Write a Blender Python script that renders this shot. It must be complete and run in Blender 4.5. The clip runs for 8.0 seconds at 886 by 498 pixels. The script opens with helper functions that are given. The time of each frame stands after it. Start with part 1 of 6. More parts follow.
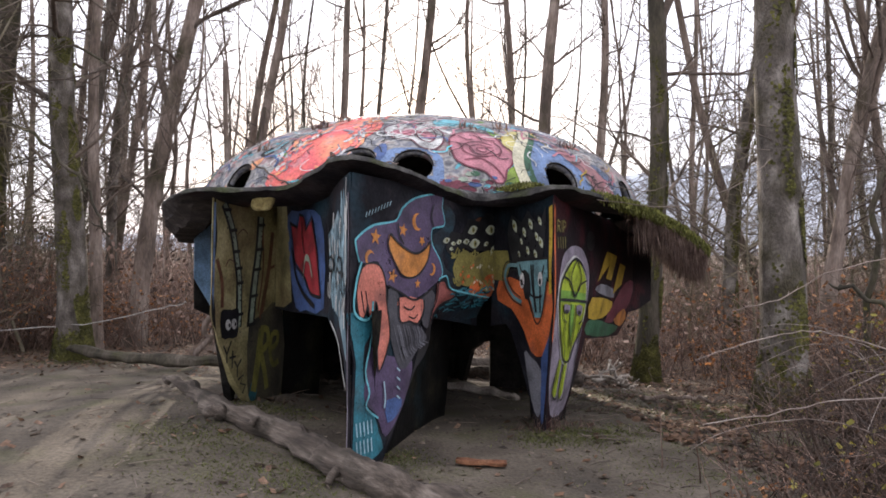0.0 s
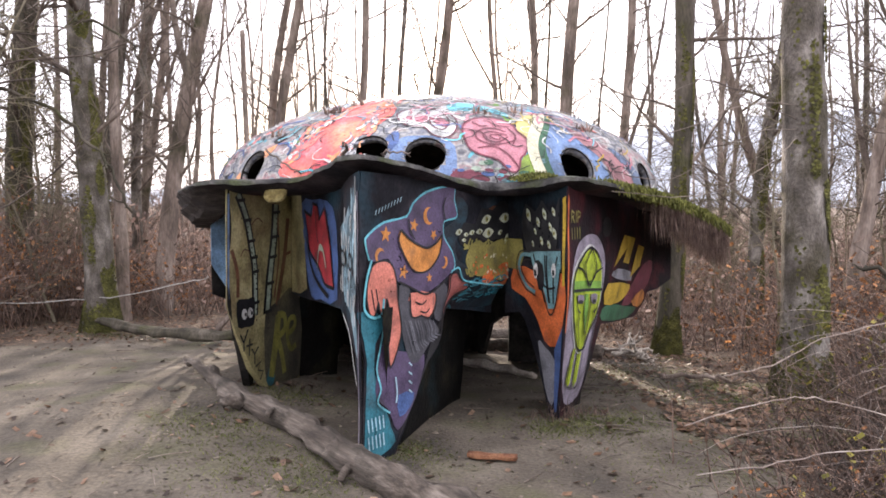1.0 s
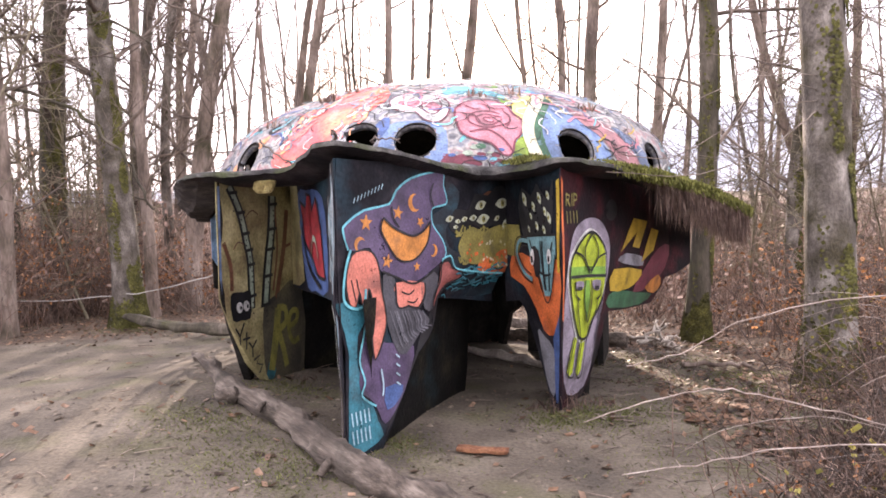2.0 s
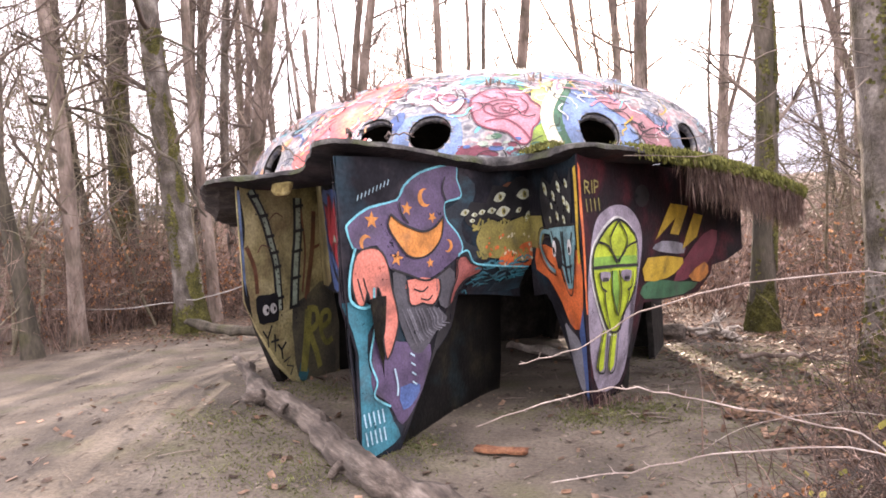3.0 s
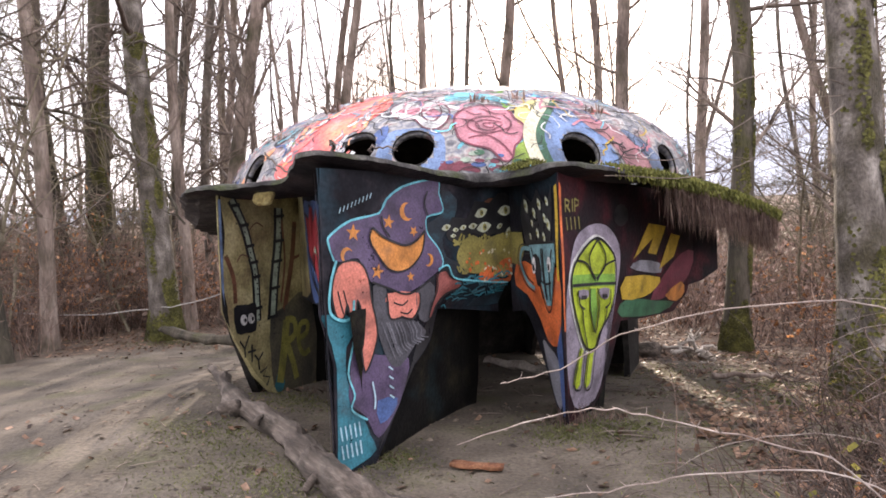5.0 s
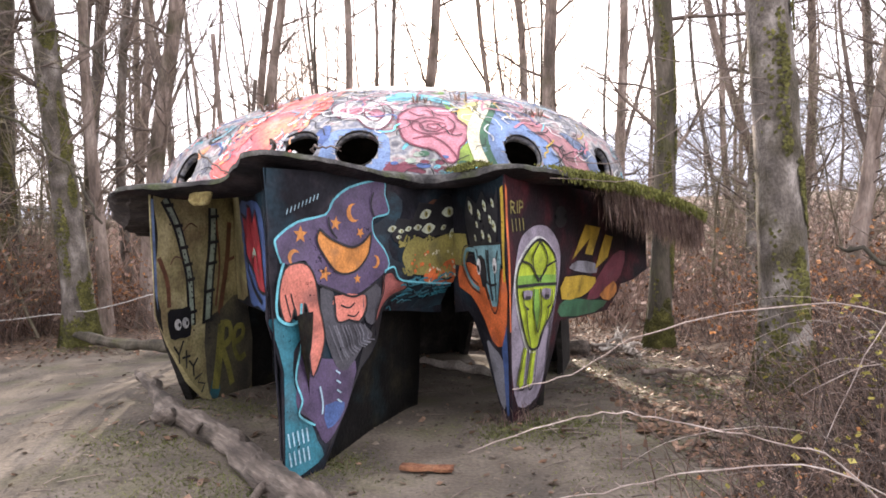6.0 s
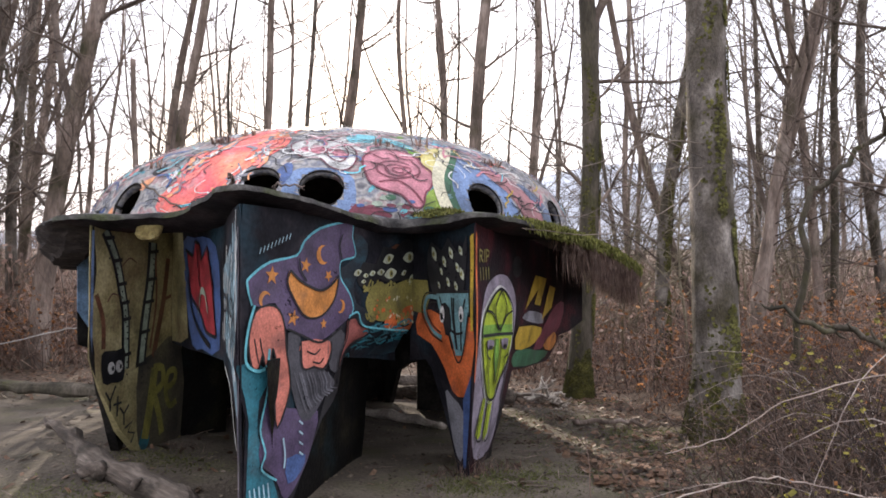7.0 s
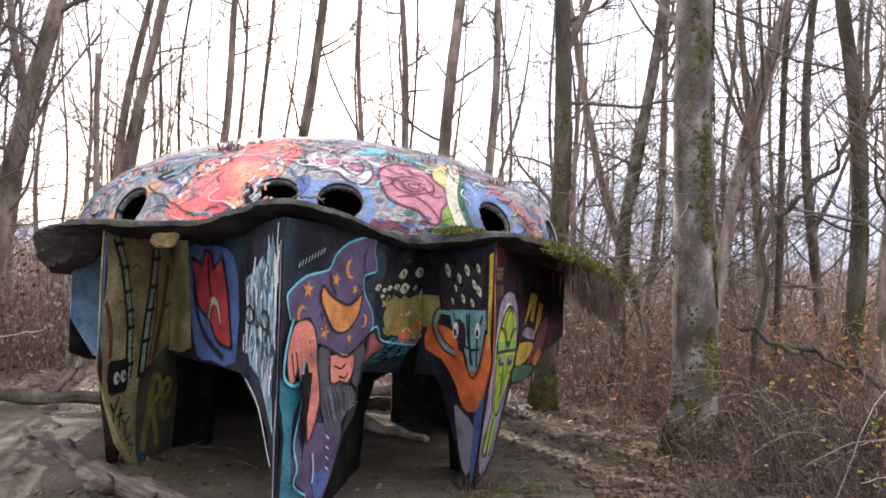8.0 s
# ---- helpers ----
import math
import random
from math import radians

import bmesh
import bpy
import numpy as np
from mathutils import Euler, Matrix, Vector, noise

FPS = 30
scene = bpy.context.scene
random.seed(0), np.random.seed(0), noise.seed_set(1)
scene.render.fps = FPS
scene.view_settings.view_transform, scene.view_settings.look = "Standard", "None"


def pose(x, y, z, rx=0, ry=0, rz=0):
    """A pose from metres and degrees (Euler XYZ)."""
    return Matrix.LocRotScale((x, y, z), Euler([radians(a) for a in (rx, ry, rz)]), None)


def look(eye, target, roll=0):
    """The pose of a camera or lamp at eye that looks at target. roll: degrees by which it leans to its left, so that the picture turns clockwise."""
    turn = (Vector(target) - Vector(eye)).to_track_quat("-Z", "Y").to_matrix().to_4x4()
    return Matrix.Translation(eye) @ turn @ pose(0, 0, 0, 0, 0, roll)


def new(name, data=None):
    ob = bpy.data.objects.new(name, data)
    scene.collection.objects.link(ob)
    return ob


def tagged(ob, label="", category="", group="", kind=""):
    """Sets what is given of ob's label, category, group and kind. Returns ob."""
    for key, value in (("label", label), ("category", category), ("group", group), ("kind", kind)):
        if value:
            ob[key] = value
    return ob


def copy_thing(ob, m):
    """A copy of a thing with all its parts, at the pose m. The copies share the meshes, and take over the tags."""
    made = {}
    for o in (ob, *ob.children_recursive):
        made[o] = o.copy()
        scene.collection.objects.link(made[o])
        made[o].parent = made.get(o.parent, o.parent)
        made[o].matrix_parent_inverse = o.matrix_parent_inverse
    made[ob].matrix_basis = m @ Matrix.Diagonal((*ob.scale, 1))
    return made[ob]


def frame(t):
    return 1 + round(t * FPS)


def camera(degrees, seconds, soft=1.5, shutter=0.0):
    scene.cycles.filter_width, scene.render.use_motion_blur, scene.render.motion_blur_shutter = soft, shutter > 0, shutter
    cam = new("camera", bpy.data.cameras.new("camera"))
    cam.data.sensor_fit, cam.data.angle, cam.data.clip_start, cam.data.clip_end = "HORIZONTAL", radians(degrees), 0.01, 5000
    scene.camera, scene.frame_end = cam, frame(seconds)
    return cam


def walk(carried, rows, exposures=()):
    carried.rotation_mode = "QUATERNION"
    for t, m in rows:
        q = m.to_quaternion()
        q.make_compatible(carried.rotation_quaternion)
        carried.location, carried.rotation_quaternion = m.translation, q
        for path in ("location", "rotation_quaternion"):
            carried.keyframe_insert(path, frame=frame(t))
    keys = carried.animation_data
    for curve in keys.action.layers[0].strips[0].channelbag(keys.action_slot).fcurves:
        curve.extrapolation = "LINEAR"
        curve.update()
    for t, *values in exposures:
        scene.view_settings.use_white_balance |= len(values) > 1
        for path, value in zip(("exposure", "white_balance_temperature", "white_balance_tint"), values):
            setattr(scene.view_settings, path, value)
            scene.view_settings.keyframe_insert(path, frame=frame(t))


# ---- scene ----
cam = camera(63.7, 8.0, soft=1.7)
PATH = [
    (0, (-0.012, -0.209, 1.581), (-0.009, 1.79, 1.59), 0.4),
    (0.5, (-0.004, -0.188, 1.867), (-0.035, 1.809, 1.764), 0.4),
    (1, (0.105, -0.17, 1.899), (0.034, 1.825, 1.778), 0.1),
    (1.2, (0.138, -0.208, 1.924), (0.064, 1.786, 1.795), 0.5),
    (2.3, (0.755, 0.15, 1.828), (0.477, 2.125, 1.683), -2.8),
    (2.5, (0.868, 0.196, 1.818), (0.54, 2.164, 1.674), -3.5),
    (3, (1.013, 0.26, 1.806), (0.595, 2.211, 1.664), -4.2),
    (3.5, (1.031, 0.258, 1.815), (0.607, 2.207, 1.667), -4.1),
    (4, (0.991, 0.236, 1.82), (0.607, 2.195, 1.701), -3.4),
    (4.5, (1.009, 0.229, 1.82), (0.644, 2.193, 1.709), -2.8),
    (5.8, (0.881, 0.246, 1.841), (0.592, 2.222, 1.727), -2.2),
    (6, (0.79, 0.232, 1.847), (0.657, 2.224, 1.725), -2.4),
    (6.5, (0.512, 0.229, 1.884), (0.572, 2.226, 1.79), -2.9),
    (7, (0.205, 0.333, 1.87), (0.377, 2.326, 1.867), 0.1),
    (7.5, (-0.136, 0.327, 1.879), (0.123, 2.31, 1.881), 1.3),
    (8, (-0.504, 0.341, 1.931), (-0.135, 2.307, 1.953), 2.0),
]
EXPOSURES = [(0.0, 0.28, 7000, 15), (0.3, 0.38, 7000, 15), (0.6, 0.86, 7100, 16), (1.0, 0.98, 7100, 16), (1.2, 0.98, 7100, 17), (2.5, 1.53, 7500, 25), (3.6, 1.43, 7500, 25), (4.7, 0.98, 7300, 19), (5.8, 1.18, 7200, 18), (6.6, 0.93, 7100, 16), (7.0, 0.50, 7000, 15), (7.5, 0.37, 7000, 15), (8.0, 0.70, 6900, 16)]
walk(cam, [(t, look(eye, target, roll)) for t, eye, target, roll in PATH], EXPOSURES)

# ---- light ----
SUN_TO = Vector((-0.115, 1.0, 0.315)).normalized()
SUN_EL = math.asin(SUN_TO.z)
SUN_AZ = math.atan2(SUN_TO.x, SUN_TO.y)
world = bpy.data.worlds.new("sky")
scene.world = world
world.use_nodes = True
wn, wl = world.node_tree.nodes, world.node_tree.links
sky = wn.new("ShaderNodeTexSky")
sky.sky_type, sky.sun_disc = "NISHITA", False
sky.sun_elevation, sky.sun_rotation = SUN_EL, SUN_AZ
sky.dust_density, sky.air_density = 2.0, 1.0
w_co = wn.new("ShaderNodeTexCoord")
w_noise = wn.new("ShaderNodeTexNoise")
w_noise.inputs["Scale"].default_value, w_noise.inputs["Detail"].default_value = 2.2, 6
wl.new(w_co.outputs["Generated"], w_noise.inputs["Vector"])
w_ramp = wn.new("ShaderNodeValToRGB")
w_ramp.color_ramp.elements[0].position, w_ramp.color_ramp.elements[1].position = 0.36, 0.56
w_ramp.color_ramp.elements[0].color = (0.7, 0.7, 0.7, 1)
w_ramp.color_ramp.elements[1].color = (0.97, 0.97, 0.97, 1)
wl.new(w_noise.outputs["Fac"], w_ramp.inputs["Fac"])
w_mix = wn.new("ShaderNodeMix")
w_mix.data_type = "RGBA"
w_mix.inputs["B"].default_value = (10.0, 10.7, 12.4, 1)   # thin bright cloud
wl.new(w_ramp.outputs["Color"], w_mix.inputs["Factor"])
wl.new(sky.outputs["Color"], w_mix.inputs["A"])
wl.new(w_mix.outputs["Result"], wn["Background"].inputs["Color"])
wn["Background"].inputs["Strength"].default_value = 0.15
sun = new("sun", bpy.data.lights.new("sun", "SUN"))
sun.data.energy, sun.data.angle, sun.data.color = 4.5, radians(0.6), (1.0, 0.9, 0.76)
sun.matrix_world = look((0, 0, 0), -SUN_TO)


# ---- materials ----
MATS = {}


def surface(name, stops, scale=3.0, rough=0.85, bump=0.3, fine=40.0, stretch=(1, 1, 1), metal=0.0, second=None, detail=6, isle=0.0, turn=0.0, stain=1.0):
    """Noise-coloured surface: colour stops over a coarse noise, a second stain layer (colour, scale, amount), fine grain and relief."""
    if name in MATS:
        return MATS[name]
    m = bpy.data.materials.new(name)
    m.use_nodes = True
    n, l = m.node_tree.nodes, m.node_tree.links
    b = n["Principled BSDF"]
    co = n.new("ShaderNodeNewGeometry").outputs["Position"]
    mp = n.new("ShaderNodeMapping")
    mp.inputs["Scale"].default_value = stretch
    if turn:
        rot = n.new("ShaderNodeMapping")
        rot.inputs["Rotation"].default_value = (0, 0, radians(turn))
        l.new(co, rot.inputs["Vector"])
        l.new(rot.outputs["Vector"], mp.inputs["Vector"])
    else:
        l.new(co, mp.inputs["Vector"])
    tex = n.new("ShaderNodeTexNoise")
    tex.inputs["Scale"].default_value, tex.inputs["Detail"].default_value = scale, detail
    l.new(mp.outputs["Vector"], tex.inputs["Vector"])
    ramp = n.new("ShaderNodeValToRGB")
    el = ramp.color_ramp.elements
    while len(el) < len(stops):
        el.new(0.5)
    for i, c in enumerate(stops):
        el[i].position = 0.3 + 0.4 * i / max(1, len(stops) - 1)
        el[i].color = (*c, 1)
    l.new(tex.outputs["Fac"], ramp.inputs["Fac"])
    col = ramp.outputs["Color"]
    grain = n.new("ShaderNodeTexNoise")
    grain.inputs["Scale"].default_value, grain.inputs["Detail"].default_value = fine, 4
    l.new(mp.outputs["Vector"], grain.inputs["Vector"])
    if second:
        c2, s2, amount = second
        t2 = n.new("ShaderNodeTexNoise")
        t2.inputs["Scale"].default_value, t2.inputs["Detail"].default_value = s2, 5
        l.new(co, t2.inputs["Vector"])
        r2 = n.new("ShaderNodeMapRange")
        r2.inputs["From Min"].default_value, r2.inputs["From Max"].default_value = 0.60 - 0.25 * amount, 0.80 - 0.2 * amount
        r2.inputs["To Max"].default_value = stain
        l.new(t2.outputs["Fac"], r2.inputs["Value"])
        x2 = n.new("ShaderNodeMix")
        x2.data_type = "RGBA"
        x2.inputs["B"].default_value = (*c2, 1)
        l.new(r2.outputs["Result"], x2.inputs["Factor"])
        l.new(col, x2.inputs["A"])
        col = x2.outputs["Result"]
    gm = n.new("ShaderNodeMapRange")
    gm.inputs["From Min"].default_value, gm.inputs["From Max"].default_value = 0.3, 0.7
    gm.inputs["To Min"].default_value, gm.inputs["To Max"].default_value = 0.7, 1.25
    l.new(grain.outputs["Fac"], gm.inputs["Value"])
    mul = n.new("ShaderNodeMix")
    mul.data_type, mul.blend_type = "RGBA", "MULTIPLY"
    mul.inputs["Factor"].default_value = 1.0
    l.new(col, mul.inputs["A"])
    l.new(gm.outputs["Result"], mul.inputs["B"])
    col = mul.outputs["Result"]
    if isle:
        geo = n.new("ShaderNodeNewGeometry")
        hs = n.new("ShaderNodeHueSaturation")
        im = n.new("ShaderNodeMapRange")
        im.inputs["To Min"].default_value, im.inputs["To Max"].default_value = 1 - isle, 1 + isle
        l.new(geo.outputs["Random Per Island"], im.inputs["Value"])
        l.new(im.outputs["Result"], hs.inputs["Value"])
        l.new(col, hs.inputs["Color"])
        col = hs.outputs["Color"]
    l.new(col, b.inputs["Base Color"])
    b.inputs["Roughness"].default_value, b.inputs["Metallic"].default_value = rough, metal
    if bump:
        bp = n.new("ShaderNodeBump")
        bp.inputs["Strength"].default_value, bp.inputs["Distance"].default_value = bump, 0.02
        l.new(grain.outputs["Fac"], bp.inputs["Height"])
        l.new(bp.outputs["Normal"], b.inputs["Normal"])
    MATS[name] = m
    return m


def chipped(m):
    """Old paint that has flaked off in small ragged spots and thinned along fine scratches."""
    n, l = m.node_tree.nodes, m.node_tree.links
    geo = n.new("ShaderNodeNewGeometry")
    flake, patchy = n.new("ShaderNodeTexNoise"), n.new("ShaderNodeTexNoise")
    flake.inputs["Scale"].default_value, flake.inputs["Detail"].default_value, flake.inputs["Roughness"].default_value = 19, 9, 0.72
    patchy.inputs["Scale"].default_value, patchy.inputs["Detail"].default_value = 3.1, 3
    for t in (flake, patchy):
        l.new(geo.outputs["Position"], t.inputs["Vector"])
    mix = n.new("ShaderNodeMath")
    mix.operation = "MULTIPLY_ADD"
    mix.inputs[1].default_value = 0.45
    l.new(patchy.outputs["Fac"], mix.inputs[0])
    l.new(flake.outputs["Fac"], mix.inputs[2])
    r = n.new("ShaderNodeMapRange")
    r.inputs["From Min"].default_value, r.inputs["From Max"].default_value = 0.46, 0.58
    l.new(mix.outputs["Value"], r.inputs["Value"])
    l.new(r.outputs["Result"], n["Principled BSDF"].inputs["Alpha"])
    return m


def paint(name, c, wear=0.35, dirt=(0.05, 0.045, 0.05)):
    """Sprayed paint: the colour with a lighter and a darker drift and worn, dirty spots."""
    lo, hi = tuple(v * 0.5 for v in c), tuple(min(1, v * 1.2 + 0.01) for v in c)
    return chipped(surface("paint_" + name, [lo, c, hi], scale=5, rough=0.6, bump=0.12, fine=60, second=(dirt, 6, wear), stain=0.5))


def double_sided(m, amount=0.35):
    """Lets some light through thin leaves."""
    n, l = m.node_tree.nodes, m.node_tree.links
    b = n["Principled BSDF"]
    tr = n.new("ShaderNodeBsdfTranslucent")
    mix = n.new("ShaderNodeMixShader")
    mix.inputs["Fac"].default_value = amount
    l.new(b.inputs["Base Color"].links[0].from_socket, tr.inputs["Color"])
    l.new(b.outputs["BSDF"], mix.inputs[1])
    l.new(tr.outputs["BSDF"], mix.inputs[2])
    l.new(mix.outputs["Shader"], n["Material Output"].inputs["Surface"])
    return m


M_DIRT = surface("trodden_earth", [(0.056, 0.045, 0.034), (0.108, 0.087, 0.065), (0.165, 0.137, 0.106)], scale=1.6, rough=0.95, bump=0.9, fine=34,
                 second=((0.085, 0.082, 0.035), 1.3, 0.25))
M_DARKWALL = surface("black_sprayed_wall", [(0.006, 0.006, 0.008), (0.015, 0.015, 0.02), (0.042, 0.036, 0.042)], scale=3, rough=0.7, bump=0.3, fine=30,
                     second=((0.016, 0.05, 0.07), 2.2, 0.4), stain=0.7)
M_MAROON = surface("maroon_black_wall", [(0.008, 0.007, 0.009), (0.025, 0.012, 0.016), (0.09, 0.02, 0.026)], scale=2.6, rough=0.6, bump=0.3, fine=30,
                   second=((0.012, 0.012, 0.014), 4, 0.5))
M_OLIVE = surface("olive_wall", [(0.16, 0.138, 0.066), (0.33, 0.286, 0.135), (0.45, 0.39, 0.21)], scale=4.2, rough=0.7, bump=0.4, fine=40,
                  second=((0.15, 0.085, 0.045), 2.8, 0.3), stain=0.7)
M_INNER = surface("near_black_cement", [(0.012, 0.011, 0.011), (0.024, 0.022, 0.02), (0.045, 0.042, 0.038)], scale=4, rough=0.95, bump=0.5, fine=25)
M_BRIM = surface("grimy_cement", [(0.02, 0.019, 0.019), (0.05, 0.047, 0.046), (0.12, 0.115, 0.105)], scale=7, rough=0.9, bump=0.9, fine=34,
                 second=((0.045, 0.055, 0.018), 4, 0.42))
# inner legs: the shade under the dome is put into this near-black
M_LEGSHADE = surface("shaded_olive_black", [(0.005, 0.005, 0.005), (0.011, 0.010, 0.009), (0.032, 0.03, 0.018)], scale=2.6, rough=0.95, bump=0.4, fine=28, second=((0.012, 0.026, 0.03), 2.0, 0.2))
M_LIP = surface("dark_rotten_wood", [(0.014, 0.011, 0.010), (0.034, 0.026, 0.023), (0.065, 0.052, 0.046)], scale=7, rough=0.9, bump=0.7, fine=40, stretch=(1, 1, 4))
# near-black, darker than the top of the brim
M_UNDER = surface("dark_underside", [(0.012, 0.012, 0.015), (0.028, 0.025, 0.03), (0.06, 0.05, 0.055)], scale=3.5, rough=0.75, bump=0.4, fine=28, second=((0.075, 0.03, 0.032), 1.8, 0.2))
M_DOME = surface("layered_graffiti", [(0.09, 0.09, 0.105), (0.32, 0.31, 0.295), (0.13, 0.14, 0.18), (0.40, 0.385, 0.355), (0.33, 0.18, 0.19), (0.17, 0.24, 0.26)], scale=5.5, rough=0.55,
                 bump=0.25, fine=34, second=((0.16, 0.155, 0.16), 9, 0.3), detail=3)
M_BARK = surface("grey_brown_bark", [(0.085, 0.064, 0.052), (0.225, 0.172, 0.142), (0.38, 0.31, 0.265)], scale=4, rough=0.95, bump=1.0, fine=30, stretch=(1, 1, 0.25),
                 second=((0.055, 0.05, 0.024), 1.6, 0.3))
M_PALEBARK = surface("pale_patched_bark", [(0.05, 0.041, 0.034), (0.145, 0.124, 0.106), (0.33, 0.297, 0.265)], scale=5, rough=0.95, bump=1.0, fine=44, stretch=(1, 1, 0.6),
                     second=((0.05, 0.041, 0.022), 2.4, 0.62))
M_MOSSBARK = surface("mossy_bark", [(0.03, 0.026, 0.018), (0.066, 0.056, 0.039), (0.12, 0.10, 0.078)], scale=4, rough=0.95, bump=1.0, fine=30, stretch=(1, 1, 0.3),
                     second=((0.058, 0.058, 0.018), 2.6, 0.3))
M_TWIG = surface("twig_bark", [(0.07, 0.053, 0.042), (0.14, 0.108, 0.088), (0.22, 0.176, 0.146)], scale=3, rough=0.9, bump=0, isle=0.4)
M_BRIAR = surface("briar_stem", [(0.17, 0.125, 0.105), (0.29, 0.23, 0.2), (0.44, 0.385, 0.34)], scale=8, rough=0.75, bump=0.2, fine=60)
M_STEM = surface("shrub_stem", [(0.085, 0.052, 0.04), (0.21, 0.135, 0.105), (0.36, 0.26, 0.205)], scale=4, rough=0.7, bump=0, isle=0.8)
# shaded copy of shrub_stem for near brambles: shade is put into the colour
M_SHADEBRAMBLE = surface("shaded_bramble_cane", [(0.034, 0.021, 0.015), (0.075, 0.045, 0.032), (0.15, 0.098, 0.072)], scale=4, rough=0.7, bump=0, isle=0.7)
M_LEAF = double_sided(surface("dead_leaf", [(0.17, 0.065, 0.025), (0.38, 0.17, 0.068), (0.52, 0.31, 0.17)], scale=5, rough=0.7, bump=0, isle=0.85), 0.45)
M_YELLEAF = double_sided(surface("yellow_green_leaf", [(0.12, 0.11, 0.02), (0.26, 0.22, 0.045), (0.38, 0.33, 0.10)], scale=5, rough=0.8, bump=0, isle=0.6))
M_LITTER = double_sided(surface("leaf_litter", [(0.06, 0.03, 0.018), (0.155, 0.088, 0.054), (0.32, 0.21, 0.145)], scale=4, rough=0.6, bump=0, isle=0.8), 0.3)
M_GRASS = double_sided(surface("winter_grass", [(0.075, 0.09, 0.024), (0.13, 0.145, 0.04), (0.2, 0.2, 0.075)], scale=5, rough=0.8, bump=0, isle=0.4))
M_MOSS = double_sided(surface("green_moss", [(0.075, 0.078, 0.02), (0.14, 0.145, 0.035), (0.21, 0.21, 0.06)], scale=9, rough=0.95, bump=0.6, fine=60, isle=0.4), 0.2)
M_TREEMOSS = surface("trunk_moss", [(0.045, 0.043, 0.012), (0.085, 0.082, 0.02), (0.14, 0.132, 0.035)], scale=6, rough=0.95, bump=0, isle=0.4)
M_HAIR = double_sided(surface("hanging_dead_moss", [(0.10, 0.062, 0.052), (0.20, 0.135, 0.112), (0.30, 0.22, 0.18)], scale=9, rough=0.95, bump=0, isle=0.6), 0.4)
M_LOG = surface("weathered_log", [(0.04, 0.03, 0.024), (0.10, 0.078, 0.062), (0.2, 0.165, 0.138)], scale=16, rough=0.9, bump=1.0, fine=48, stretch=(0.12, 1.0, 1.0), turn=48.6,
                second=((0.04, 0.032, 0.024), 4, 0.4))
M_BOARD = surface("orange_brown_board", [(0.10, 0.035, 0.018), (0.19, 0.075, 0.035), (0.26, 0.12, 0.06)], scale=12, rough=0.85, bump=0.5, fine=60)
M_PALEWOOD = surface("bleached_wood", [(0.28, 0.24, 0.2), (0.42, 0.37, 0.32), (0.55, 0.5, 0.44)], scale=6, rough=0.85, bump=0.4)
M_FOAM = surface("yellowed_foam", [(0.24, 0.18, 0.07), (0.36, 0.29, 0.12), (0.46, 0.39, 0.19)], scale=14, rough=0.95, bump=0.8, fine=50)
M_ROPE = surface("pale_rope", [(0.35, 0.33, 0.3), (0.5, 0.48, 0.45)], scale=20, rough=0.9, bump=0.3)
M_IRON = surface("rusty_iron", [(0.08, 0.06, 0.05), (0.16, 0.12, 0.1), (0.25, 0.2, 0.18)], scale=20, rough=0.6, bump=0.3, metal=0.5)
# distance haze is put into this pale blue-grey
M_HILL = surface("haze_coloured_hillside", [(0.42, 0.45, 0.5), (0.5, 0.53, 0.58), (0.58, 0.6, 0.64)], scale=0.004, rough=1.0, bump=0, fine=0.02)

for dark_mat in (M_LEGSHADE, M_INNER, M_UNDER, M_DARKWALL, M_MAROON):
    dark_mat.node_tree.nodes["Principled BSDF"].inputs["Specular IOR Level"].default_value = 0.15


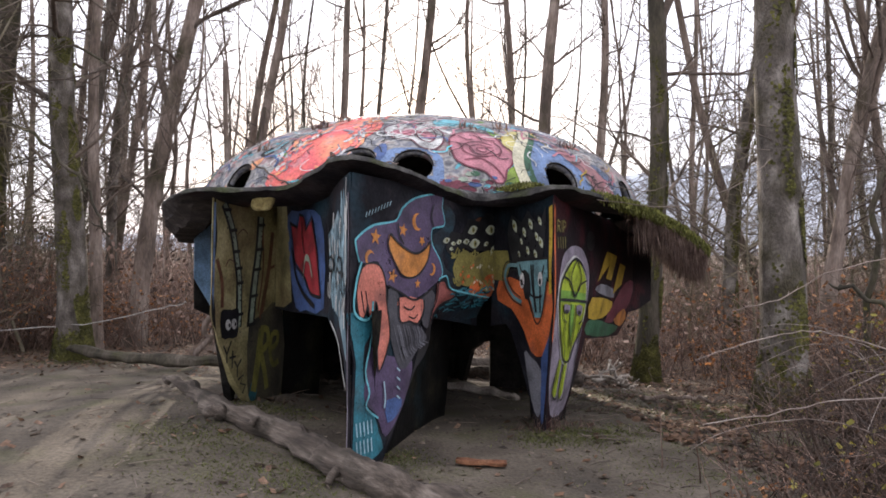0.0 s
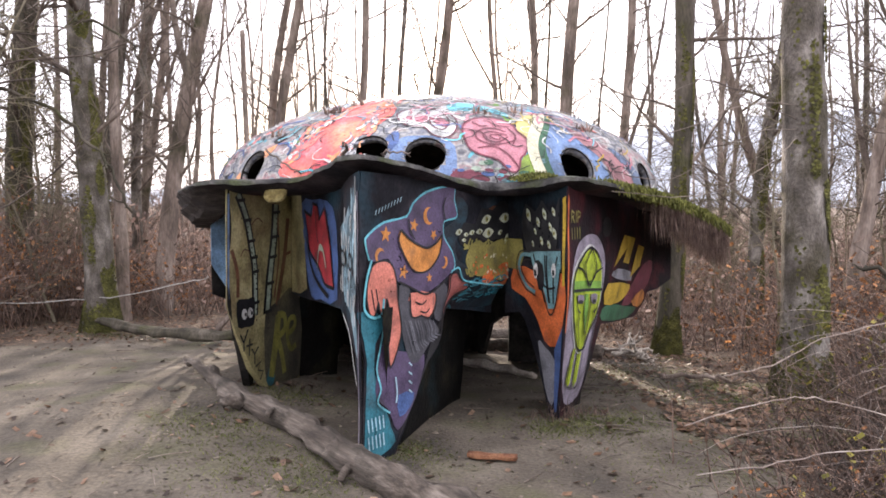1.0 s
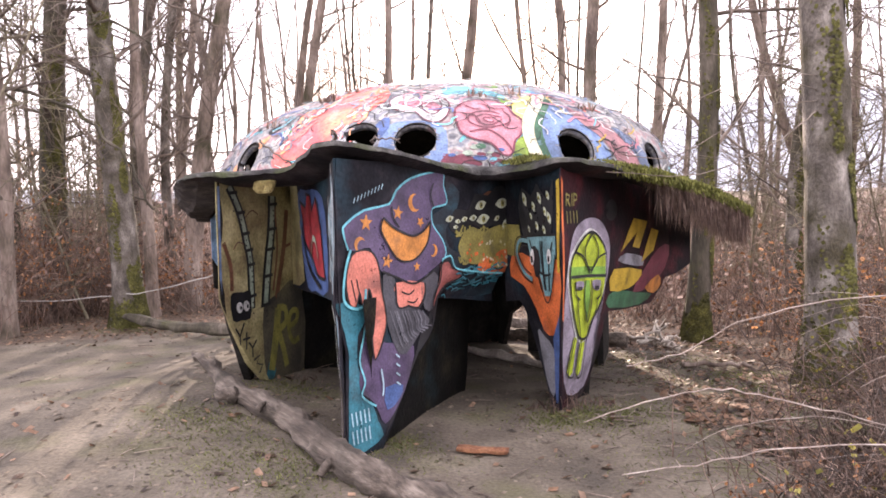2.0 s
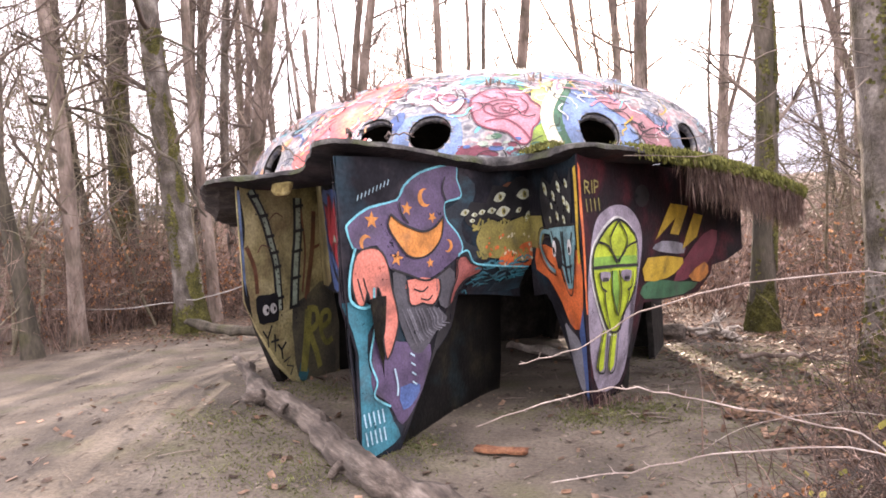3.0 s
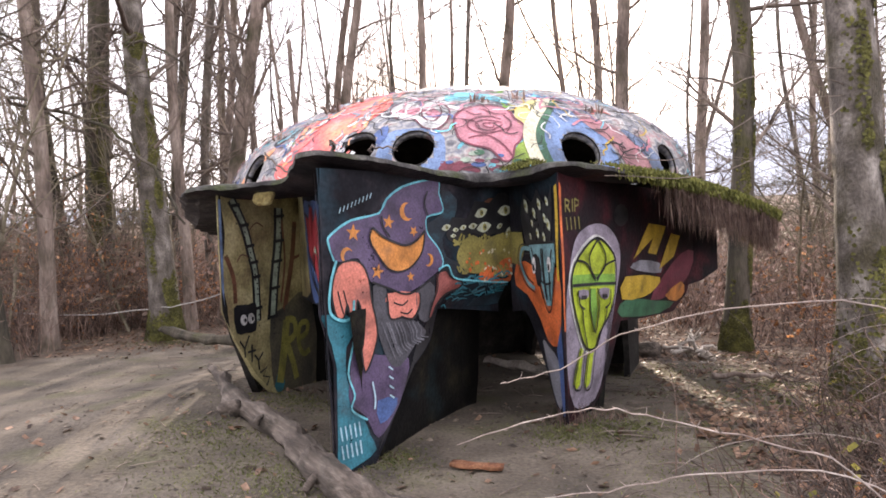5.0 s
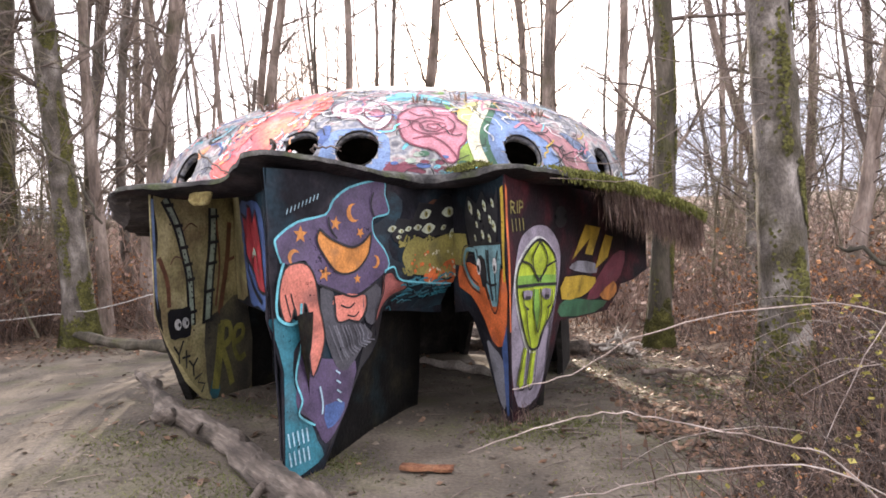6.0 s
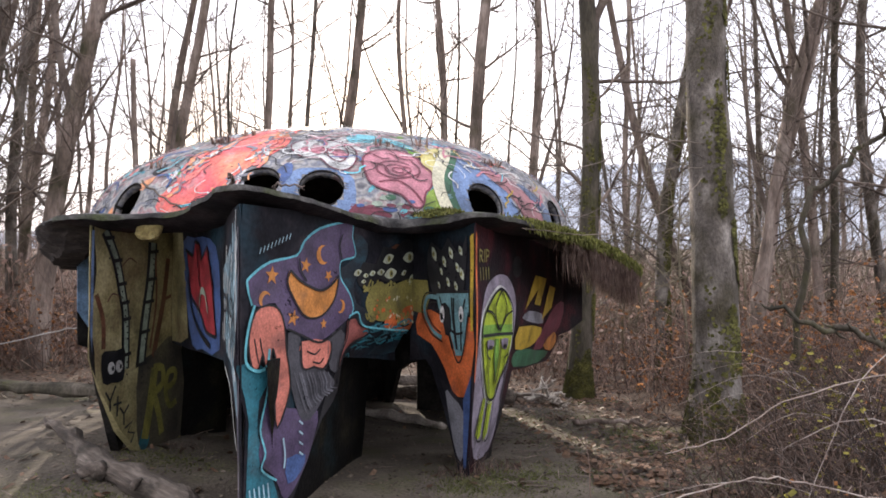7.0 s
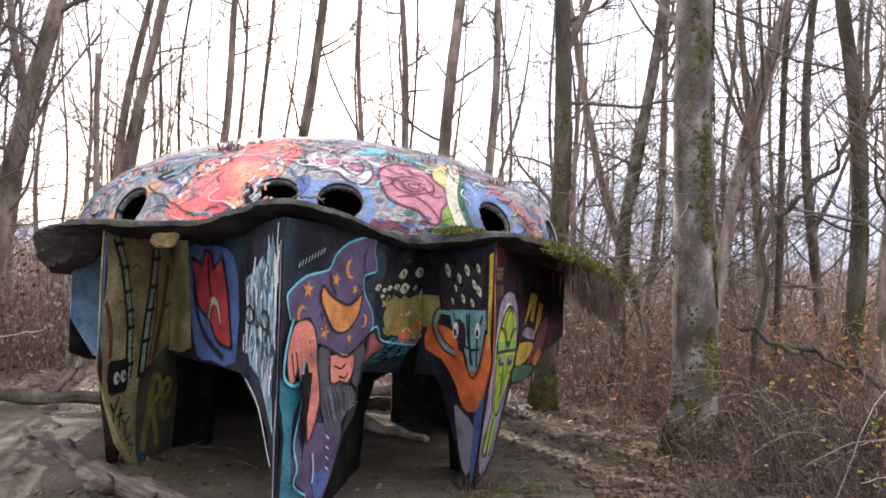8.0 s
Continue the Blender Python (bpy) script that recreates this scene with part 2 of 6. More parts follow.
def woodland_floor(m):
    """Leaf mould takes over from bare earth away from the clearing, with a ragged border."""
    n, l = m.node_tree.nodes, m.node_tree.links
    b = n["Principled BSDF"]
    old = b.inputs["Base Color"].links[0].from_socket
    geo = n.new("ShaderNodeNewGeometry")
    sub = n.new("ShaderNodeVectorMath")
    sub.operation = "SUBTRACT"
    sub.inputs[1].default_value = (-2.0, 4.5, 0.0)
    l.new(geo.outputs["Position"], sub.inputs[0])
    ln = n.new("ShaderNodeVectorMath")
    ln.operation = "LENGTH"
    l.new(sub.outputs["Vector"], ln.inputs[0])
    t = n.new("ShaderNodeTexNoise")
    t.inputs["Scale"].default_value, t.inputs["Detail"].default_value = 0.9, 6
    l.new(geo.outputs["Position"], t.inputs["Vector"])
    ad = n.new("ShaderNodeMath")
    ad.operation = "MULTIPLY_ADD"
    ad.inputs[1].default_value = 6.0
    l.new(t.outputs["Fac"], ad.inputs[0])
    l.new(ln.outputs["Value"], ad.inputs[2])
    r = n.new("ShaderNodeMapRange")
    r.inputs["From Min"].default_value, r.inputs["From Max"].default_value = 9.6, 11.2
    l.new(ad.outputs["Value"], r.inputs["Value"])
    mould = n.new("ShaderNodeValToRGB")
    mould.color_ramp.elements[0].position, mould.color_ramp.elements[1].position = 0.35, 0.65
    mould.color_ramp.elements[0].color, mould.color_ramp.elements[1].color = (0.032, 0.021, 0.014, 1), (0.17, 0.113, 0.078, 1)
    t3 = n.new("ShaderNodeTexNoise")
    t3.inputs["Scale"].default_value, t3.inputs["Detail"].default_value = 14, 6
    l.new(geo.outputs["Position"], t3.inputs["Vector"])
    l.new(t3.outputs["Fac"], mould.inputs["Fac"])
    x = n.new("ShaderNodeMix")
    x.data_type = "RGBA"
    l.new(r.outputs["Result"], x.inputs["Factor"])
    l.new(old, x.inputs["A"])
    l.new(mould.outputs["Color"], x.inputs["B"])
    l.new(x.outputs["Result"], b.inputs["Base Color"])


woodland_floor(M_DIRT)


# ---- building tools ----
class Geo:
    """Vertices and faces of one mesh in the making."""

    def __init__(self):
        self.v, self.f = [], []

    def tube(self, pts, radii, sides=6, cap=True, wob=0.0, rng=None):
        base = len(self.v)
        n = len(pts)
        pts = [Vector(p) for p in pts]
        t0 = (pts[1] - pts[0]).normalized()
        side = t0.orthogonal().normalized()
        for i, p in enumerate(pts):
            t = (pts[min(i + 1, n - 1)] - pts[max(i - 1, 0)]).normalized()
            side = (side - t * side.dot(t)).normalized()
            up = t.cross(side)
            for k in range(sides):
                a = 2 * math.pi * k / sides
                r = radii[i] * (1 + (rng.uniform(-wob, wob) if rng else 0))
                self.v.append(p + (side * math.cos(a) + up * math.sin(a)) * r)
        for i in range(n - 1):
            for k in range(sides):
                a, b = base + i * sides + k, base + i * sides + (k + 1) % sides
                self.f.append((a, b, b + sides, a + sides))
        if cap:
            self.f.append(tuple(base + k for k in reversed(range(sides))))
            self.f.append(tuple(base + (n - 1) * sides + k for k in range(sides)))

    def quad(self, c, a, b):
        i = len(self.v)
        self.v += [c - a - b, c + a - b, c + a + b, c - a + b]
        self.f.append((i, i + 1, i + 2, i + 3))

    def blade(self, p, w, h, bend):
        i = len(self.v)
        self.v += [p - w, p + w, p + h * 0.6 + bend * 0.3 + w * 0.6, p + h + bend, p + h * 0.6 + bend * 0.3 - w * 0.6]
        self.f.append((i, i + 1, i + 2, i + 3, i + 4))


def part(name, bm, material, parent, label="", smooth=True):
    """Links a bmesh or Geo as ONE mesh object under a thing or a part (or at top level, parent None)."""
    me = bpy.data.meshes.new(name)
    if isinstance(bm, Geo):
        me.from_pydata([tuple(p) for p in bm.v], [], bm.f)
    else:
        bm.to_mesh(me)
        bm.free()
    me.materials.append(material)
    if smooth:
        me.polygons.foreach_set("use_smooth", [True] * len(me.polygons))
    me.update()
    ob = new(name, me)
    if parent is not None:
        ob.parent = parent
    if label:
        tagged(ob, label)
    return ob


def thing(name, label, category, group="", kind="", at=(0, 0, 0)):
    e = new(name)
    e.empty_display_size = 0.2
    e.location = at
    return tagged(e, label, category, group, kind)


def catmull(pts, n=4, closed=False):
    """Smooth curve through points of any dimension."""
    P = [np.array(p, float) for p in pts]
    m = len(P)
    out = []
    for i in range(m if closed else m - 1):
        if closed:
            a, b, c, d = P[i - 1], P[i], P[(i + 1) % m], P[(i + 2) % m]
        else:
            a, b, c, d = P[max(i - 1, 0)], P[i], P[i + 1], P[min(i + 2, m - 1)]
        for k in range(n):
            t = k / n
            out.append(0.5 * (2 * b + (c - a) * t + (2 * a - 5 * b + 4 * c - d) * t * t + (3 * b - a - 3 * c + d) * t ** 3))
    if not closed:
        out.append(P[-1])
    return out


def step(a, b, x):
    t = min(1, max(0, (x - a) / (b - a)))
    return t * t * (3 - 2 * t)


# ---- ground ----
def ground_z(x, y):
    sl = 0.045 + 0.06 * step(-4, 2.5, x)
    d = max(0.0, y - 6.0)
    z = -sl * 14 * math.tanh(d / 14)
    z += 0.22 * math.exp(-(((x + 2.4) / 1.5) ** 2 + ((y - 6.7) / 1.9) ** 2))
    z += 0.03 * math.exp(-(((x - 1.0) / 0.8) ** 2 + ((y - 6.3) / 0.6) ** 2))
    return z


def ground_rough(x, y):
    return 0.03 * noise.noise(Vector((x * 0.6, y * 0.6, 3))) + 0.014 * noise.noise(Vector((x * 2.3, y * 2.3, 7))) + 0.006 * noise.noise(Vector((x * 7, y * 7, 1)))


def axis(fine_lo, fine_hi, stepsize, far):
    a = list(np.arange(fine_lo, fine_hi, stepsize))
    hi, lo, d = [fine_hi], [], stepsize
    while hi[-1] < far:
        d *= 1.3
        hi.append(hi[-1] + d)
    d = stepsize
    x = fine_lo
    while x > -far:
        d *= 1.3
        x -= d
        lo.append(x)
    return lo[::-1] + a + hi


def build_ground():
    xs, ys = axis(-7, 6.5, 0.09, 2500), axis(1.0, 13, 0.09, 2500)
    g = Geo()
    for y in ys:
        for x in xs:
            near = math.exp(-((x / 30) ** 2 + ((y - 8) / 30) ** 2))
            g.v.append((x, y, ground_z(x, y) + ground_rough(x, y) * near))
    nx = len(xs)
    for j in range(len(ys) - 1):
        for i in range(nx - 1):
            a = j * nx + i
            g.f.append((a, a + 1, a + nx + 1, a + nx))
    return tagged(part("ground", g, M_DIRT, None), "trodden grey-brown earth clearing with worn path", "ground", kind="structure")


build_ground()


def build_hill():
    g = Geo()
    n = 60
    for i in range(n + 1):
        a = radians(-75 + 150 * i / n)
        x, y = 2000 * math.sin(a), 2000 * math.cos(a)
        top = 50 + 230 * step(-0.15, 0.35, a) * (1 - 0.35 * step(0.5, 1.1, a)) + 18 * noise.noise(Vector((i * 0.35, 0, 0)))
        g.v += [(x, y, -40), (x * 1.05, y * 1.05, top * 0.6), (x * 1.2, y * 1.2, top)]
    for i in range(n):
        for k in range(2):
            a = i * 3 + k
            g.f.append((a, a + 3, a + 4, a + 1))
    return tagged(part("backdrop", g, M_HILL, None), "hillside far behind the woods, haze put into its pale colour", "hill", kind="structure")


build_hill()


# ---- the painted shelter ----
CX, CY = -0.274, 8.54
DOME_R, DOME_H, DOME_Z = 2.565, 1.11, 2.05
TIP_F, TIP_R, TIP_L, TIP_LL = (-0.66, 4.80), (0.91, 5.68), (-1.98, 5.92), (-2.50, 6.95)


def dome_at(az, el, lift=0.0):
    a, e = radians(az), radians(el)
    nrm = Vector((math.cos(e) * math.cos(a) / DOME_R, math.cos(e) * math.sin(a) / DOME_R, math.sin(e) / DOME_H)).normalized()
    p = Vector((CX + DOME_R * math.cos(e) * math.cos(a), CY + DOME_R * math.cos(e) * math.sin(a), DOME_Z + DOME_H * math.sin(e)))
    wob = 0.012 * noise.noise(p * 1.7)
    return p + nrm * (lift + wob)


def wall_map(tip, way, draw=(0.0, 0.0), z_hi=1.1, z_lo=0.15, belly=None, flip=False, bend=None):
    """A wall that runs from a leg's edge along `way`; below z_hi its foot draws back by `draw`; belly: (depth, u0, u1, z0, z1) pulls the skirt in."""
    inward = Vector((-way[1], way[0], 0))
    if inward.dot(Vector((CX - tip[0], CY - tip[1], 0))) < 0:
        inward = -inward
    if flip:
        inward = -inward

    def at(u, z, lift=0.0):
        w = min(1.0, max(0.0, (z_hi - z) / (z_hi - z_lo)))
        used = math.hypot(*draw) > 0
        p = Vector((tip[0] + way[0] * u + draw[0] * w, tip[1] + way[1] * u + draw[1] * w, z - (0.08 * w if used else 0)))
        if bend and u > bend[0]:            # the wall turns to another way past u = bend[0]
            p.x += (bend[1][0] - way[0]) * (u - bend[0])
            p.y += (bend[1][1] - way[1]) * (u - bend[0])
        if belly:
            d, u0, u1, z0, z1 = belly
            p += inward * d * step(u0, u1, u) * (1 - step(z0, z1, z))
        p += inward * (0.012 * noise.noise(Vector((p.x * 2, p.y * 2, p.z * 2))))
        return p - inward * lift
    return at


WALL_FR = wall_map(TIP_F, (0.5604, 0.828), belly=(0.2, 0.9, 1.4, 1.0, 1.25))
WALL_RL = wall_map(TIP_R, (-0.487, 0.873), (0.0, 0.45))
WALL_RR = wall_map(TIP_R, (0.45, 0.893), (0.0, 0.45))
WALL_L = wall_map(TIP_L, (0.235, 0.972), flip=True)
WALL_FL = wall_map(TIP_F, (-0.30, 0.954), bend=(1.0, (-0.495, 0.869)))
WALL_LL = wall_map(TIP_L, (-0.1, 0.995))
WALL_LLR = wall_map(TIP_LL, (0.55, 0.835))


def cut_sheet(outline, cell):
    bm = bmesh.new()
    bm.faces.new([bm.verts.new((float(u), float(v), 0)) for u, v in outline])
    us, vs = [p[0] for p in outline], [p[1] for p in outline]
    for k, (lo, hi) in enumerate(((min(us), max(us)), (min(vs), max(vs)))):
        n = int((hi - lo) / cell)
        for i in range(1, n + 1):
            co, no = [0, 0, 0], [0, 0, 0]
            co[k], no[k] = lo + (hi - lo) * i / (n + 1), 1
            bmesh.ops.bisect_plane(bm, geom=bm.verts[:] + bm.edges[:] + bm.faces[:], plane_co=co, plane_no=no)
    bmesh.ops.triangulate(bm, faces=bm.faces[:])
    return bm


def lay(bm, at, lift):
    for v in bm.verts:
        v.co = at(v.co.x, v.co.y, lift)
    return bm


def panel(name, at, outline, material, parent, label, cell=0.12, thick=0.07):
    def depth(u):                           # thins out towards the leg's sharp edge
        return min(thick, 0.006 + 0.2 * max(0.0, u))
    bm = lay(cut_sheet(outline, cell), at, 0.0)
    inner = cut_sheet(outline, cell)
    for v in inner.verts:
        v.co = at(v.co.x, v.co.y, -depth(v.co.x))
    bmesh.ops.recalc_face_normals(bm, faces=bm.faces[:])
    me = bpy.data.meshes.new("tmp")
    inner.to_mesh(me)
    inner.free()
    bm.from_mesh(me)
    bpy.data.meshes.remove(me)
    n = len(outline)
    for i in range(n):                      # close the rim of the sheet
        (u0, v0), (u1, v1) = outline[i], outline[(i + 1) % n]
        m = max(1, int(math.hypot(u1 - u0, v1 - v0) / 0.1))
        for k in range(m):
            a, b = k / m, (k + 1) / m
            q = [at(u0 + (u1 - u0) * s, v0 + (v1 - v0) * s, -t * depth(u0 + (u1 - u0) * s)) for s, t in ((a, 0), (b, 0), (b, 1), (a, 1))]
            bm.faces.new([bm.verts.new(p) for p in q])
    return part(name, bm, material, parent, label)


def patch(name, at, outline, material, parent, layer=1, curve=3, cell=0.14, label=""):
    """A painted shape laid on a wall."""
    pts = [tuple(p) for p in catmull(outline, curve, True)] if curve > 1 else outline
    bm = lay(cut_sheet(pts, min(cell, 1.2)), at, 0.004 * layer)
    if at is dome_at:                       # leave the portholes open
        spots = [(dome_at(a, e), r + 0.012) for a, e, r in HOLES]
        bmesh.ops.delete(bm, geom=[f for f in bm.faces if any((f.calc_center_median() - c).length < r for c, r in spots)], context="FACES")
    return part(name, bm, material, parent, label)


def line(geo, at, pts, width, layer=2, curve=4, closed=False):
    """A brushed line laid on a wall."""
    if curve > 1:
        pts = catmull(pts, curve, closed)
        if closed:
            pts = pts + [pts[0]]
    P, N = [], []
    for u, v in pts:
        p = at(u, v, 0.004 * layer)
        P.append(p)
        N.append((at(u, v, 0.004 * layer + 0.02) - p).normalized())
    base = len(geo.v)
    for i, p in enumerate(P):
        t = P[min(i + 1, len(P) - 1)] - P[max(i - 1, 0)]
        s = N[i].cross(t).normalized() * width * 0.5
        geo.v += [p - s, p + s]
    for i in range(len(P) - 1):
        a = base + 2 * i
        geo.f.append((a, a + 1, a + 3, a + 2))


def star(u, z, r, turn=0.0):
    return [(u + r * (1 if i % 2 == 0 else 0.42) * math.sin(turn + i * math.pi / 5), z + r * (1 if i % 2 == 0 else 0.42) * math.cos(turn + i * math.pi / 5)) for i in range(10)]


def crescent(u, z, r, turn=0.0):
    out = [(r * math.cos(a), r * math.sin(a)) for a in np.linspace(radians(60), radians(300), 9)]
    out += [(0.35 * r + 0.75 * r * math.cos(a), 0.85 * r * math.sin(a)) for a in np.linspace(radians(280), radians(80), 7)]
    c, s = math.cos(turn), math.sin(turn)
    return [(u + x * c - y * s, z + x * s + y * c) for x, y in out]


def oval(u, z, a, b, turn=0.0, n=12):
    c, s = math.cos(turn), math.sin(turn)
    return [(u + a * math.cos(t) * c - b * math.sin(t) * s, z + a * math.cos(t) * s + b * math.sin(t) * c) for t in np.linspace(0, 2 * math.pi, n, endpoint=False)]


P_PURPLE = paint("purple", (0.078, 0.053, 0.108))
P_ORANGE = paint("orange", (0.52, 0.20, 0.045), 0.2)
P_SALMON = paint("salmon", (0.53, 0.165, 0.12), 0.2)
P_CYAN = paint("cyan", (0.12, 0.46, 0.54), 0.2)
P_TEAL = paint("teal", (0.02, 0.16, 0.21), 0.35)
P_BLUE = paint("blue", (0.055, 0.105, 0.26))
P_SKY = paint("sky_blue", (0.145, 0.23, 0.40), 0.4)
P_GREY = paint("grey", (0.22, 0.22, 0.25))
P_LILAC = paint("lilac_grey", (0.27, 0.235, 0.29), 0.3)
P_WHITE = paint("white", (0.62, 0.62, 0.60), 0.2)
P_LIME = paint("lime", (0.36, 0.46, 0.03), 0.1)
P_GREEN = paint("green", (0.16, 0.34, 0.05), 0.1)
P_DGREEN = paint("deep_green", (0.03, 0.12, 0.06))
P_GOLD = paint("gold", (0.44, 0.29, 0.03), 0.2)
P_KHAKI = paint("khaki", (0.24, 0.21, 0.06), 0.3)
P_RED = paint("red", (0.36, 0.03, 0.04), 0.25)
P_DRED = paint("dark_red", (0.16, 0.03, 0.05), 0.3)
P_VERM = paint("vermilion", (0.62, 0.14, 0.04), 0.25)
P_PINK = paint("pink", (0.49, 0.19, 0.23), 0.25)
P_CORAL = paint("coral", (0.82, 0.21, 0.18), 0.12)
P_PEACH = paint("peach", (0.80, 0.34, 0.16), 0.15)
P_CREAM = paint("cream", (0.56, 0.53, 0.38), 0.2)
P_BLACK = paint("black", (0.008, 0.008, 0.01), 0.1)
P_ICE = paint("ice_blue", (0.34, 0.52, 0.60), 0.35)
P_OLIVE = paint("yellow_olive", (0.27, 0.25, 0.06), 0.3)
P_PALEGREEN = paint("pale_green", (0.34, 0.42, 0.33), 0.25)
P_CUP = paint("dusty_teal", (0.13, 0.27, 0.29), 0.35)
P_EYE = paint("greenish_white", (0.46, 0.50, 0.38), 0.3)
P_COAL = paint("coal_grey", (0.055, 0.055, 0.066), 0.3)
P_RUST = paint("rust", (0.15, 0.06, 0.03), 0.3)

shelter = thing("dome_shelter", "graffiti-covered cement dome shelter on pointed legs with drooping brim", "shelter", at=(CX, CY, 0))
shelter.location = (0, 0, 0)

HOLES = [(-133.3, 11.4, 0.185), (-102.1, 17.6, 0.185), (-90.0, 15.9, 0.185), (-56.7, 11.3, 0.19), (-30.7, 6.2, 0.175), (20, 9, 0.15), (60, 9, 0.15), (100, 9, 0.15), (140, 9, 0.15), (180, 9, 0.15)]


def build_dome():
    bm = bmesh.new()
    na, ne = 260, 58
    els = [-0.4 + 90.4 * (j / ne) for j in range(ne)]
    grid = []
    for el in els:
        row = []
        for i in range(na):
            row.append(bm.verts.new(dome_at(-180 + 360 * i / na, el)))
        grid.append(row)
    top = bm.verts.new(dome_at(0, 90))
    centres = [(dome_at(a, e), r) for a, e, r in HOLES]

    def inside(p):
        return any((p - c).length < r for c, r in centres)
    for j in range(ne - 1):
        for i in range(na):
            q = [grid[j][i], grid[j][(i + 1) % na], grid[j + 1][(i + 1) % na], grid[j + 1][i]]
            if not inside((q[0].co + q[1].co + q[2].co + q[3].co) / 4):
                bm.faces.new(q)
    for i in range(na):
        bm.faces.new((grid[-1][i], grid[-1][(i + 1) % na], top))
    bmesh.ops.delete(bm, geom=[v for v in bm.verts if not v.link_faces], context="VERTS")
    foot = set(grid[0])
    for v in bm.verts:                       # round off the openings
        if v.is_boundary and v not in foot:
            for c, r in centres:
                d = v.co - c
                if d.length < r * 1.4:
                    v.co = c + d.normalized() * r
    bmesh.ops.recalc_face_normals(bm, faces=bm.faces[:])
    bmesh.ops.solidify(bm, geom=bm.faces[:], thickness=0.07)
    shell = part("dome", bm, M_DOME, shelter, "round dome roof under layers of bright graffiti")
    shell.data.materials.append(M_INNER)     # near-black cement on the inward faces
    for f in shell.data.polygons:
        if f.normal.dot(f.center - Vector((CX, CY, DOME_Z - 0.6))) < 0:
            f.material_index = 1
    return shell


dome = build_dome()
for az, el, r in HOLES:
    c = dome_at(az, el)
    nrm = (dome_at(az, el, 0.05) - c).normalized()
    t1 = nrm.cross(Vector((0, 0, 1))).normalized()
    t2 = nrm.cross(t1)
    g = Geo()
    ring = [c + (t1 * math.cos(a) + t2 * math.sin(a)) * (r - 0.002) - nrm * 0.02 for a in np.linspace(0, 2 * math.pi, 33)]
    g.tube(ring, [0.009] * 33, 6, cap=False)
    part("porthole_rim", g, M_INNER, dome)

BRIM = [(-2.76, 6.80, 1.99), (-2.44, 6.14, 2.06), (-2.07, 5.72, 2.10), (-1.70, 5.74, 2.10), (-1.30, 5.72, 2.13), (-0.98, 5.15, 2.20), (-0.68, 4.70, 2.25), (-0.28, 5.05, 2.20),
        (0.02, 5.60, 2.12), (0.32, 5.98, 2.06), (0.65, 5.80, 2.09), (0.98, 5.52, 2.13), (1.40, 5.95, 2.07), (1.90, 6.52, 1.98), (2.50, 7.30, 1.82), (3.10, 8.35, 1.62),
        (2.95, 9.40, 1.68), (2.20, 10.70, 1.78), (0.70, 11.55, 1.8), (-0.70, 11.60, 1.8), (-2.20, 10.80, 1.8), (-3.05, 9.40, 1.8), (-2.98, 7.90, 1.88)]


def build_brim():
    edge = catmull(BRIM, 10, True)
    n, rings = len(edge), 8
    g = Geo()
    for layer in (0, 1):
        for k in range(rings + 1):
            t = k / rings
            for p in edge:
                a = math.atan2(p[1] - CY, p[0] - CX)
                e = radians(-0.5 if layer == 0 else -3)
                r0 = DOME_R * math.cos(e) - (0.05 if layer else 0.02)
                q0 = Vector((CX + r0 * math.cos(a), CY + r0 * math.sin(a), DOME_Z + DOME_H * math.sin(e)))
                q1 = Vector(p) - Vector((0, 0, 0.026 * layer))
                q = q0.lerp(q1, t)
                q.z += 0.05 * math.sin(math.pi * t) * (1 - layer) - 0.02 * math.sin(math.pi * t) * layer
                q += Vector((0, 0, 0.012 * noise.noise(q * 4)))
                ragged = t * t
                q += Vector((0.016 * noise.noise(q * 7 + Vector((3, 0, 0))), 0.016 * noise.noise(q * 7), 0.010 * noise.noise(q * 9) - 0.006 * layer * (1 + noise.noise(q * 12)))) * ragged
                g.v.append(q)
    m = (rings + 1) * n
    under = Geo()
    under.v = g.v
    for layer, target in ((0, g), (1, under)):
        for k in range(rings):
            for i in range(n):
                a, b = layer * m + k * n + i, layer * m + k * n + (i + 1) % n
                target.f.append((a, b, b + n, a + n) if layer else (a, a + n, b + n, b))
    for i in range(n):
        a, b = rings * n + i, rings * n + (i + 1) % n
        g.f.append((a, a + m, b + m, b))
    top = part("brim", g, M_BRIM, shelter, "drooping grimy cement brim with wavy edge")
    part("underside", under, M_UNDER, top, "dark underside of the brim")
    return top


brim = build_brim()

wall_fr = panel("wall", WALL_FR, [(0.02, 2.14), (-0.05, 1.16), (0.05, 0.80), (0.02, -0.06), (0.34, -0.06), (0.40, 0.05), (0.56, 0.30), (0.79, 0.64), (1.01, 0.81), (1.22, 1.02), (1.62, 0.96), (2.05, 0.88), (2.05, 2.06)],
                M_DARKWALL, shelter, "dark wall with purple and orange mural")
wall_rl = panel("wall", WALL_RL, [(0.0, 2.08), (0.0, 0.8), (-0.02, 0.08), (0.12, 0.10), (0.24, 0.34), (0.41, 0.61), (0.60, 0.88), (0.69, 0.94), (0.93, 0.90), (0.93, 2.05)], M_DARKWALL, shelter, "black wall with painted eyes and cup")
wall_rr = panel("wall", WALL_RR, [(0.0, 2.08), (0.0, 0.8), (-0.02, 0.08), (0.50, 0.10), (0.66, 0.20), (0.84, 0.40), (1.11, 0.77), (1.71, 0.71), (2.5, 0.66), (2.9, 0.80), (3.15, 1.1), (3.15, 1.78), (2.0, 1.92)], M_MAROON, shelter,
                "maroon and black wall with green mask mural")
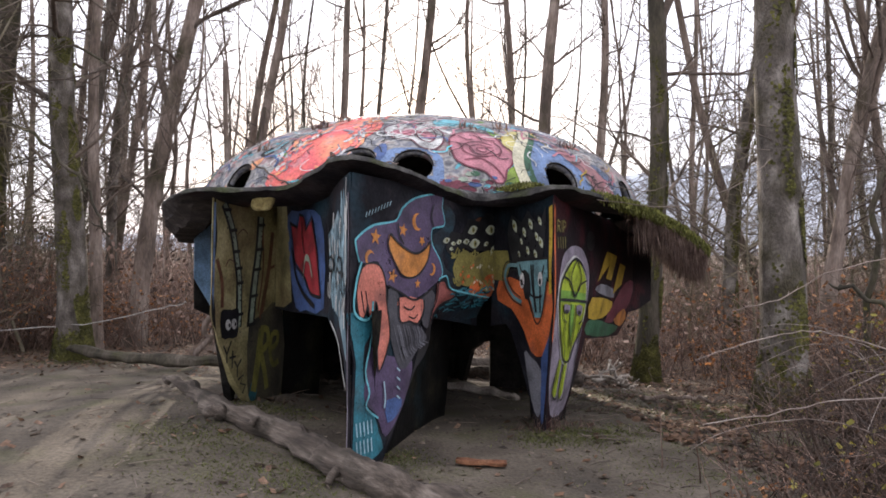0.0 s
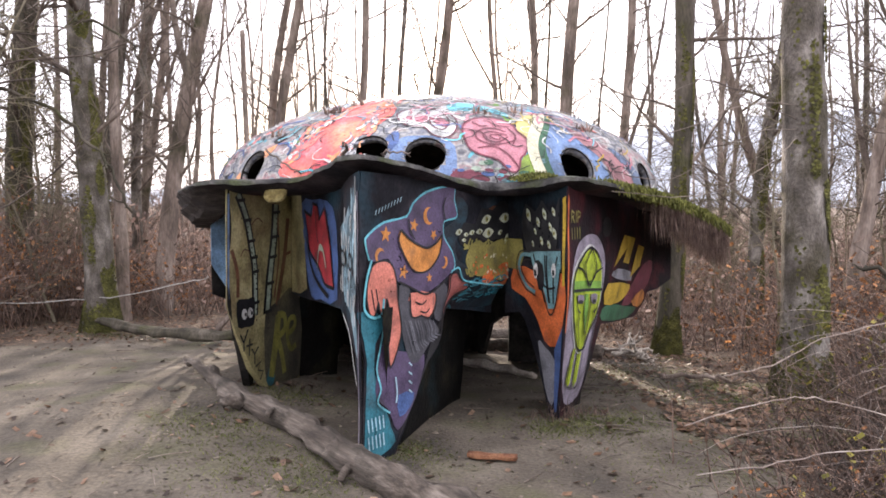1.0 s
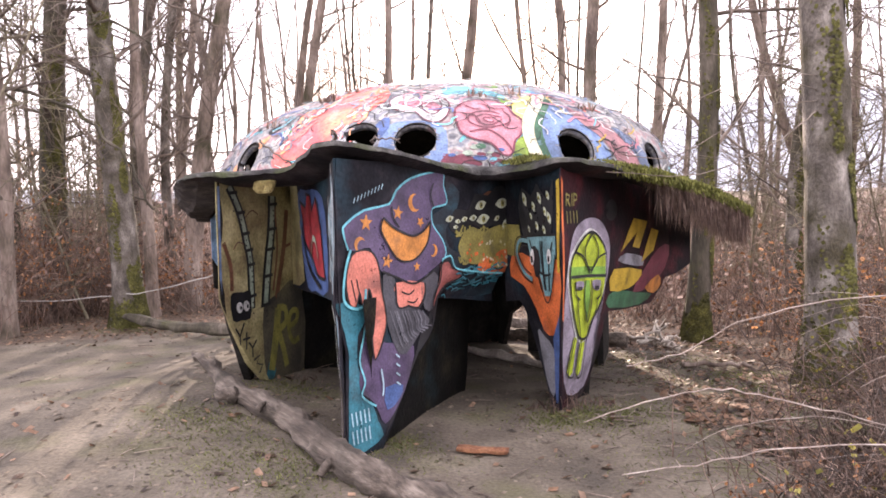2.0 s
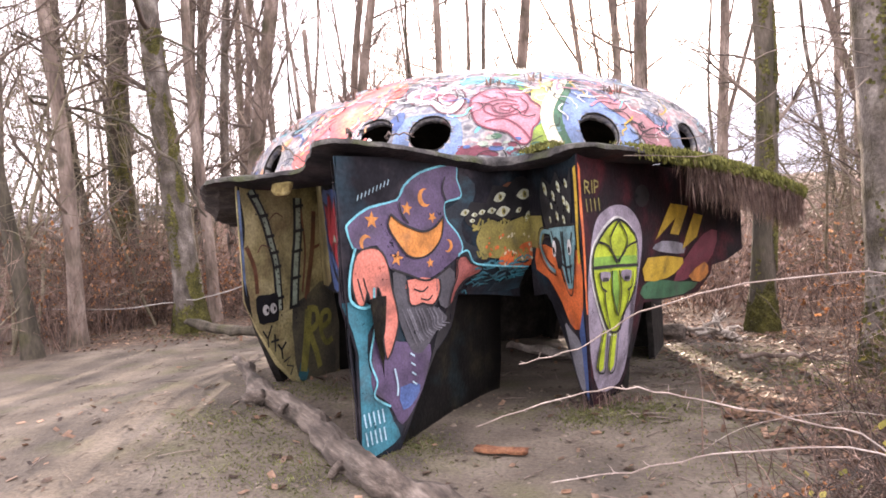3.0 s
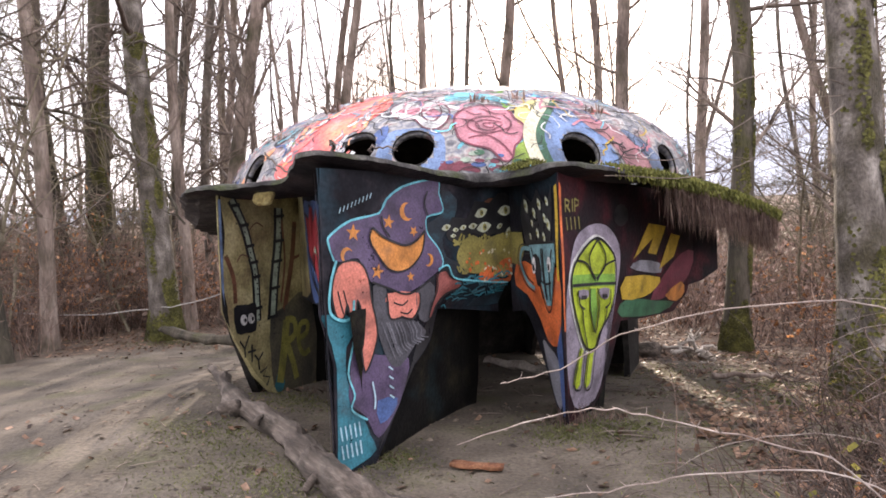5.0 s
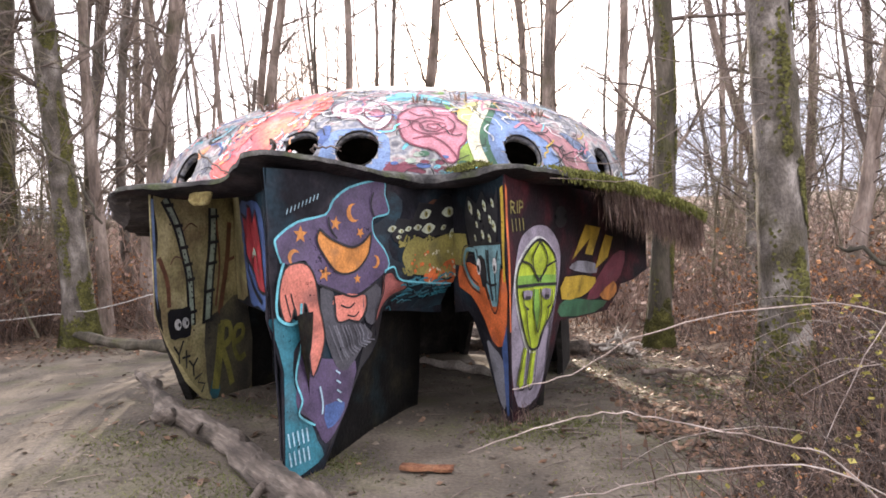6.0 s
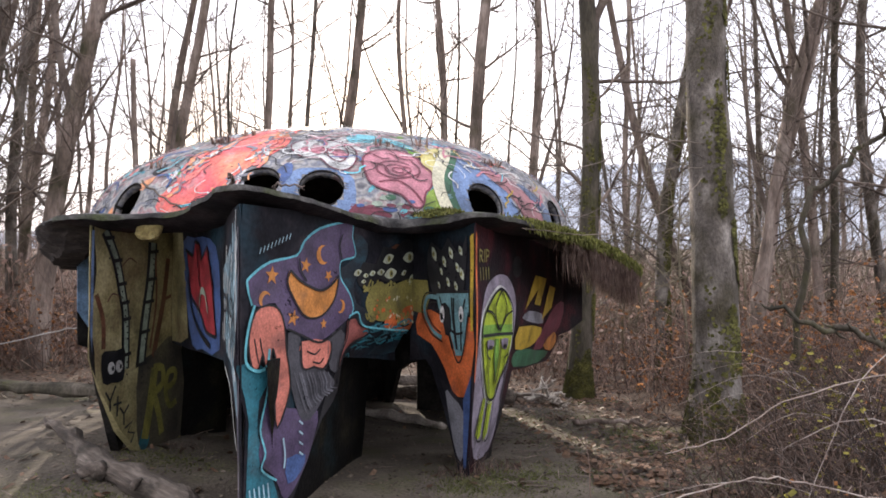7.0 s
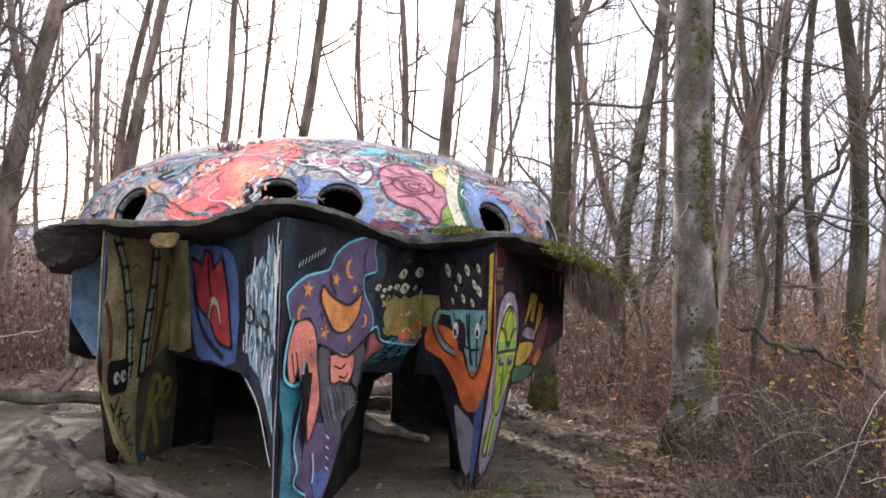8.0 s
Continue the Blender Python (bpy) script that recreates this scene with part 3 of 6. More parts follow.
wall_l = panel("wall", WALL_L, [(0.0, 2.06), (-0.03, 1.04), (0.11, 0.77), (0.39, 0.38), (0.62, 0.16), (1.0, 0.08), (1.33, 0.06), (1.33, 2.06)], M_OLIVE, shelter, "olive wall painted with bamboo stems")
wall_fl = panel("wall", WALL_FL, [(0.0, 2.14), (-0.03, 1.16), (-0.02, 0.8), (-0.01, -0.06), (0.02, -0.06), (0.06, 0.50), (0.22, 0.80), (0.60, 0.90), (1.0, 1.03), (1.5, 1.02), (2.0, 1.0), (2.49, 1.0), (2.49, 2.06)], M_DARKWALL, shelter,
                "black wall with red, blue and white graffiti")
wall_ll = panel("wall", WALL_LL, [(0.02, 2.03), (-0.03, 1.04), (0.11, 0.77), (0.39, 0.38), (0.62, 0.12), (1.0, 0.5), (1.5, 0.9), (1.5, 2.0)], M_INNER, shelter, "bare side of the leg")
wall_llr = panel("wall", WALL_LLR, [(0.0, 1.84), (0.0, 1.3), (0.25, 0.95), (0.62, 0.8), (0.62, 1.95)], paint("bright_sky_blue", (0.26, 0.44, 0.66), 0.2), shelter, "sky-blue painted wall")

# walls added on the far side: legs with arched openings between them
BACK = [(-2.50, 6.95), (-2.75, 9.15), (-1.85, 10.9), (0.2, 11.2), (1.85, 10.3), (2.62, 8.75)]
for i in range(len(BACK)):
    for sgn in (-1, 1):
        tip = Vector(BACK[i])
        out = (tip - Vector((CX, CY))).normalized()
        if (i == 0 and sgn < 0):
            continue
        side = Vector((-out.y, out.x)) * sgn * (-1)
        way = (-out * 0.75 + side * 0.62).normalized()
        at = wall_map(tuple(tip), (way.x, way.y))
        zb = ground_z(tip.x, tip.y) - 0.05
        skirt = i in (0, 5)
        # closed down to the ground to keep sunlight from under the dome
        shut = i in (1, 2, 4) or (i == 3 and sgn < 0)
        low = [(0.0, 1.0), (0.3, 0.9), (0.75, 0.85), (1.15, 0.8)] if skirt else ([(0.0, zb), (1.15, zb)] if shut else [(0.0, zb), (0.35, zb), (0.6, 0.1), (0.9, 0.25), (1.15, 0.3)])
        panel("wall", at, [(0.0, 1.80), *low, (1.15, 1.9)], M_MAROON if i == 5 else M_INNER, shelter, "bare dark wall added on the far side", cell=0.4)


def buttress(foot, inner_a, inner_b, z0, z1, material, lean=0.12):
    """The thick inner part of a leg, running back under the dome."""
    bm = bmesh.new()
    quads = []
    for k in range(6):
        t = k / 5
        s = 1 - lean + lean * t * 1.6
        cx, cy = (foot[0] + inner_a[0] + inner_b[0]) / 3, (foot[1] + inner_a[1] + inner_b[1]) / 3
        ring = []
        for a, b in ((foot, inner_a), (inner_a, inner_b), (inner_b, foot)):
            for j in range(5):
                x, y = a[0] + (b[0] - a[0]) * j / 5, a[1] + (b[1] - a[1]) * j / 5
                z = z0 + (z1 - z0) * t
                w = 0.03 * noise.noise(Vector((x * 3, y * 3, z * 3)))
                ring.append(bm.verts.new((cx + (x - cx) * (s + w), cy + (y - cy) * (s + w), z)))
        quads.append(ring)
    for k in range(5):
        for j in range(15):
            bm.faces.new((quads[k][j], quads[k][(j + 1) % 15], quads[k + 1][(j + 1) % 15], quads[k + 1][j]))
    bm.faces.new(quads[0][::-1])
    bm.faces.new(quads[-1])
    return part("leg", bm, material, shelter, "thick inner leg, coloured near-black for the shade")


# legs whose colour carries the shade beneath the dome
leg_f = buttress((-0.50, 4.98), (0.08, 7.10), (-0.75, 7.2), -0.08, 1.15, M_LEGSHADE)
leg_l = buttress((-1.84, 6.95), (-1.35, 7.9), (-2.0, 8.1), -0.05, 1.15, M_LEGSHADE)
leg_r = buttress((0.98, 6.30), (1.30, 7.0), (0.86, 7.2), -0.2, 1.0, M_LEGSHADE, 0.3)

# --- mural: hooded figure as plain shapes, stars and moon ---
ROBE = [(0.10, 1.51), (0.06, 1.63), (0.08, 1.68), (0.26, 1.77), (0.52, 1.81), (0.60, 1.91), (0.76, 2.0), (1.03, 2.05), (1.14, 2.04), (1.13, 1.95), (1.17, 1.83), (1.12, 1.80), (0.99, 1.78), (0.97, 1.70), (1.0, 1.62),
        (1.10, 1.52), (1.15, 1.41), (1.10, 1.35), (1.0, 1.30), (0.83, 1.23), (0.71, 1.22), (0.56, 1.28), (0.41, 1.33), (0.38, 1.39), (0.30, 1.51), (0.19, 1.50)]
patch("painted_robe", WALL_FR, ROBE, P_PURPLE, wall_fr, 3, 2)
LOWROBE = [(0.17, 0.67), (0.23, 0.89), (0.43, 0.80), (0.74, 0.72), (0.66, 0.47), (0.56, 0.33), (0.40, 0.20), (0.30, 0.38), (0.17, 0.50)]
TEAL = [(-0.03, 1.15), (0.18, 1.12), (0.27, 1.03), (0.16, 0.90), (0.15, 0.68), (0.20, 0.56), (0.17, 0.47), (0.28, 0.38), (0.33, 0.24), (0.38, 0.12), (0.24, 0.06), (0.05, 0.05), (0.05, 0.28), (0.07, 0.78), (0.0, 1.05)]
patch("painted_shadow", WALL_FR, [(0.40, 0.10), (0.57, 0.33), (0.80, 0.66), (1.0, 0.82), (1.18, 1.0), (1.0, 1.0), (0.85, 0.85), (0.74, 0.6), (0.60, 0.40), (0.46, 0.22)], P_BLACK, wall_fr, 1, 1)
patch("painted_patch", WALL_FR, TEAL, P_TEAL, wall_fr, 1, 2)
patch("painted_robe", WALL_FR, LOWROBE, P_PURPLE, wall_fr, 2, 3)
patch("painted_patch", WALL_FR, [(0.41, 0.47), (0.60, 0.45), (0.55, 0.35), (0.42, 0.30)], P_BLUE, wall_fr, 3, 2)
patch("painted_patch", WALL_FR, [(0.44, 1.24), (0.51, 1.06), (0.72, 1.04), (0.93, 0.90), (0.83, 0.83), (0.65, 0.68), (0.53, 0.74), (0.44, 1.0)], P_COAL, wall_fr, 3)
for hair in ([(0.42, 1.30), (0.54, 1.27), (0.56, 1.05), (0.50, 0.92), (0.44, 1.02)], [(0.84, 1.22), (1.0, 1.27), (1.06, 1.16), (0.98, 0.98), (0.86, 1.0)]):
    patch("painted_lock", WALL_FR, hair, P_COAL, wall_fr, 4, 2)
patch("painted_moon", WALL_FR, [(0.44, 1.72), (0.41, 1.64), (0.46, 1.54), (0.57, 1.41), (0.70, 1.38), (0.82, 1.42), (0.92, 1.52), (0.95, 1.67), (0.86, 1.60), (0.75, 1.57), (0.64, 1.60), (0.53, 1.65), (0.48, 1.69)], P_ORANGE, wall_fr, 4, 2)
for u, z, r, a in ((0.60, 1.75, 0.055, 0.2), (0.27, 1.69, 0.065, 0.1), (0.47, 1.40, 0.06, 0.3), (0.84, 1.67, 0.045, 0.6), (0.79, 1.33, 0.04, 0.0)):
    patch("painted_star", WALL_FR, star(u, z, r, a), P_ORANGE, wall_fr, 4, 1)
for u, z, r, a in ((0.78, 1.82, 0.07, 0.2), (0.20, 1.54, 0.055, -0.6), (0.99, 1.44, 0.05, 2.9)):
    patch("painted_crescent", WALL_FR, crescent(u, z, r, a), P_ORANGE, wall_fr, 4, 1)
ARM = [(0.11, 1.47), (0.24, 1.50), (0.33, 1.46), (0.38, 1.35), (0.40, 1.19), (0.43, 1.04), (0.42, 0.90), (0.30, 0.70), (0.28, 0.93), (0.30, 1.12), (0.27, 1.22), (0.25, 1.13), (0.20, 1.10), (0.18, 1.20), (0.14, 1.11), (0.08, 1.13), (0.05, 1.30)]
patch("painted_patch", WALL_FR, ARM, P_SALMON, wall_fr, 5, 2)
patch("painted_patch", WALL_FR, [(0.54, 1.23), (0.86, 1.20), (0.85, 1.09), (0.78, 1.02), (0.68, 1.05), (0.56, 1.05)], P_SALMON, wall_fr, 4, 2)
ARM2 = [(1.08, 1.32), (1.18, 1.34), (1.23, 1.28), (1.36, 1.23), (1.34, 1.18), (1.19, 1.14), (1.04, 1.0), (0.97, 1.0), (1.07, 1.18)]
patch("painted_patch", WALL_FR, ARM2, paint("brick_pink", (0.30, 0.09, 0.08)), wall_fr, 3, 2)
g = Geo()
line(g, WALL_FR, ROBE[:18], 0.03, 2, 3)
line(g, WALL_FR, [(0.10, 1.51), (0.04, 1.35), (0.03, 1.16), (0.14, 1.09), (0.22, 1.12), (0.24, 1.22)], 0.02, 6)
line(g, WALL_FR, [(0.24, 1.05), (0.20, 0.90), (0.15, 0.72), (0.20, 0.56), (0.17, 0.46), (0.30, 0.36)], 0.015, 6)
line(g, WALL_FR, [(1.09, 1.36), (1.20, 1.38), (1.26, 1.28), (1.42, 1.24), (1.75, 1.19), (2.0, 1.16)], 0.014, 6)
part("outline", g, P_CYAN, wall_fr, "glowing cyan brushed outline")
g = Geo()
line(g, WALL_FR, ARM, 0.014, 6, 3, True)
line(g, WALL_FR, [(0.44, 1.72), (0.41, 1.64), (0.46, 1.54), (0.57, 1.41), (0.70, 1.38), (0.82, 1.42), (0.92, 1.52), (0.95, 1.67)], 0.014, 6)
line(g, WALL_FR, [(0.44, 1.72), (0.53, 1.65), (0.64, 1.60), (0.75, 1.57), (0.86, 1.60), (0.95, 1.67)], 0.018, 6)
line(g, WALL_FR, [(0.53, 1.80), (0.54, 1.72), (0.60, 1.64)], 0.014, 6)
line(g, WALL_FR, [(0.99, 1.78), (0.96, 1.88), (1.0, 1.97)], 0.014, 6)
line(g, WALL_FR, [(0.41, 1.33), (0.56, 1.27), (0.71, 1.21), (0.83, 1.22), (1.0, 1.29)], 0.016, 6)
line(g, WALL_FR, [(0.54, 1.23), (0.56, 1.05), (0.68, 1.04), (0.78, 1.01), (0.86, 1.09), (0.87, 1.2)], 0.014, 6)
line(g, WALL_FR, ARM2, 0.013, 6, 3, True)
for du in (0.0, 0.05):
    line(g, WALL_FR, [(0.10 + du, 1.30), (0.12 + du, 1.22), (0.14 + du, 1.14)], 0.011, 6)
line(g, WALL_FR, [(0.60, 1.16), (0.68, 1.13), (0.74, 1.16)], 0.012, 6)
line(g, WALL_FR, [(0.66, 1.08), (0.73, 1.06), (0.78, 1.09)], 0.012, 6)
tagged(part("brush_line", g, P_BLACK, wall_fr, "black brushed contour lines"), kind="stuff")
g = Geo()
for k in range(10):                     # pale strands swept through the dark paint
    u = 0.48 + 0.038 * k + 0.01 * math.sin(k * 2.3)
    line(g, WALL_FR, [(u, 1.03 - 0.005 * k), (u + 0.04, 0.92), (u + 0.09 - 0.006 * k, 0.80 + 0.008 * k), (u + 0.12, 0.74 + 0.012 * k)], 0.008 + 0.004 * (k % 3), 5)
tagged(part("strand", g, paint("ash_grey", (0.12, 0.12, 0.14)), wall_fr, "pale grey swept brush strands"), kind="stuff")
g = Geo()
for k in range(9):                      # unreadable scrawl, as bars
    line(g, WALL_FR, [(0.16 + 0.035 * k, 1.83 + 0.012 * k), (0.175 + 0.035 * k, 1.87 + 0.012 * k)], 0.007, 3, 1)
for r_ in range(2):
    for k in range(5):
        line(g, WALL_FR, [(0.07 + 0.04 * k, 0.36 - 0.13 * r_), (0.08 + 0.04 * k, 0.26 - 0.13 * r_)], 0.012, 4, 1)
for k in range(4):
    line(g, WALL_FR, [(0.52, 0.70 - 0.07 * k), (0.56, 0.67 - 0.07 * k)], 0.012, 6, 1)
line(g, WALL_FR, [(0.36, 0.62), (0.38, 0.5), (0.37, 0.42)], 0.014, 6)
tagged(part("scrawl", g, P_ICE, wall_fr, "faded pale scrawl"), kind="stuff")

M_SMEAR = surface("blue_black_smear", [(0.007, 0.008, 0.011), (0.012, 0.022, 0.032), (0.02, 0.06, 0.08)], scale=4.5, rough=0.6, bump=0.2, stretch=(1, 1, 2.2))
patch("painted_smear", WALL_FR, [(1.18, 1.98), (1.35, 1.90), (1.30, 1.74), (1.16, 1.60), (1.20, 1.45), (1.32, 1.40), (1.42, 1.32), (1.60, 1.22), (2.03, 1.14), (2.03, 0.96), (1.62, 0.99), (1.26, 1.06), (1.10, 1.1), (1.16, 1.3), (1.02, 1.6), (1.0, 1.72), (1.14, 1.78)], M_SMEAR, wall_fr, 1, 2)

# --- mural: cloud, eyes, teal mist ---
rng = random.Random(61)
patch("painted_dark", WALL_FR, [(1.20, 1.62), (1.28, 1.76), (1.46, 1.74), (1.56, 1.88), (1.74, 1.86), (1.86, 1.94), (2.03, 1.90), (2.03, 1.58), (1.80, 1.60), (1.66, 1.58), (1.52, 1.62), (1.40, 1.58), (1.28, 1.56)], P_BLACK, wall_fr, 2, 2)
g = Geo()
for k in range(46):
    t = rng.random()
    u, z = 1.34 + 0.66 * t, 1.58 - 0.05 * rng.random() if k % 2 else 1.36 - 0.08 * t
    line(g, WALL_FR, [(u, z), (u + rng.uniform(-0.05, 0.05), z + rng.uniform(-0.06, 0.05)), (u + rng.uniform(-0.09, 0.02), z + rng.uniform(-0.08, 0.06))], rng.uniform(0.008, 0.03), 3)
tagged(part("sprayed_edge", g, P_KHAKI, wall_fr, "ragged khaki sprayed edge"), kind="stuff")
for colour, lo, hi, n, label in ((P_CREAM, (1.60, 1.18), (2.0, 1.46), 16, "pale sprayed dots"), (P_VERM, (1.40, 1.28), (1.75, 1.46), 12, "vermilion sprayed dots")):
    g = Geo()
    for k in range(n):
        u, z = rng.uniform(lo[0], hi[0]), rng.uniform(lo[1], hi[1])
        line(g, WALL_FR, [(u, z), (u + rng.uniform(-0.03, 0.03), z + rng.uniform(0.01, 0.025))], rng.uniform(0.012, 0.03), 5, 1)
    tagged(part("spatter", g, colour, wall_fr, label), kind="stuff")
g = Geo()
for k in range(60):
    u, z = rng.uniform(1.22, 1.95), rng.uniform(1.03, 1.26)
    line(g, WALL_FR, [(u, z), (u + 0.05, z + rng.uniform(-0.03, 0.03)), (u + rng.uniform(0.08, 0.14), z + rng.uniform(-0.04, 0.04))], rng.uniform(0.006, 0.018), 4)
tagged(part("mist_stroke", g, P_TEAL, wall_fr, "wispy teal brush strokes"), kind="stuff")
patch("painted_cloud", WALL_FR, [(1.32, 1.45), (1.40, 1.56), (1.52, 1.60), (1.66, 1.55), (1.79, 1.58), (2.03, 1.59), (2.03, 1.34), (1.90, 1.33), (1.71, 1.28), (1.48, 1.29), (1.36, 1.36)], P_KHAKI, wall_fr, 2)
patch("painted_glow", WALL_FR, [(1.56, 1.24), (1.66, 1.34), (1.78, 1.31), (1.88, 1.37), (2.03, 1.36), (2.03, 1.17), (1.85, 1.16), (1.70, 1.20)], P_VERM, wall_fr, 3)
patch("painted_patch", WALL_FR, [(1.62, 1.80), (1.75, 1.90), (1.92, 1.86), (1.95, 1.76), (1.80, 1.74)], P_RUST, wall_fr, 1)


def eye(at, wall, u, z, s, turn=0.0, layer=3):
    c, k = math.cos(turn), math.sin(turn)
    almond = [(s * 1.1 * x, s * 0.5 * (1 - x * x) * e) for e, xs in ((1, np.linspace(-1, 1, 9)), (-1, np.linspace(0.75, -0.75, 7))) for x in xs]
    patch("painted_eye", at, [(u + x * c - y * k, z + x * k + y * c) for x, y in almond], P_EYE, wall, layer, 1)
    patch("pupil", at, oval(u + s * 0.05, z, s * 0.3, s * 0.34), P_OLIVE, wall, layer + 1, 1)
    patch("pupil", at, oval(u + s * 0.05, z, s * 0.13, s * 0.16, 0, 8), P_BLACK, wall, layer + 2, 1)


for u, z, s, a in ((1.20, 1.68, 0.05, 0.2), (1.31, 1.655, 0.035, 0), (1.40, 1.67, 0.04, 0.2), (1.52, 1.675, 0.05, 0.1), (1.66, 1.66, 0.085, 0.15), (1.63, 1.78, 0.075, 0.3), (1.28, 1.61, 0.03, 0), (1.94, 1.79, 0.09, 0.1), (1.86, 1.66, 0.04, 0.4), (1.97, 1.60, 0.05, 1.0)):
    eye(WALL_FR, wall_fr, u, z, s, a)
patch("painted_shadow", WALL_RL, [(0.10, 1.98), (0.18, 1.82), (0.30, 1.90), (0.36, 1.95), (0.45, 1.85), (0.60, 1.92), (0.66, 1.75), (0.60, 1.55), (0.5, 1.45), (0.2, 1.45), (0.12, 1.6)], P_BLACK, wall_rl, 2, 2)
patch("painted_cloud", WALL_RL, [(0.66, 1.60), (0.90, 1.60), (0.90, 1.33), (0.70, 1.32), (0.62, 1.45)], P_KHAKI, wall_rl, 1, 1)
patch("painted_leg", WALL_RL, [(0.80, 1.32), (0.60, 1.36), (0.30, 1.30), (0.02, 1.34), (0.02, 0.92), (0.10, 0.72), (0.26, 0.74), (0.38, 0.90), (0.60, 1.08), (0.82, 1.14)], P_VERM, wall_rl, 1, 2)
patch("painted_stripe", WALL_RL, [(0.005, 1.98), (0.05, 1.96), (0.045, 1.6), (0.035, 1.24), (0.005, 1.24)], P_GOLD, wall_rl, 3, 1)
patch("painted_leg", WALL_RL, [(0.36, 0.72), (0.26, 0.70), (0.08, 0.59), (0.05, 0.33), (0.08, 0.18), (0.20, 0.33)], P_GREY, wall_rl, 2, 2)
patch("painted_stripe", WALL_RL, [(0.01, 0.9), (0.10, 0.7), (0.07, 0.4), (0.03, 0.14), (0.0, 0.14)], P_BLUE, wall_rl, 3, 1)
patch("painted_cup", WALL_RL, [(0.50, 1.50), (0.06, 1.53), (0.05, 1.38), (0.14, 1.04), (0.22, 1.03), (0.34, 1.28), (0.46, 1.38)], P_CUP, wall_rl, 4, 1)
patch("painted_shadow", WALL_RL, [(0.42, 1.42), (0.30, 1.40), (0.28, 1.22), (0.36, 1.18)], P_BLACK, wall_rl, 5, 2)
g = Geo()
line(g, WALL_RL, [(0.49, 1.47), (0.64, 1.46), (0.68, 1.34), (0.56, 1.2), (0.42, 1.15)], 0.035, 4)
part("painted_handle", g, P_CUP, wall_rl)
g = Geo()
for k in range(2):
    line(g, WALL_RL, [(0.50, 1.50 + 0.0), (0.66, 1.49), (0.71, 1.34), (0.58, 1.18), (0.40, 1.12)] if k else [(0.47, 1.43), (0.58, 1.42), (0.63, 1.34), (0.54, 1.24), (0.42, 1.19)], 0.012, 6)
line(g, WALL_RL, [(0.52, 1.51), (0.05, 1.54)], 0.02, 6, 1)
for u in (0.44, 0.27, 0.24, 0.09):
    line(g, WALL_RL, [(u, 1.48), (0.6 * u + 0.09, 1.3), (0.35 * u + 0.11, 1.08)], 0.016, 6, 2)
line(g, WALL_RL, [(0.30, 1.24), (0.22, 1.20), (0.12, 1.22)], 0.02, 6, 2)
line(g, WALL_RL, [(0.47, 1.38), (0.34, 1.26), (0.22, 1.02), (0.13, 1.02), (0.05, 1.38)], 0.014, 6)
tagged(part("brush_line", g, P_BLACK, wall_rl), kind="stuff")
for u, z, s in ((0.40, 1.34, 0.05), (0.14, 1.36, 0.045)):
    patch("painted_eye", WALL_RL, oval(u, z, s * 0.7, s * 1.4), P_WHITE, wall_rl, 6, 1)
    patch("pupil", WALL_RL, oval(u, z - 0.02, s * 0.35, s * 0.6), P_BLACK, wall_rl, 7, 1)
for u, z, s in ((0.30, 1.83, 0.05), (0.21, 1.72, 0.04), (0.39, 1.76, 0.045), (0.54, 1.82, 0.06), (0.43, 1.68, 0.03), (0.15, 1.67, 0.05), (0.33, 1.60, 0.04), (0.22, 1.57, 0.04), (0.46, 1.57, 0.03), (0.17, 1.85, 0.04)):
    eye(WALL_RL, wall_rl, u, z, s, 1.1, 4)

# --- mural: green mask and yellow letters ---
patch("painted_stripe", WALL_RR, [(0.0, 2.0), (0.035, 1.95), (0.035, 1.3), (0.02, 0.85), (0.0, 0.85)], P_VERM, wall_rr, 2, 1)
patch("painted_halo", WALL_RR, [(0.22, 1.50), (0.36, 1.60), (0.62, 1.65), (0.90, 1.60), (1.10, 1.44), (1.10, 1.24), (1.0, 1.03), (0.89, 0.77), (0.77, 0.48), (0.52, 0.17), (0.11, 0.20), (0.03, 0.65), (0.05, 1.01), (0.12, 1.28)], P_LILAC, wall_rr, 1, 3)
MASK = [(0.24, 1.38), (0.44, 1.49), (0.62, 1.53), (0.82, 1.46), (0.98, 1.32), (0.95, 1.08), (0.90, 0.97), (0.80, 0.86), (0.62, 0.74), (0.52, 0.63), (0.34, 0.66), (0.24, 0.80), (0.17, 0.99), (0.13, 1.18), (0.16, 1.30)]
g = Geo()
line(g, WALL_RR, MASK, 0.06, 2, 3, True)
part("outline", g, P_WHITE, wall_rr)
patch("painted_mask", WALL_RR, MASK, P_LIME, wall_rr, 3, 3)
patch("painted_band", WALL_RR, [(0.15, 1.27), (0.55, 1.24), (0.96, 1.20), (0.95, 1.10), (0.55, 1.14), (0.14, 1.17)], P_GREEN, wall_rr, 4, 1)
patch("painted_band", WALL_RR, [(0.46, 1.13), (0.56, 1.12), (0.58, 0.95), (0.52, 0.78), (0.44, 0.95)], P_GREEN, wall_rr, 4, 1)
for sh in ([(0.24, 1.14), (0.43, 1.12), (0.40, 1.06), (0.28, 1.07)], [(0.62, 1.11), (0.82, 1.09), (0.78, 1.01), (0.66, 1.03)]):
    patch("painted_eye", WALL_RR, sh, P_LILAC, wall_rr, 5, 2)
for sh in ([(0.24, 0.68), (0.31, 0.67), (0.21, 0.37), (0.15, 0.35), (0.10, 0.40)], [(0.40, 0.65), (0.52, 0.64), (0.40, 0.35), (0.31, 0.31), (0.29, 0.37)]):
    patch("painted_tooth", WALL_RR, sh, P_LIME, wall_rr, 3, 1)
g = Geo()
line(g, WALL_RR, MASK, 0.022, 5, 3, True)
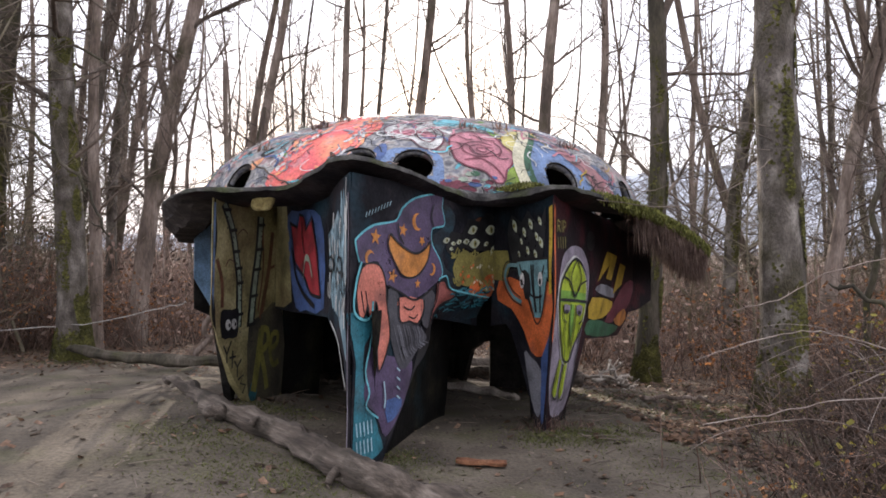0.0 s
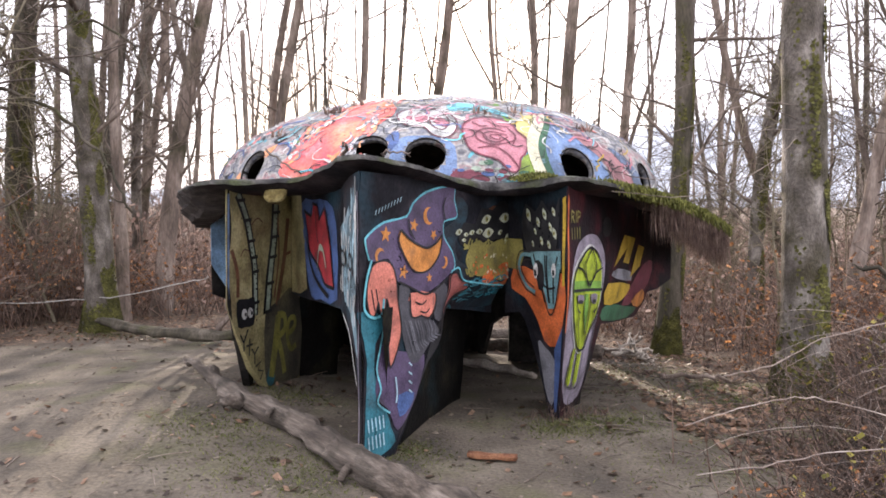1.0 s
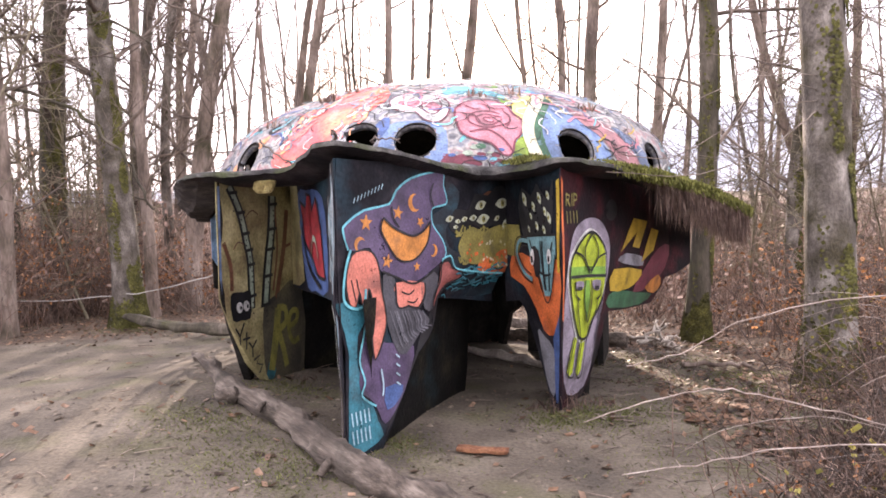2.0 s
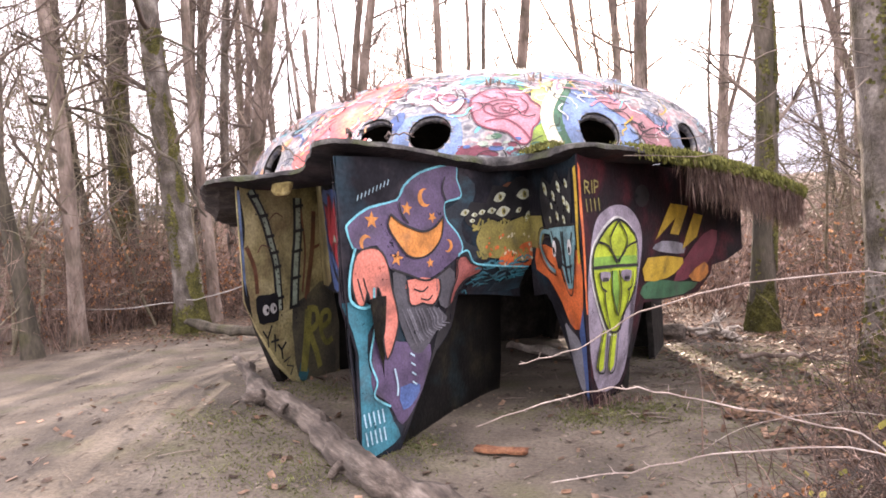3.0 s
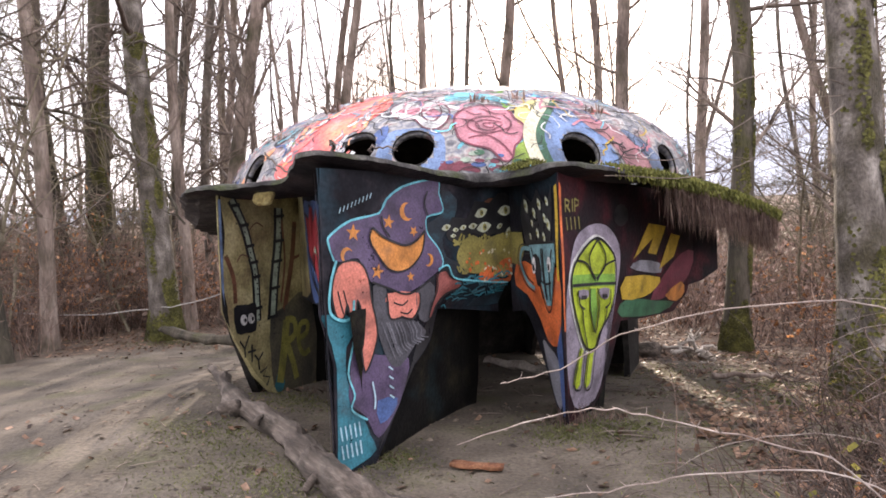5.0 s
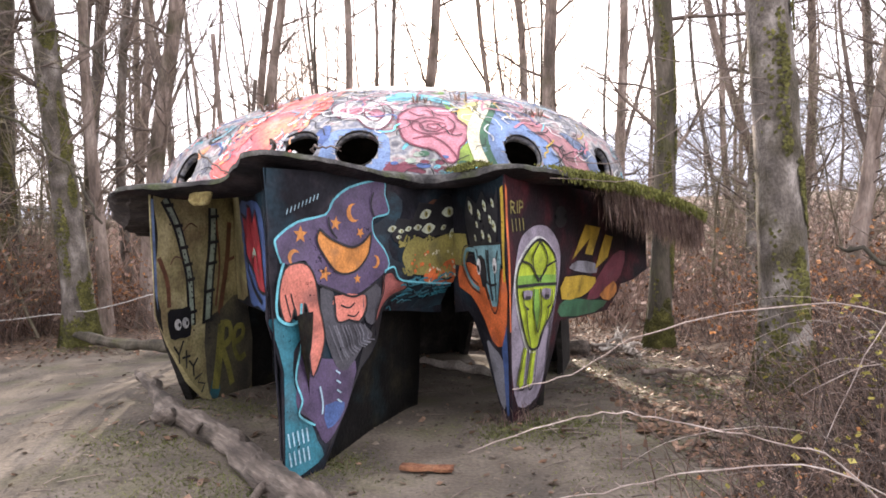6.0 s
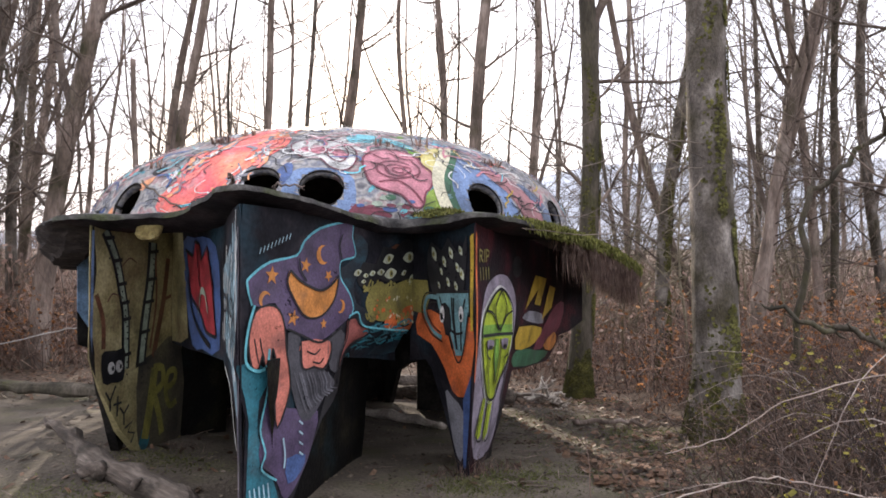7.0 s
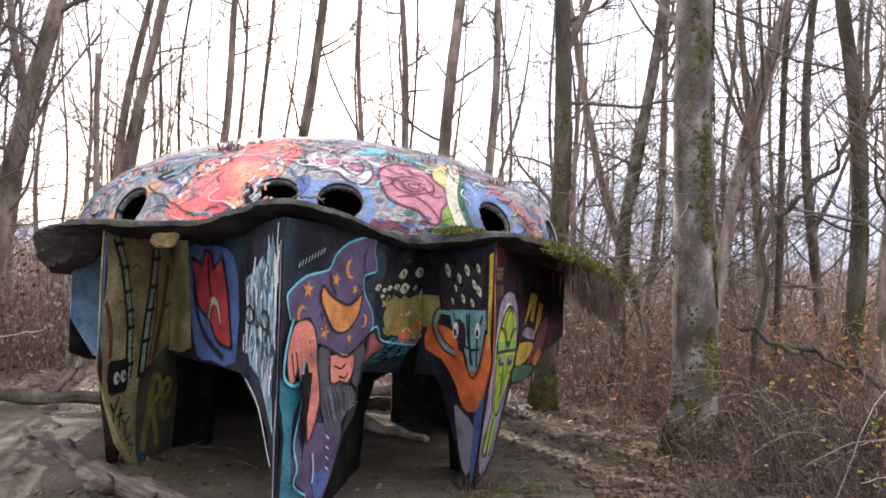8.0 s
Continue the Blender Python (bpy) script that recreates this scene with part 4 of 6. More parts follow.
line(g, WALL_RR, [(0.14, 1.19), (0.55, 1.16), (0.96, 1.12)], 0.024, 6, 1)
for pts in ([(0.62, 1.52), (0.46, 1.40), (0.48, 1.28), (0.56, 1.2)], [(0.62, 1.52), (0.76, 1.38), (0.72, 1.27), (0.57, 1.2)], [(0.24, 1.38), (0.42, 1.33), (0.55, 1.18)], [(0.98, 1.32), (0.74, 1.29), (0.58, 1.18)],
            [(0.46, 1.13), (0.44, 0.95), (0.52, 0.76), (0.60, 0.95), (0.58, 1.12)], [(0.24, 1.14), (0.25, 1.03), (0.34, 0.98)], [(0.84, 1.08), (0.82, 0.97), (0.72, 0.94)],
            [(0.30, 1.0), (0.30, 0.85), (0.36, 0.66)], [(0.76, 0.95), (0.72, 0.85), (0.54, 0.63)],
            [(0.24, 0.68), (0.10, 0.40), (0.15, 0.34), (0.22, 0.37), (0.31, 0.66)], [(0.40, 0.65), (0.29, 0.36), (0.32, 0.30), (0.41, 0.35), (0.52, 0.64)]):
    line(g, WALL_RR, pts, 0.018, 6, 3)
for u, z in ((0.335, 1.085), (0.72, 1.05)):
    line(g, WALL_RR, [(u - 0.05, z - 0.005), (u + 0.05, z - 0.015)], 0.03, 6, 1)
for k in range(12):
    u, z = 0.86 + 0.02 * (k % 4) - 0.05 * (k // 4), 0.95 - 0.2 * (k // 4)
    line(g, WALL_RR, [(u, z), (u - 0.07, z - 0.2)], 0.012, 3, 1)
tagged(part("brush_line", g, P_BLACK, wall_rr), kind="stuff")
g = Geo()
for pts in ([(0.10, 1.86), (0.10, 1.76)], [(0.10, 1.86), (0.17, 1.84), (0.15, 1.81), (0.10, 1.81)], [(0.12, 1.81), (0.18, 1.76)], [(0.22, 1.86), (0.22, 1.76)], [(0.26, 1.86), (0.26, 1.76)], [(0.26, 1.86), (0.33, 1.84), (0.32, 1.81), (0.26, 1.80)]):
    line(g, WALL_RR, pts, 0.016, 2, 1)
for k in range(4):
    line(g, WALL_RR, [(0.11 + 0.07 * k, 1.72), (0.12 + 0.07 * k, 1.62)], 0.016, 2, 1)
tagged(part("scrawl", g, P_KHAKI, wall_rr), kind="stuff")
patch("painted_letter", WALL_RR, [(1.80, 1.60), (2.26, 1.55), (1.95, 1.29), (1.74, 1.32), (1.91, 1.46), (1.38, 1.29)], P_GOLD, wall_rr, 2, 1)
patch("painted_letter", WALL_RR, [(2.42, 1.47), (2.66, 1.43), (2.46, 1.23), (2.02, 1.14), (2.16, 1.27)], P_GOLD, wall_rr, 2, 1)
patch("painted_letter", WALL_RR, [(1.21, 1.15), (2.04, 1.06), (1.95, 0.97), (1.63, 0.92), (1.12, 0.96)], P_GOLD, wall_rr, 2, 2)
patch("painted_patch", WALL_RR, [(1.32, 1.22), (1.54, 1.27), (2.04, 1.20), (2.08, 1.10), (1.64, 1.15)], P_GREY, wall_rr, 1, 2)
patch("painted_patch", WALL_RR, [(1.08, 0.92), (1.41, 0.93), (1.97, 0.84), (2.5, 0.76), (2.09, 0.70), (1.12, 0.80)], P_DGREEN, wall_rr, 1, 2)
patch("painted_patch", WALL_RR, [(1.82, 0.86), (2.12, 1.05), (2.67, 1.24), (3.10, 1.24), (2.95, 1.0), (2.5, 0.85)], P_DRED, wall_rr, 1, 2)
patch("painted_patch", WALL_RR, [(2.23, 0.86), (2.70, 0.95), (2.82, 0.83), (2.56, 0.76)], P_ORANGE, wall_rr, 2, 2)
patch("painted_patch", WALL_RR, oval(1.16, 1.70, 0.16, 0.10), P_BLACK, wall_rr, 1, 1)

# --- mural: bamboo, black creature, letters on the olive leg ---
for pts, w in (([(0.17, 2.0), (0.32, 1.76), (0.41, 1.48), (0.45, 1.28), (0.43, 0.88)], 0.11), ([(0.84, 1.91), (0.81, 1.59), (0.74, 1.29), (0.65, 0.88)], 0.14)):
    g = Geo()
    line(g, WALL_L, pts, w, 1)
    part("bamboo_outline", g, P_BLACK, wall_l)
    g = Geo()
    line(g, WALL_L, pts, w * 0.5, 2)
    part("bamboo", g, P_PALEGREEN, wall_l)
    g = Geo()
    for u, z in catmull(pts, 3)[1::2]:
        line(g, WALL_L, [(u - w * 0.6, z), (u + w * 0.6, z + 0.01)], 0.03, 3, 1)
        for d in (0.05, 0.10, 0.15):
            line(g, WALL_L, [(u, z - d), (u + 0.015, z - d - 0.012)], 0.014, 3, 1)
    tagged(part("bamboo_joint", g, P_BLACK, wall_l), kind="stuff")
g = Geo()
line(g, WALL_L, [(1.09, 1.77), (1.01, 1.39), (0.84, 0.89)], 0.07, 1)
line(g, WALL_L, [(0.06, 1.51), (0.14, 1.31), (0.15, 1.08)], 0.05, 1)
line(g, WALL_L, [(1.0, 1.40), (1.14, 1.43)], 0.03, 1, 1)
line(g, WALL_L, [(0.20, 1.44), (0.27, 1.50), (0.36, 1.48)], 0.012, 1)
line(g, WALL_L, [(0.40, 1.72), (0.50, 1.78), (0.60, 1.74)], 0.012, 1)
line(g, WALL_L, [(0.88, 1.80), (0.90, 1.40), (0.80, 1.0)], 0.03, 1)
tagged(part("faded_bamboo", g, P_RUST, wall_l), kind="stuff")
patch("painted_creature", WALL_L, [(0.11, 1.04), (0.20, 1.06), (0.30, 1.05), (0.41, 1.05), (0.41, 0.93), (0.39, 0.80), (0.25, 0.80), (0.13, 0.82)], P_BLACK, wall_l, 4, 2)
for u in (0.23, 0.33):
    patch("painted_eye", WALL_L, oval(u, 0.92, 0.045, 0.05, 0.4), P_WHITE, wall_l, 5, 1)
    patch("pupil", WALL_L, oval(u + 0.015, 0.915, 0.016, 0.02), P_BLACK, wall_l, 6, 1)
g = Geo()
for pts in ([(0.17, 0.74), (0.23, 0.66), (0.23, 0.58)], [(0.30, 0.77), (0.23, 0.66)], [(0.27, 0.62), (0.38, 0.62)], [(0.33, 0.68), (0.32, 0.52)], [(0.36, 0.58), (0.41, 0.52), (0.41, 0.43)], [(0.48, 0.58), (0.41, 0.52)],
            [(0.42, 0.40), (0.52, 0.43), (0.46, 0.36), (0.55, 0.33), (0.50, 0.26)]):
    line(g, WALL_L, pts, 0.02, 3, 1)
tagged(part("scrawl", g, P_BLACK, wall_l, "black scrawled tag"), kind="stuff")
patch("painted_fade", WALL_L, [(0.62, 0.86), (0.85, 0.95), (1.3, 1.05), (1.32, 0.12), (0.80, 0.10), (0.62, 0.22), (0.60, 0.5)], surface("sooty_spray", [(0.035, 0.032, 0.028), (0.075, 0.068, 0.05), (0.14, 0.125, 0.075)], scale=3, rough=0.7, bump=0.2), wall_l, 1, 2)
g = Geo()
line(g, WALL_L, [(0.70, 0.24), (0.78, 0.50), (0.86, 0.82)], 0.11, 3, 2)
line(g, WALL_L, [(0.84, 0.82), (0.98, 0.80), (0.98, 0.66), (0.82, 0.60)], 0.07, 3, 3)
line(g, WALL_L, [(0.84, 0.60), (0.92, 0.40), (0.97, 0.22)], 0.08, 3, 2)
line(g, WALL_L, [(1.02, 0.60), (1.18, 0.64), (1.20, 0.74), (1.08, 0.74), (1.03, 0.58), (1.10, 0.44), (1.22, 0.46)], 0.06, 3, 3)
part("painted_letters", g, P_OLIVE, wall_l, "olive painted letters Re")
patch("painted_patch", WALL_L, [(0.62, 0.22), (0.72, 0.38), (0.78, 0.22), (0.7, 0.14)], P_TEAL, wall_l, 2, 2)
g = Geo()
line(g, WALL_L, [(0.02, 2.0), (0.005, 1.5), (-0.01, 1.05)], 0.03, 2, 1)
part("painted_edge", g, P_SKY, wall_l)
patch("painted_patch", WALL_LLR, [(0.10, 1.84), (0.35, 1.90), (0.33, 1.4), (0.22, 1.25)], P_VERM, wall_llr, 1, 1)

# --- mural: red and blue letters, white striped leg ---
patch("painted_field", WALL_FL, [(2.10, 1.92), (1.77, 1.95), (1.33, 1.94), (1.10, 1.75), (1.08, 1.10), (1.55, 1.05), (1.85, 1.05), (2.0, 1.4)], P_BLUE, wall_fl, 1, 2)
patch("painted_field", WALL_FL, [(2.48, 2.04), (2.12, 2.02), (2.02, 1.6), (1.98, 1.1), (2.2, 1.03), (2.48, 1.02)], M_OLIVE, wall_fl, 1, 1)
patch("painted_letter", WALL_FL, [(1.98, 1.85), (1.77, 1.80), (1.72, 1.92), (1.60, 1.90), (1.54, 1.77), (1.38, 1.88), (1.26, 1.60), (1.14, 1.19), (1.40, 1.21), (1.57, 1.36), (1.84, 1.49)], P_RED, wall_fl, 2, 1)
g = Geo()
line(g, WALL_FL, [(1.60, 1.34), (1.55, 1.51), (1.45, 1.50), (1.36, 1.35)], 0.06, 3)
part("painted_arc", g, P_PALEGREEN, wall_fl)
g = Geo()
line(g, WALL_FL, [(1.98, 1.85), (1.84, 1.49), (1.57, 1.36), (1.40, 1.21), (1.14, 1.19)], 0.03, 4, 3)
line(g, WALL_FL, [(1.98, 1.85), (1.77, 1.80), (1.72, 1.92), (1.60, 1.90), (1.54, 1.77), (1.38, 1.88), (1.26, 1.60), (1.14, 1.19)], 0.03, 4, 1)
line(g, WALL_FL, [(1.66, 1.86), (1.62, 1.66), (1.56, 1.56)], 0.035, 4, 2)
line(g, WALL_FL, [(1.95, 1.62), (1.80, 1.36), (1.6, 1.2), (1.3, 1.1)], 0.05, 4, 3)
tagged(part("brush_line", g, P_BLACK, wall_fl), kind="stuff")
patch("painted_streak", WALL_FL, [(0.86, 1.55), (0.92, 1.72), (0.66, 1.78), (0.45, 1.90), (0.30, 1.82), (0.22, 2.05), (0.10, 1.82), (0.05, 1.60), (0.06, 1.33), (0.12, 1.05), (0.05, 0.80), (0.22, 0.92), (0.45, 1.08), (0.70, 1.14), (0.86, 1.3)],
      surface("ice_spray", [(0.03, 0.045, 0.055), (0.17, 0.29, 0.35), (0.55, 0.63, 0.66)], scale=9, rough=0.6, bump=0.2, stretch=(1, 1, 0.35)), wall_fl, 2, 2)
g = Geo()
rng = random.Random(4)
for k in range(34):
    u, z = rng.uniform(0.08, 0.95), rng.uniform(1.12, 1.72)
    line(g, WALL_FL, [(u, z), (u + rng.uniform(-0.06, 0.06), z + 0.06), (u + rng.uniform(-0.08, 0.08), z + 0.13)], 0.014, 4)
for u0, z0 in ((0.30, 1.48), (0.72, 1.48)):
    line(g, WALL_FL, oval(u0, z0, 0.10, 0.06), 0.022, 5, 2, True)
line(g, WALL_FL, [(0.50, 1.50), (0.50, 1.3)], 0.02, 5, 1)
tagged(part("brush_line", g, P_BLACK, wall_fl), kind="stuff")
g = Geo()
for k in range(40):
    u, z = rng.uniform(0.05, 0.85), rng.uniform(1.08, 1.9)
    if z > 1.95 - 0.35 * u or z < 0.95 + 0.3 * abs(u - 0.5):
        continue
    line(g, WALL_FL, [(u, z), (u + rng.uniform(-0.04, 0.04), z + 0.06), (u + rng.uniform(-0.06, 0.06), z + rng.uniform(0.1, 0.2))], rng.uniform(0.015, 0.045), 3, 3)
tagged(part("streak", g, P_ICE, wall_fl, "ice-blue brushed streaks"), kind="stuff")
g = Geo()
for k in range(22):
    u, z = rng.uniform(0.05, 0.9), rng.uniform(1.0, 1.8)
    line(g, WALL_FL, [(u, z), (u + 0.02, z + 0.05), (u, z + 0.12)], 0.035, 4, 3)
for k in range(8):
    u, z = rng.uniform(0.0, 0.08), rng.uniform(0.5, 2.0)
    line(g, WALL_FL, [(u * 0.5, z), (u * 0.5 + 0.02, z + 0.08), (u * 0.5, z + 0.2)], 0.02, 5)
line(g, WALL_FL, [(0.80, 1.02), (0.4, 0.88), (0.08, 0.6)], 0.02, 3)
tagged(part("streak", g, P_WHITE, wall_fl, "white brushed streaks"), kind="stuff")
g = Geo()
line(g, WALL_FL, [(0.01, 2.0), (-0.02, 1.5), (-0.02, 1.16), (0.0, 0.8), (0.0, 0.1)], 0.03, 3, 2)
part("painted_edge", g, P_LILAC, wall_fl)

# --- graffiti on the dome ---
D = dome_at
rng = random.Random(19)                   # older tags that show between the pictures
for colour, n, label in ((P_CYAN, 34, "old cyan tags"), (P_CORAL, 26, "old coral tags"), (P_GREEN, 20, "old green tags"), (P_BLUE, 34, "old blue tags"), (P_WHITE, 30, "old white tags"), (P_BLACK, 46, "old black tags")):
    g = Geo()
    for k in range(n):
        a, e = rng.uniform(-175, 5), 2 + 62 * rng.random() ** 1.4
        if any((dome_at(a, e) - dome_at(ha, he)).length < hr + 0.22 for ha, he, hr in HOLES):
            continue
        pts = [(a, e)]
        for m in range(rng.randrange(3, 6)):
            a, e = a + rng.uniform(-3.2, 3.2), min(75, max(0, e + rng.uniform(-3.2, 3.2)))
            pts.append((a, e))
        line(g, dome_at, pts, rng.uniform(0.015, 0.05), 0.5, 4)
    tagged(part("old_tag", g, colour, dome, label), kind="stuff")
M_FLAME = chipped(surface("blended_flame_spray", [(0.50, 0.07, 0.10), (0.76, 0.12, 0.14), (0.80, 0.17, 0.13), (0.80, 0.33, 0.18)], scale=2.4, rough=0.6, bump=0.15, fine=34, second=((0.42, 0.36, 0.36), 7, 0.3), stain=0.6, detail=8))
patch("painted_flame", D, [(-122.0, 14.9), (-118.9, 23.9), (-116.0, 39.0), (-119.1, 55.3), (-115.6, 65.3), (-99.9, 44.9), (-103.6, 29.4), (-107.8, 20.3), (-112.0, 7.2), (-122.2, 6.0)], M_FLAME, dome, 1, 3, 3.0)
rng = random.Random(52)                   # ragged strokes over and round the flame
for colour, n, label in ((P_CORAL, 46, "coral brush strokes"), (P_PEACH, 22, "peach brush strokes"), (P_GREY, 40, "grey brush strokes"), (P_WHITE, 26, "pale brush strokes")):
    g = Geo()
    for k in range(n):
        e = rng.uniform(8, 58)
        a = -112 + (e - 30) * 0.07 + rng.choice((-1, 1)) * rng.uniform(4.0, 9.5)
        line(g, D, [(a, e), (a + rng.uniform(-1.5, 1.5), e + rng.uniform(1.0, 3.0)), (a + rng.uniform(-2.5, 2.5), e + rng.uniform(3.0, 6.0))], rng.uniform(0.012, 0.04), 2.5, 3)
    tagged(part("brush_stroke", g, colour, dome, label), kind="stuff")
ROSE = [(-81.7, 30.4), (-77.7, 36.3), (-72.5, 37.8), (-69.1, 33.4), (-68.6, 28.3), (-67.3, 23.7), (-68.9, 16.5), (-70.4, 13.7), (-71.4, 8.0), (-73.2, 7.4), (-75.3, 12.6), (-78.9, 15.2), (-81.2, 19.3)]
patch("painted_rose", D, ROSE, P_PINK, dome, 1, 3, 3.0)
g = Geo()
line(g, D, ROSE, 0.018, 3, 3, True)
for k, r in enumerate((1.2, 2.6, 4.2)):
    line(g, D, [(-74.5 + r * math.cos(a) * 1.05 + 0.3 * math.sin(3 * a + k), 24.8 + r * math.sin(a) * 1.1 + 0.5 * math.cos(2 * a + k)) for a in np.linspace(0.4 * k, 0.4 * k + 5.6, 10)], 0.014, 3, 3)
for pts in ([(-80.3, 28.2), (-77.6, 27.0), (-76.6, 22.6)], [(-70.8, 30.2), (-69.8, 25.8), (-71.3, 20.4)], [(-79.2, 18.3), (-75.6, 19.3), (-72.8, 14.9), (-71.3, 9.3)], [(-75.2, 34.6), (-72.5, 31.3), (-70.0, 31.2)], [(-79.1, 33.1), (-77.3, 30.8), (-75.6, 31.4)]):
    line(g, D, pts, 0.014, 3, 3)
tagged(part("rose_line", g, P_DRED, dome, "dark red petal lines"), kind="stuff")
SERP = [(-98.6, 39.3), (-94.1, 43.7), (-87.0, 41.4), (-83.0, 34.8), (-83.6, 27.1), (-85.8, 23.7), (-88.6, 25.5), (-90.9, 30.4), (-94.8, 31.2)]
patch("painted_serpent", D, SERP, P_WHITE, dome, 1, 3, 3.0)
for c in ((-91.4, 35.9, 2.2, 3.0), (-87.0, 33.7, 1.6, 4.2), (-94.9, 36.5, 1.6, 1.6)):
    patch("painted_patch", D, oval(*c, 0.4), P_PINK, dome, 2, 1, 3.0)
g = Geo()
line(g, D, SERP, 0.014, 3, 3, True)
line(g, D, [(-95.3, 32.7), (-92.8, 39.3), (-90.1, 39.2), (-89.1, 31.5), (-86.4, 28.2), (-84.7, 32.6), (-85.8, 39.2)], 0.014, 3, 3)
tagged(part("serpent_line", g, P_DRED, dome), kind="stuff")
patch("painted_field", D, [(-57.1, 37.0), (-53.0, 34.4), (-50.7, 24.3), (-49.0, 12.8), (-49.1, 2.4), (-63.8, 3.1), (-65.2, 14.7), (-62.9, 26.0)], P_SKY, dome, 1, 2, 3.0)
patch("painted_field", D, [(-52.6, 32.4), (-46.1, 26.6), (-41.5, 12.8), (-38.4, 1.5), (-45.7, 2.3), (-48.5, 14.3), (-51.9, 22.5)], paint("dusty_pink", (0.36, 0.17, 0.18), 0.55), dome, 2, 2, 3.0)
patch("painted_field", D, [(-43.3, 22.1), (-38.1, 16.9), (-32.8, 1.5), (-38.0, 2.1)], paint("slate_blue", (0.14, 0.19, 0.29), 0.5), dome, 1, 2, 3.0)
ARCH = [(-55.8, 42.6), (-59.8, 36.2), (-64.8, 26.8), (-66.9, 19.4), (-67.1, 11.8), (-65.9, 3.7)]
g = Geo()
line(g, D, ARCH, 0.11, 3, 4)
part("painted_arch", g, P_CREAM, dome)
g = Geo()
line(g, D, [(u + 2.2, v - 0.6) for u, v in ARCH], 0.08, 2, 4)
part("painted_arch", g, P_DGREEN, dome)
patch("painted_patch", D, [(-67.3, 34.4), (-61.6, 40.5), (-58.7, 40.3), (-64.0, 32.0), (-67.2, 24.5), (-68.3, 26.3)], paint("straw", (0.5, 0.44, 0.16), 0.3), dome, 1, 2, 3.0)
patch("painted_patch", D, [(-70.9, 11.1), (-68.2, 16.4), (-67.3, 9.1), (-66.9, 2.5), (-71.1, 2.5)], paint("leaf_green", (0.22, 0.32, 0.05), 0.45), dome, 1, 2, 3.0)
patch("painted_patch", D, [(-84.5, 8.6), (-81.7, 7.4), (-78.9, 6.9), (-77.9, 3.1), (-80.7, 4.3), (-84.7, 2.6)], P_DRED, dome, 1, 2, 3.0)
patch("painted_patch", D, [(-98.8, 23.9), (-96.7, 28.3), (-95.8, 21.7), (-98.4, 13.9)], P_BLUE, dome, 2, 2, 3.0)
patch("painted_patch", D, [(-96.2, 20.6), (-94.4, 25.0), (-85.5, 23.8), (-83.6, 13.9), (-85.4, 4.9), (-95.6, 3.8), (-97.3, 12.8)], P_SKY, dome, 1, 2, 3.0)
patch("painted_patch", D, [(-84.1, 41.4), (-73.9, 43.3), (-67.0, 37.6), (-70.7, 47.6), (-82.7, 51.5)], P_CYAN, dome, 1, 2, 3.0)
patch("painted_patch", D, [(-129.3, 14.7), (-136.8, 3.6), (-139.4, 5.7), (-133.7, 16.6), (-128.2, 23.3)], P_PEACH, dome, 1, 2, 3.0)
rng = random.Random(73)                   # bubbles and blots along the foot of the dome
for k in range(46):
    az, el = rng.uniform(-96, -58), rng.uniform(2.0, 14.0)
    if any((D(az, el) - D(a, e)).length < r + 0.13 for a, e, r in HOLES):
        continue
    colour = (P_CUP, P_DRED, P_BLUE, P_CYAN, P_DGREEN, P_PALEGREEN, P_DRED)[k % 7]
    rx = rng.uniform(0.6, 1.6)
    patch("painted_blot", D, oval(az, el, rx, rx * rng.uniform(0.5, 1.1), rng.uniform(0, 3)), colour, dome, 2, 1, 3.0)
rng = random.Random(11)
for name, mat, n, w in (("dark_scribble", P_BLACK, 430, 0.008), ("white_scribble", P_WHITE, 230, 0.009), ("pink_scribble", P_PINK, 60, 0.016), ("blue_scribble", P_BLUE, 50, 0.016), ("teal_scribble", P_CYAN, 36, 0.014), ("yellow_scribble", P_GOLD, 26, 0.013)):
    g = Geo()
    for k in range(n):
        az, el = rng.uniform(-160, 0), rng.uniform(1, 60)
        if (-82 < az < -65 and 8 < el < 38 or -121 < az < -105 and 8 < el < 55) and rng.random() < 0.85:
            continue
        if any((D(az, el) - D(a, e)).length < r + 0.16 for a, e, r in HOLES):
            continue
        h, pts = rng.uniform(0, 6.28), [(az, el)]
        for s in range(rng.randint(3, 7)):
            h += rng.uniform(-1.1, 1.1)
            az, el = az + 1.5 * math.cos(h) / max(0.4, math.cos(radians(el))), min(75, max(0, el + 1.9 * math.sin(h)))
            pts.append((az, el))
        if any((D(a2, e2) - D(a, e)).length < r + 0.02 for a, e, r in HOLES for a2, e2 in pts):
            continue
        line(g, D, pts, w * rng.uniform(0.7, 1.5), 4, 3)
    tagged(part("scribble", g, mat, dome), kind="stuff")

# --- moss and hanging growth on the brim ---
edge_pts = catmull(BRIM, 24, True)


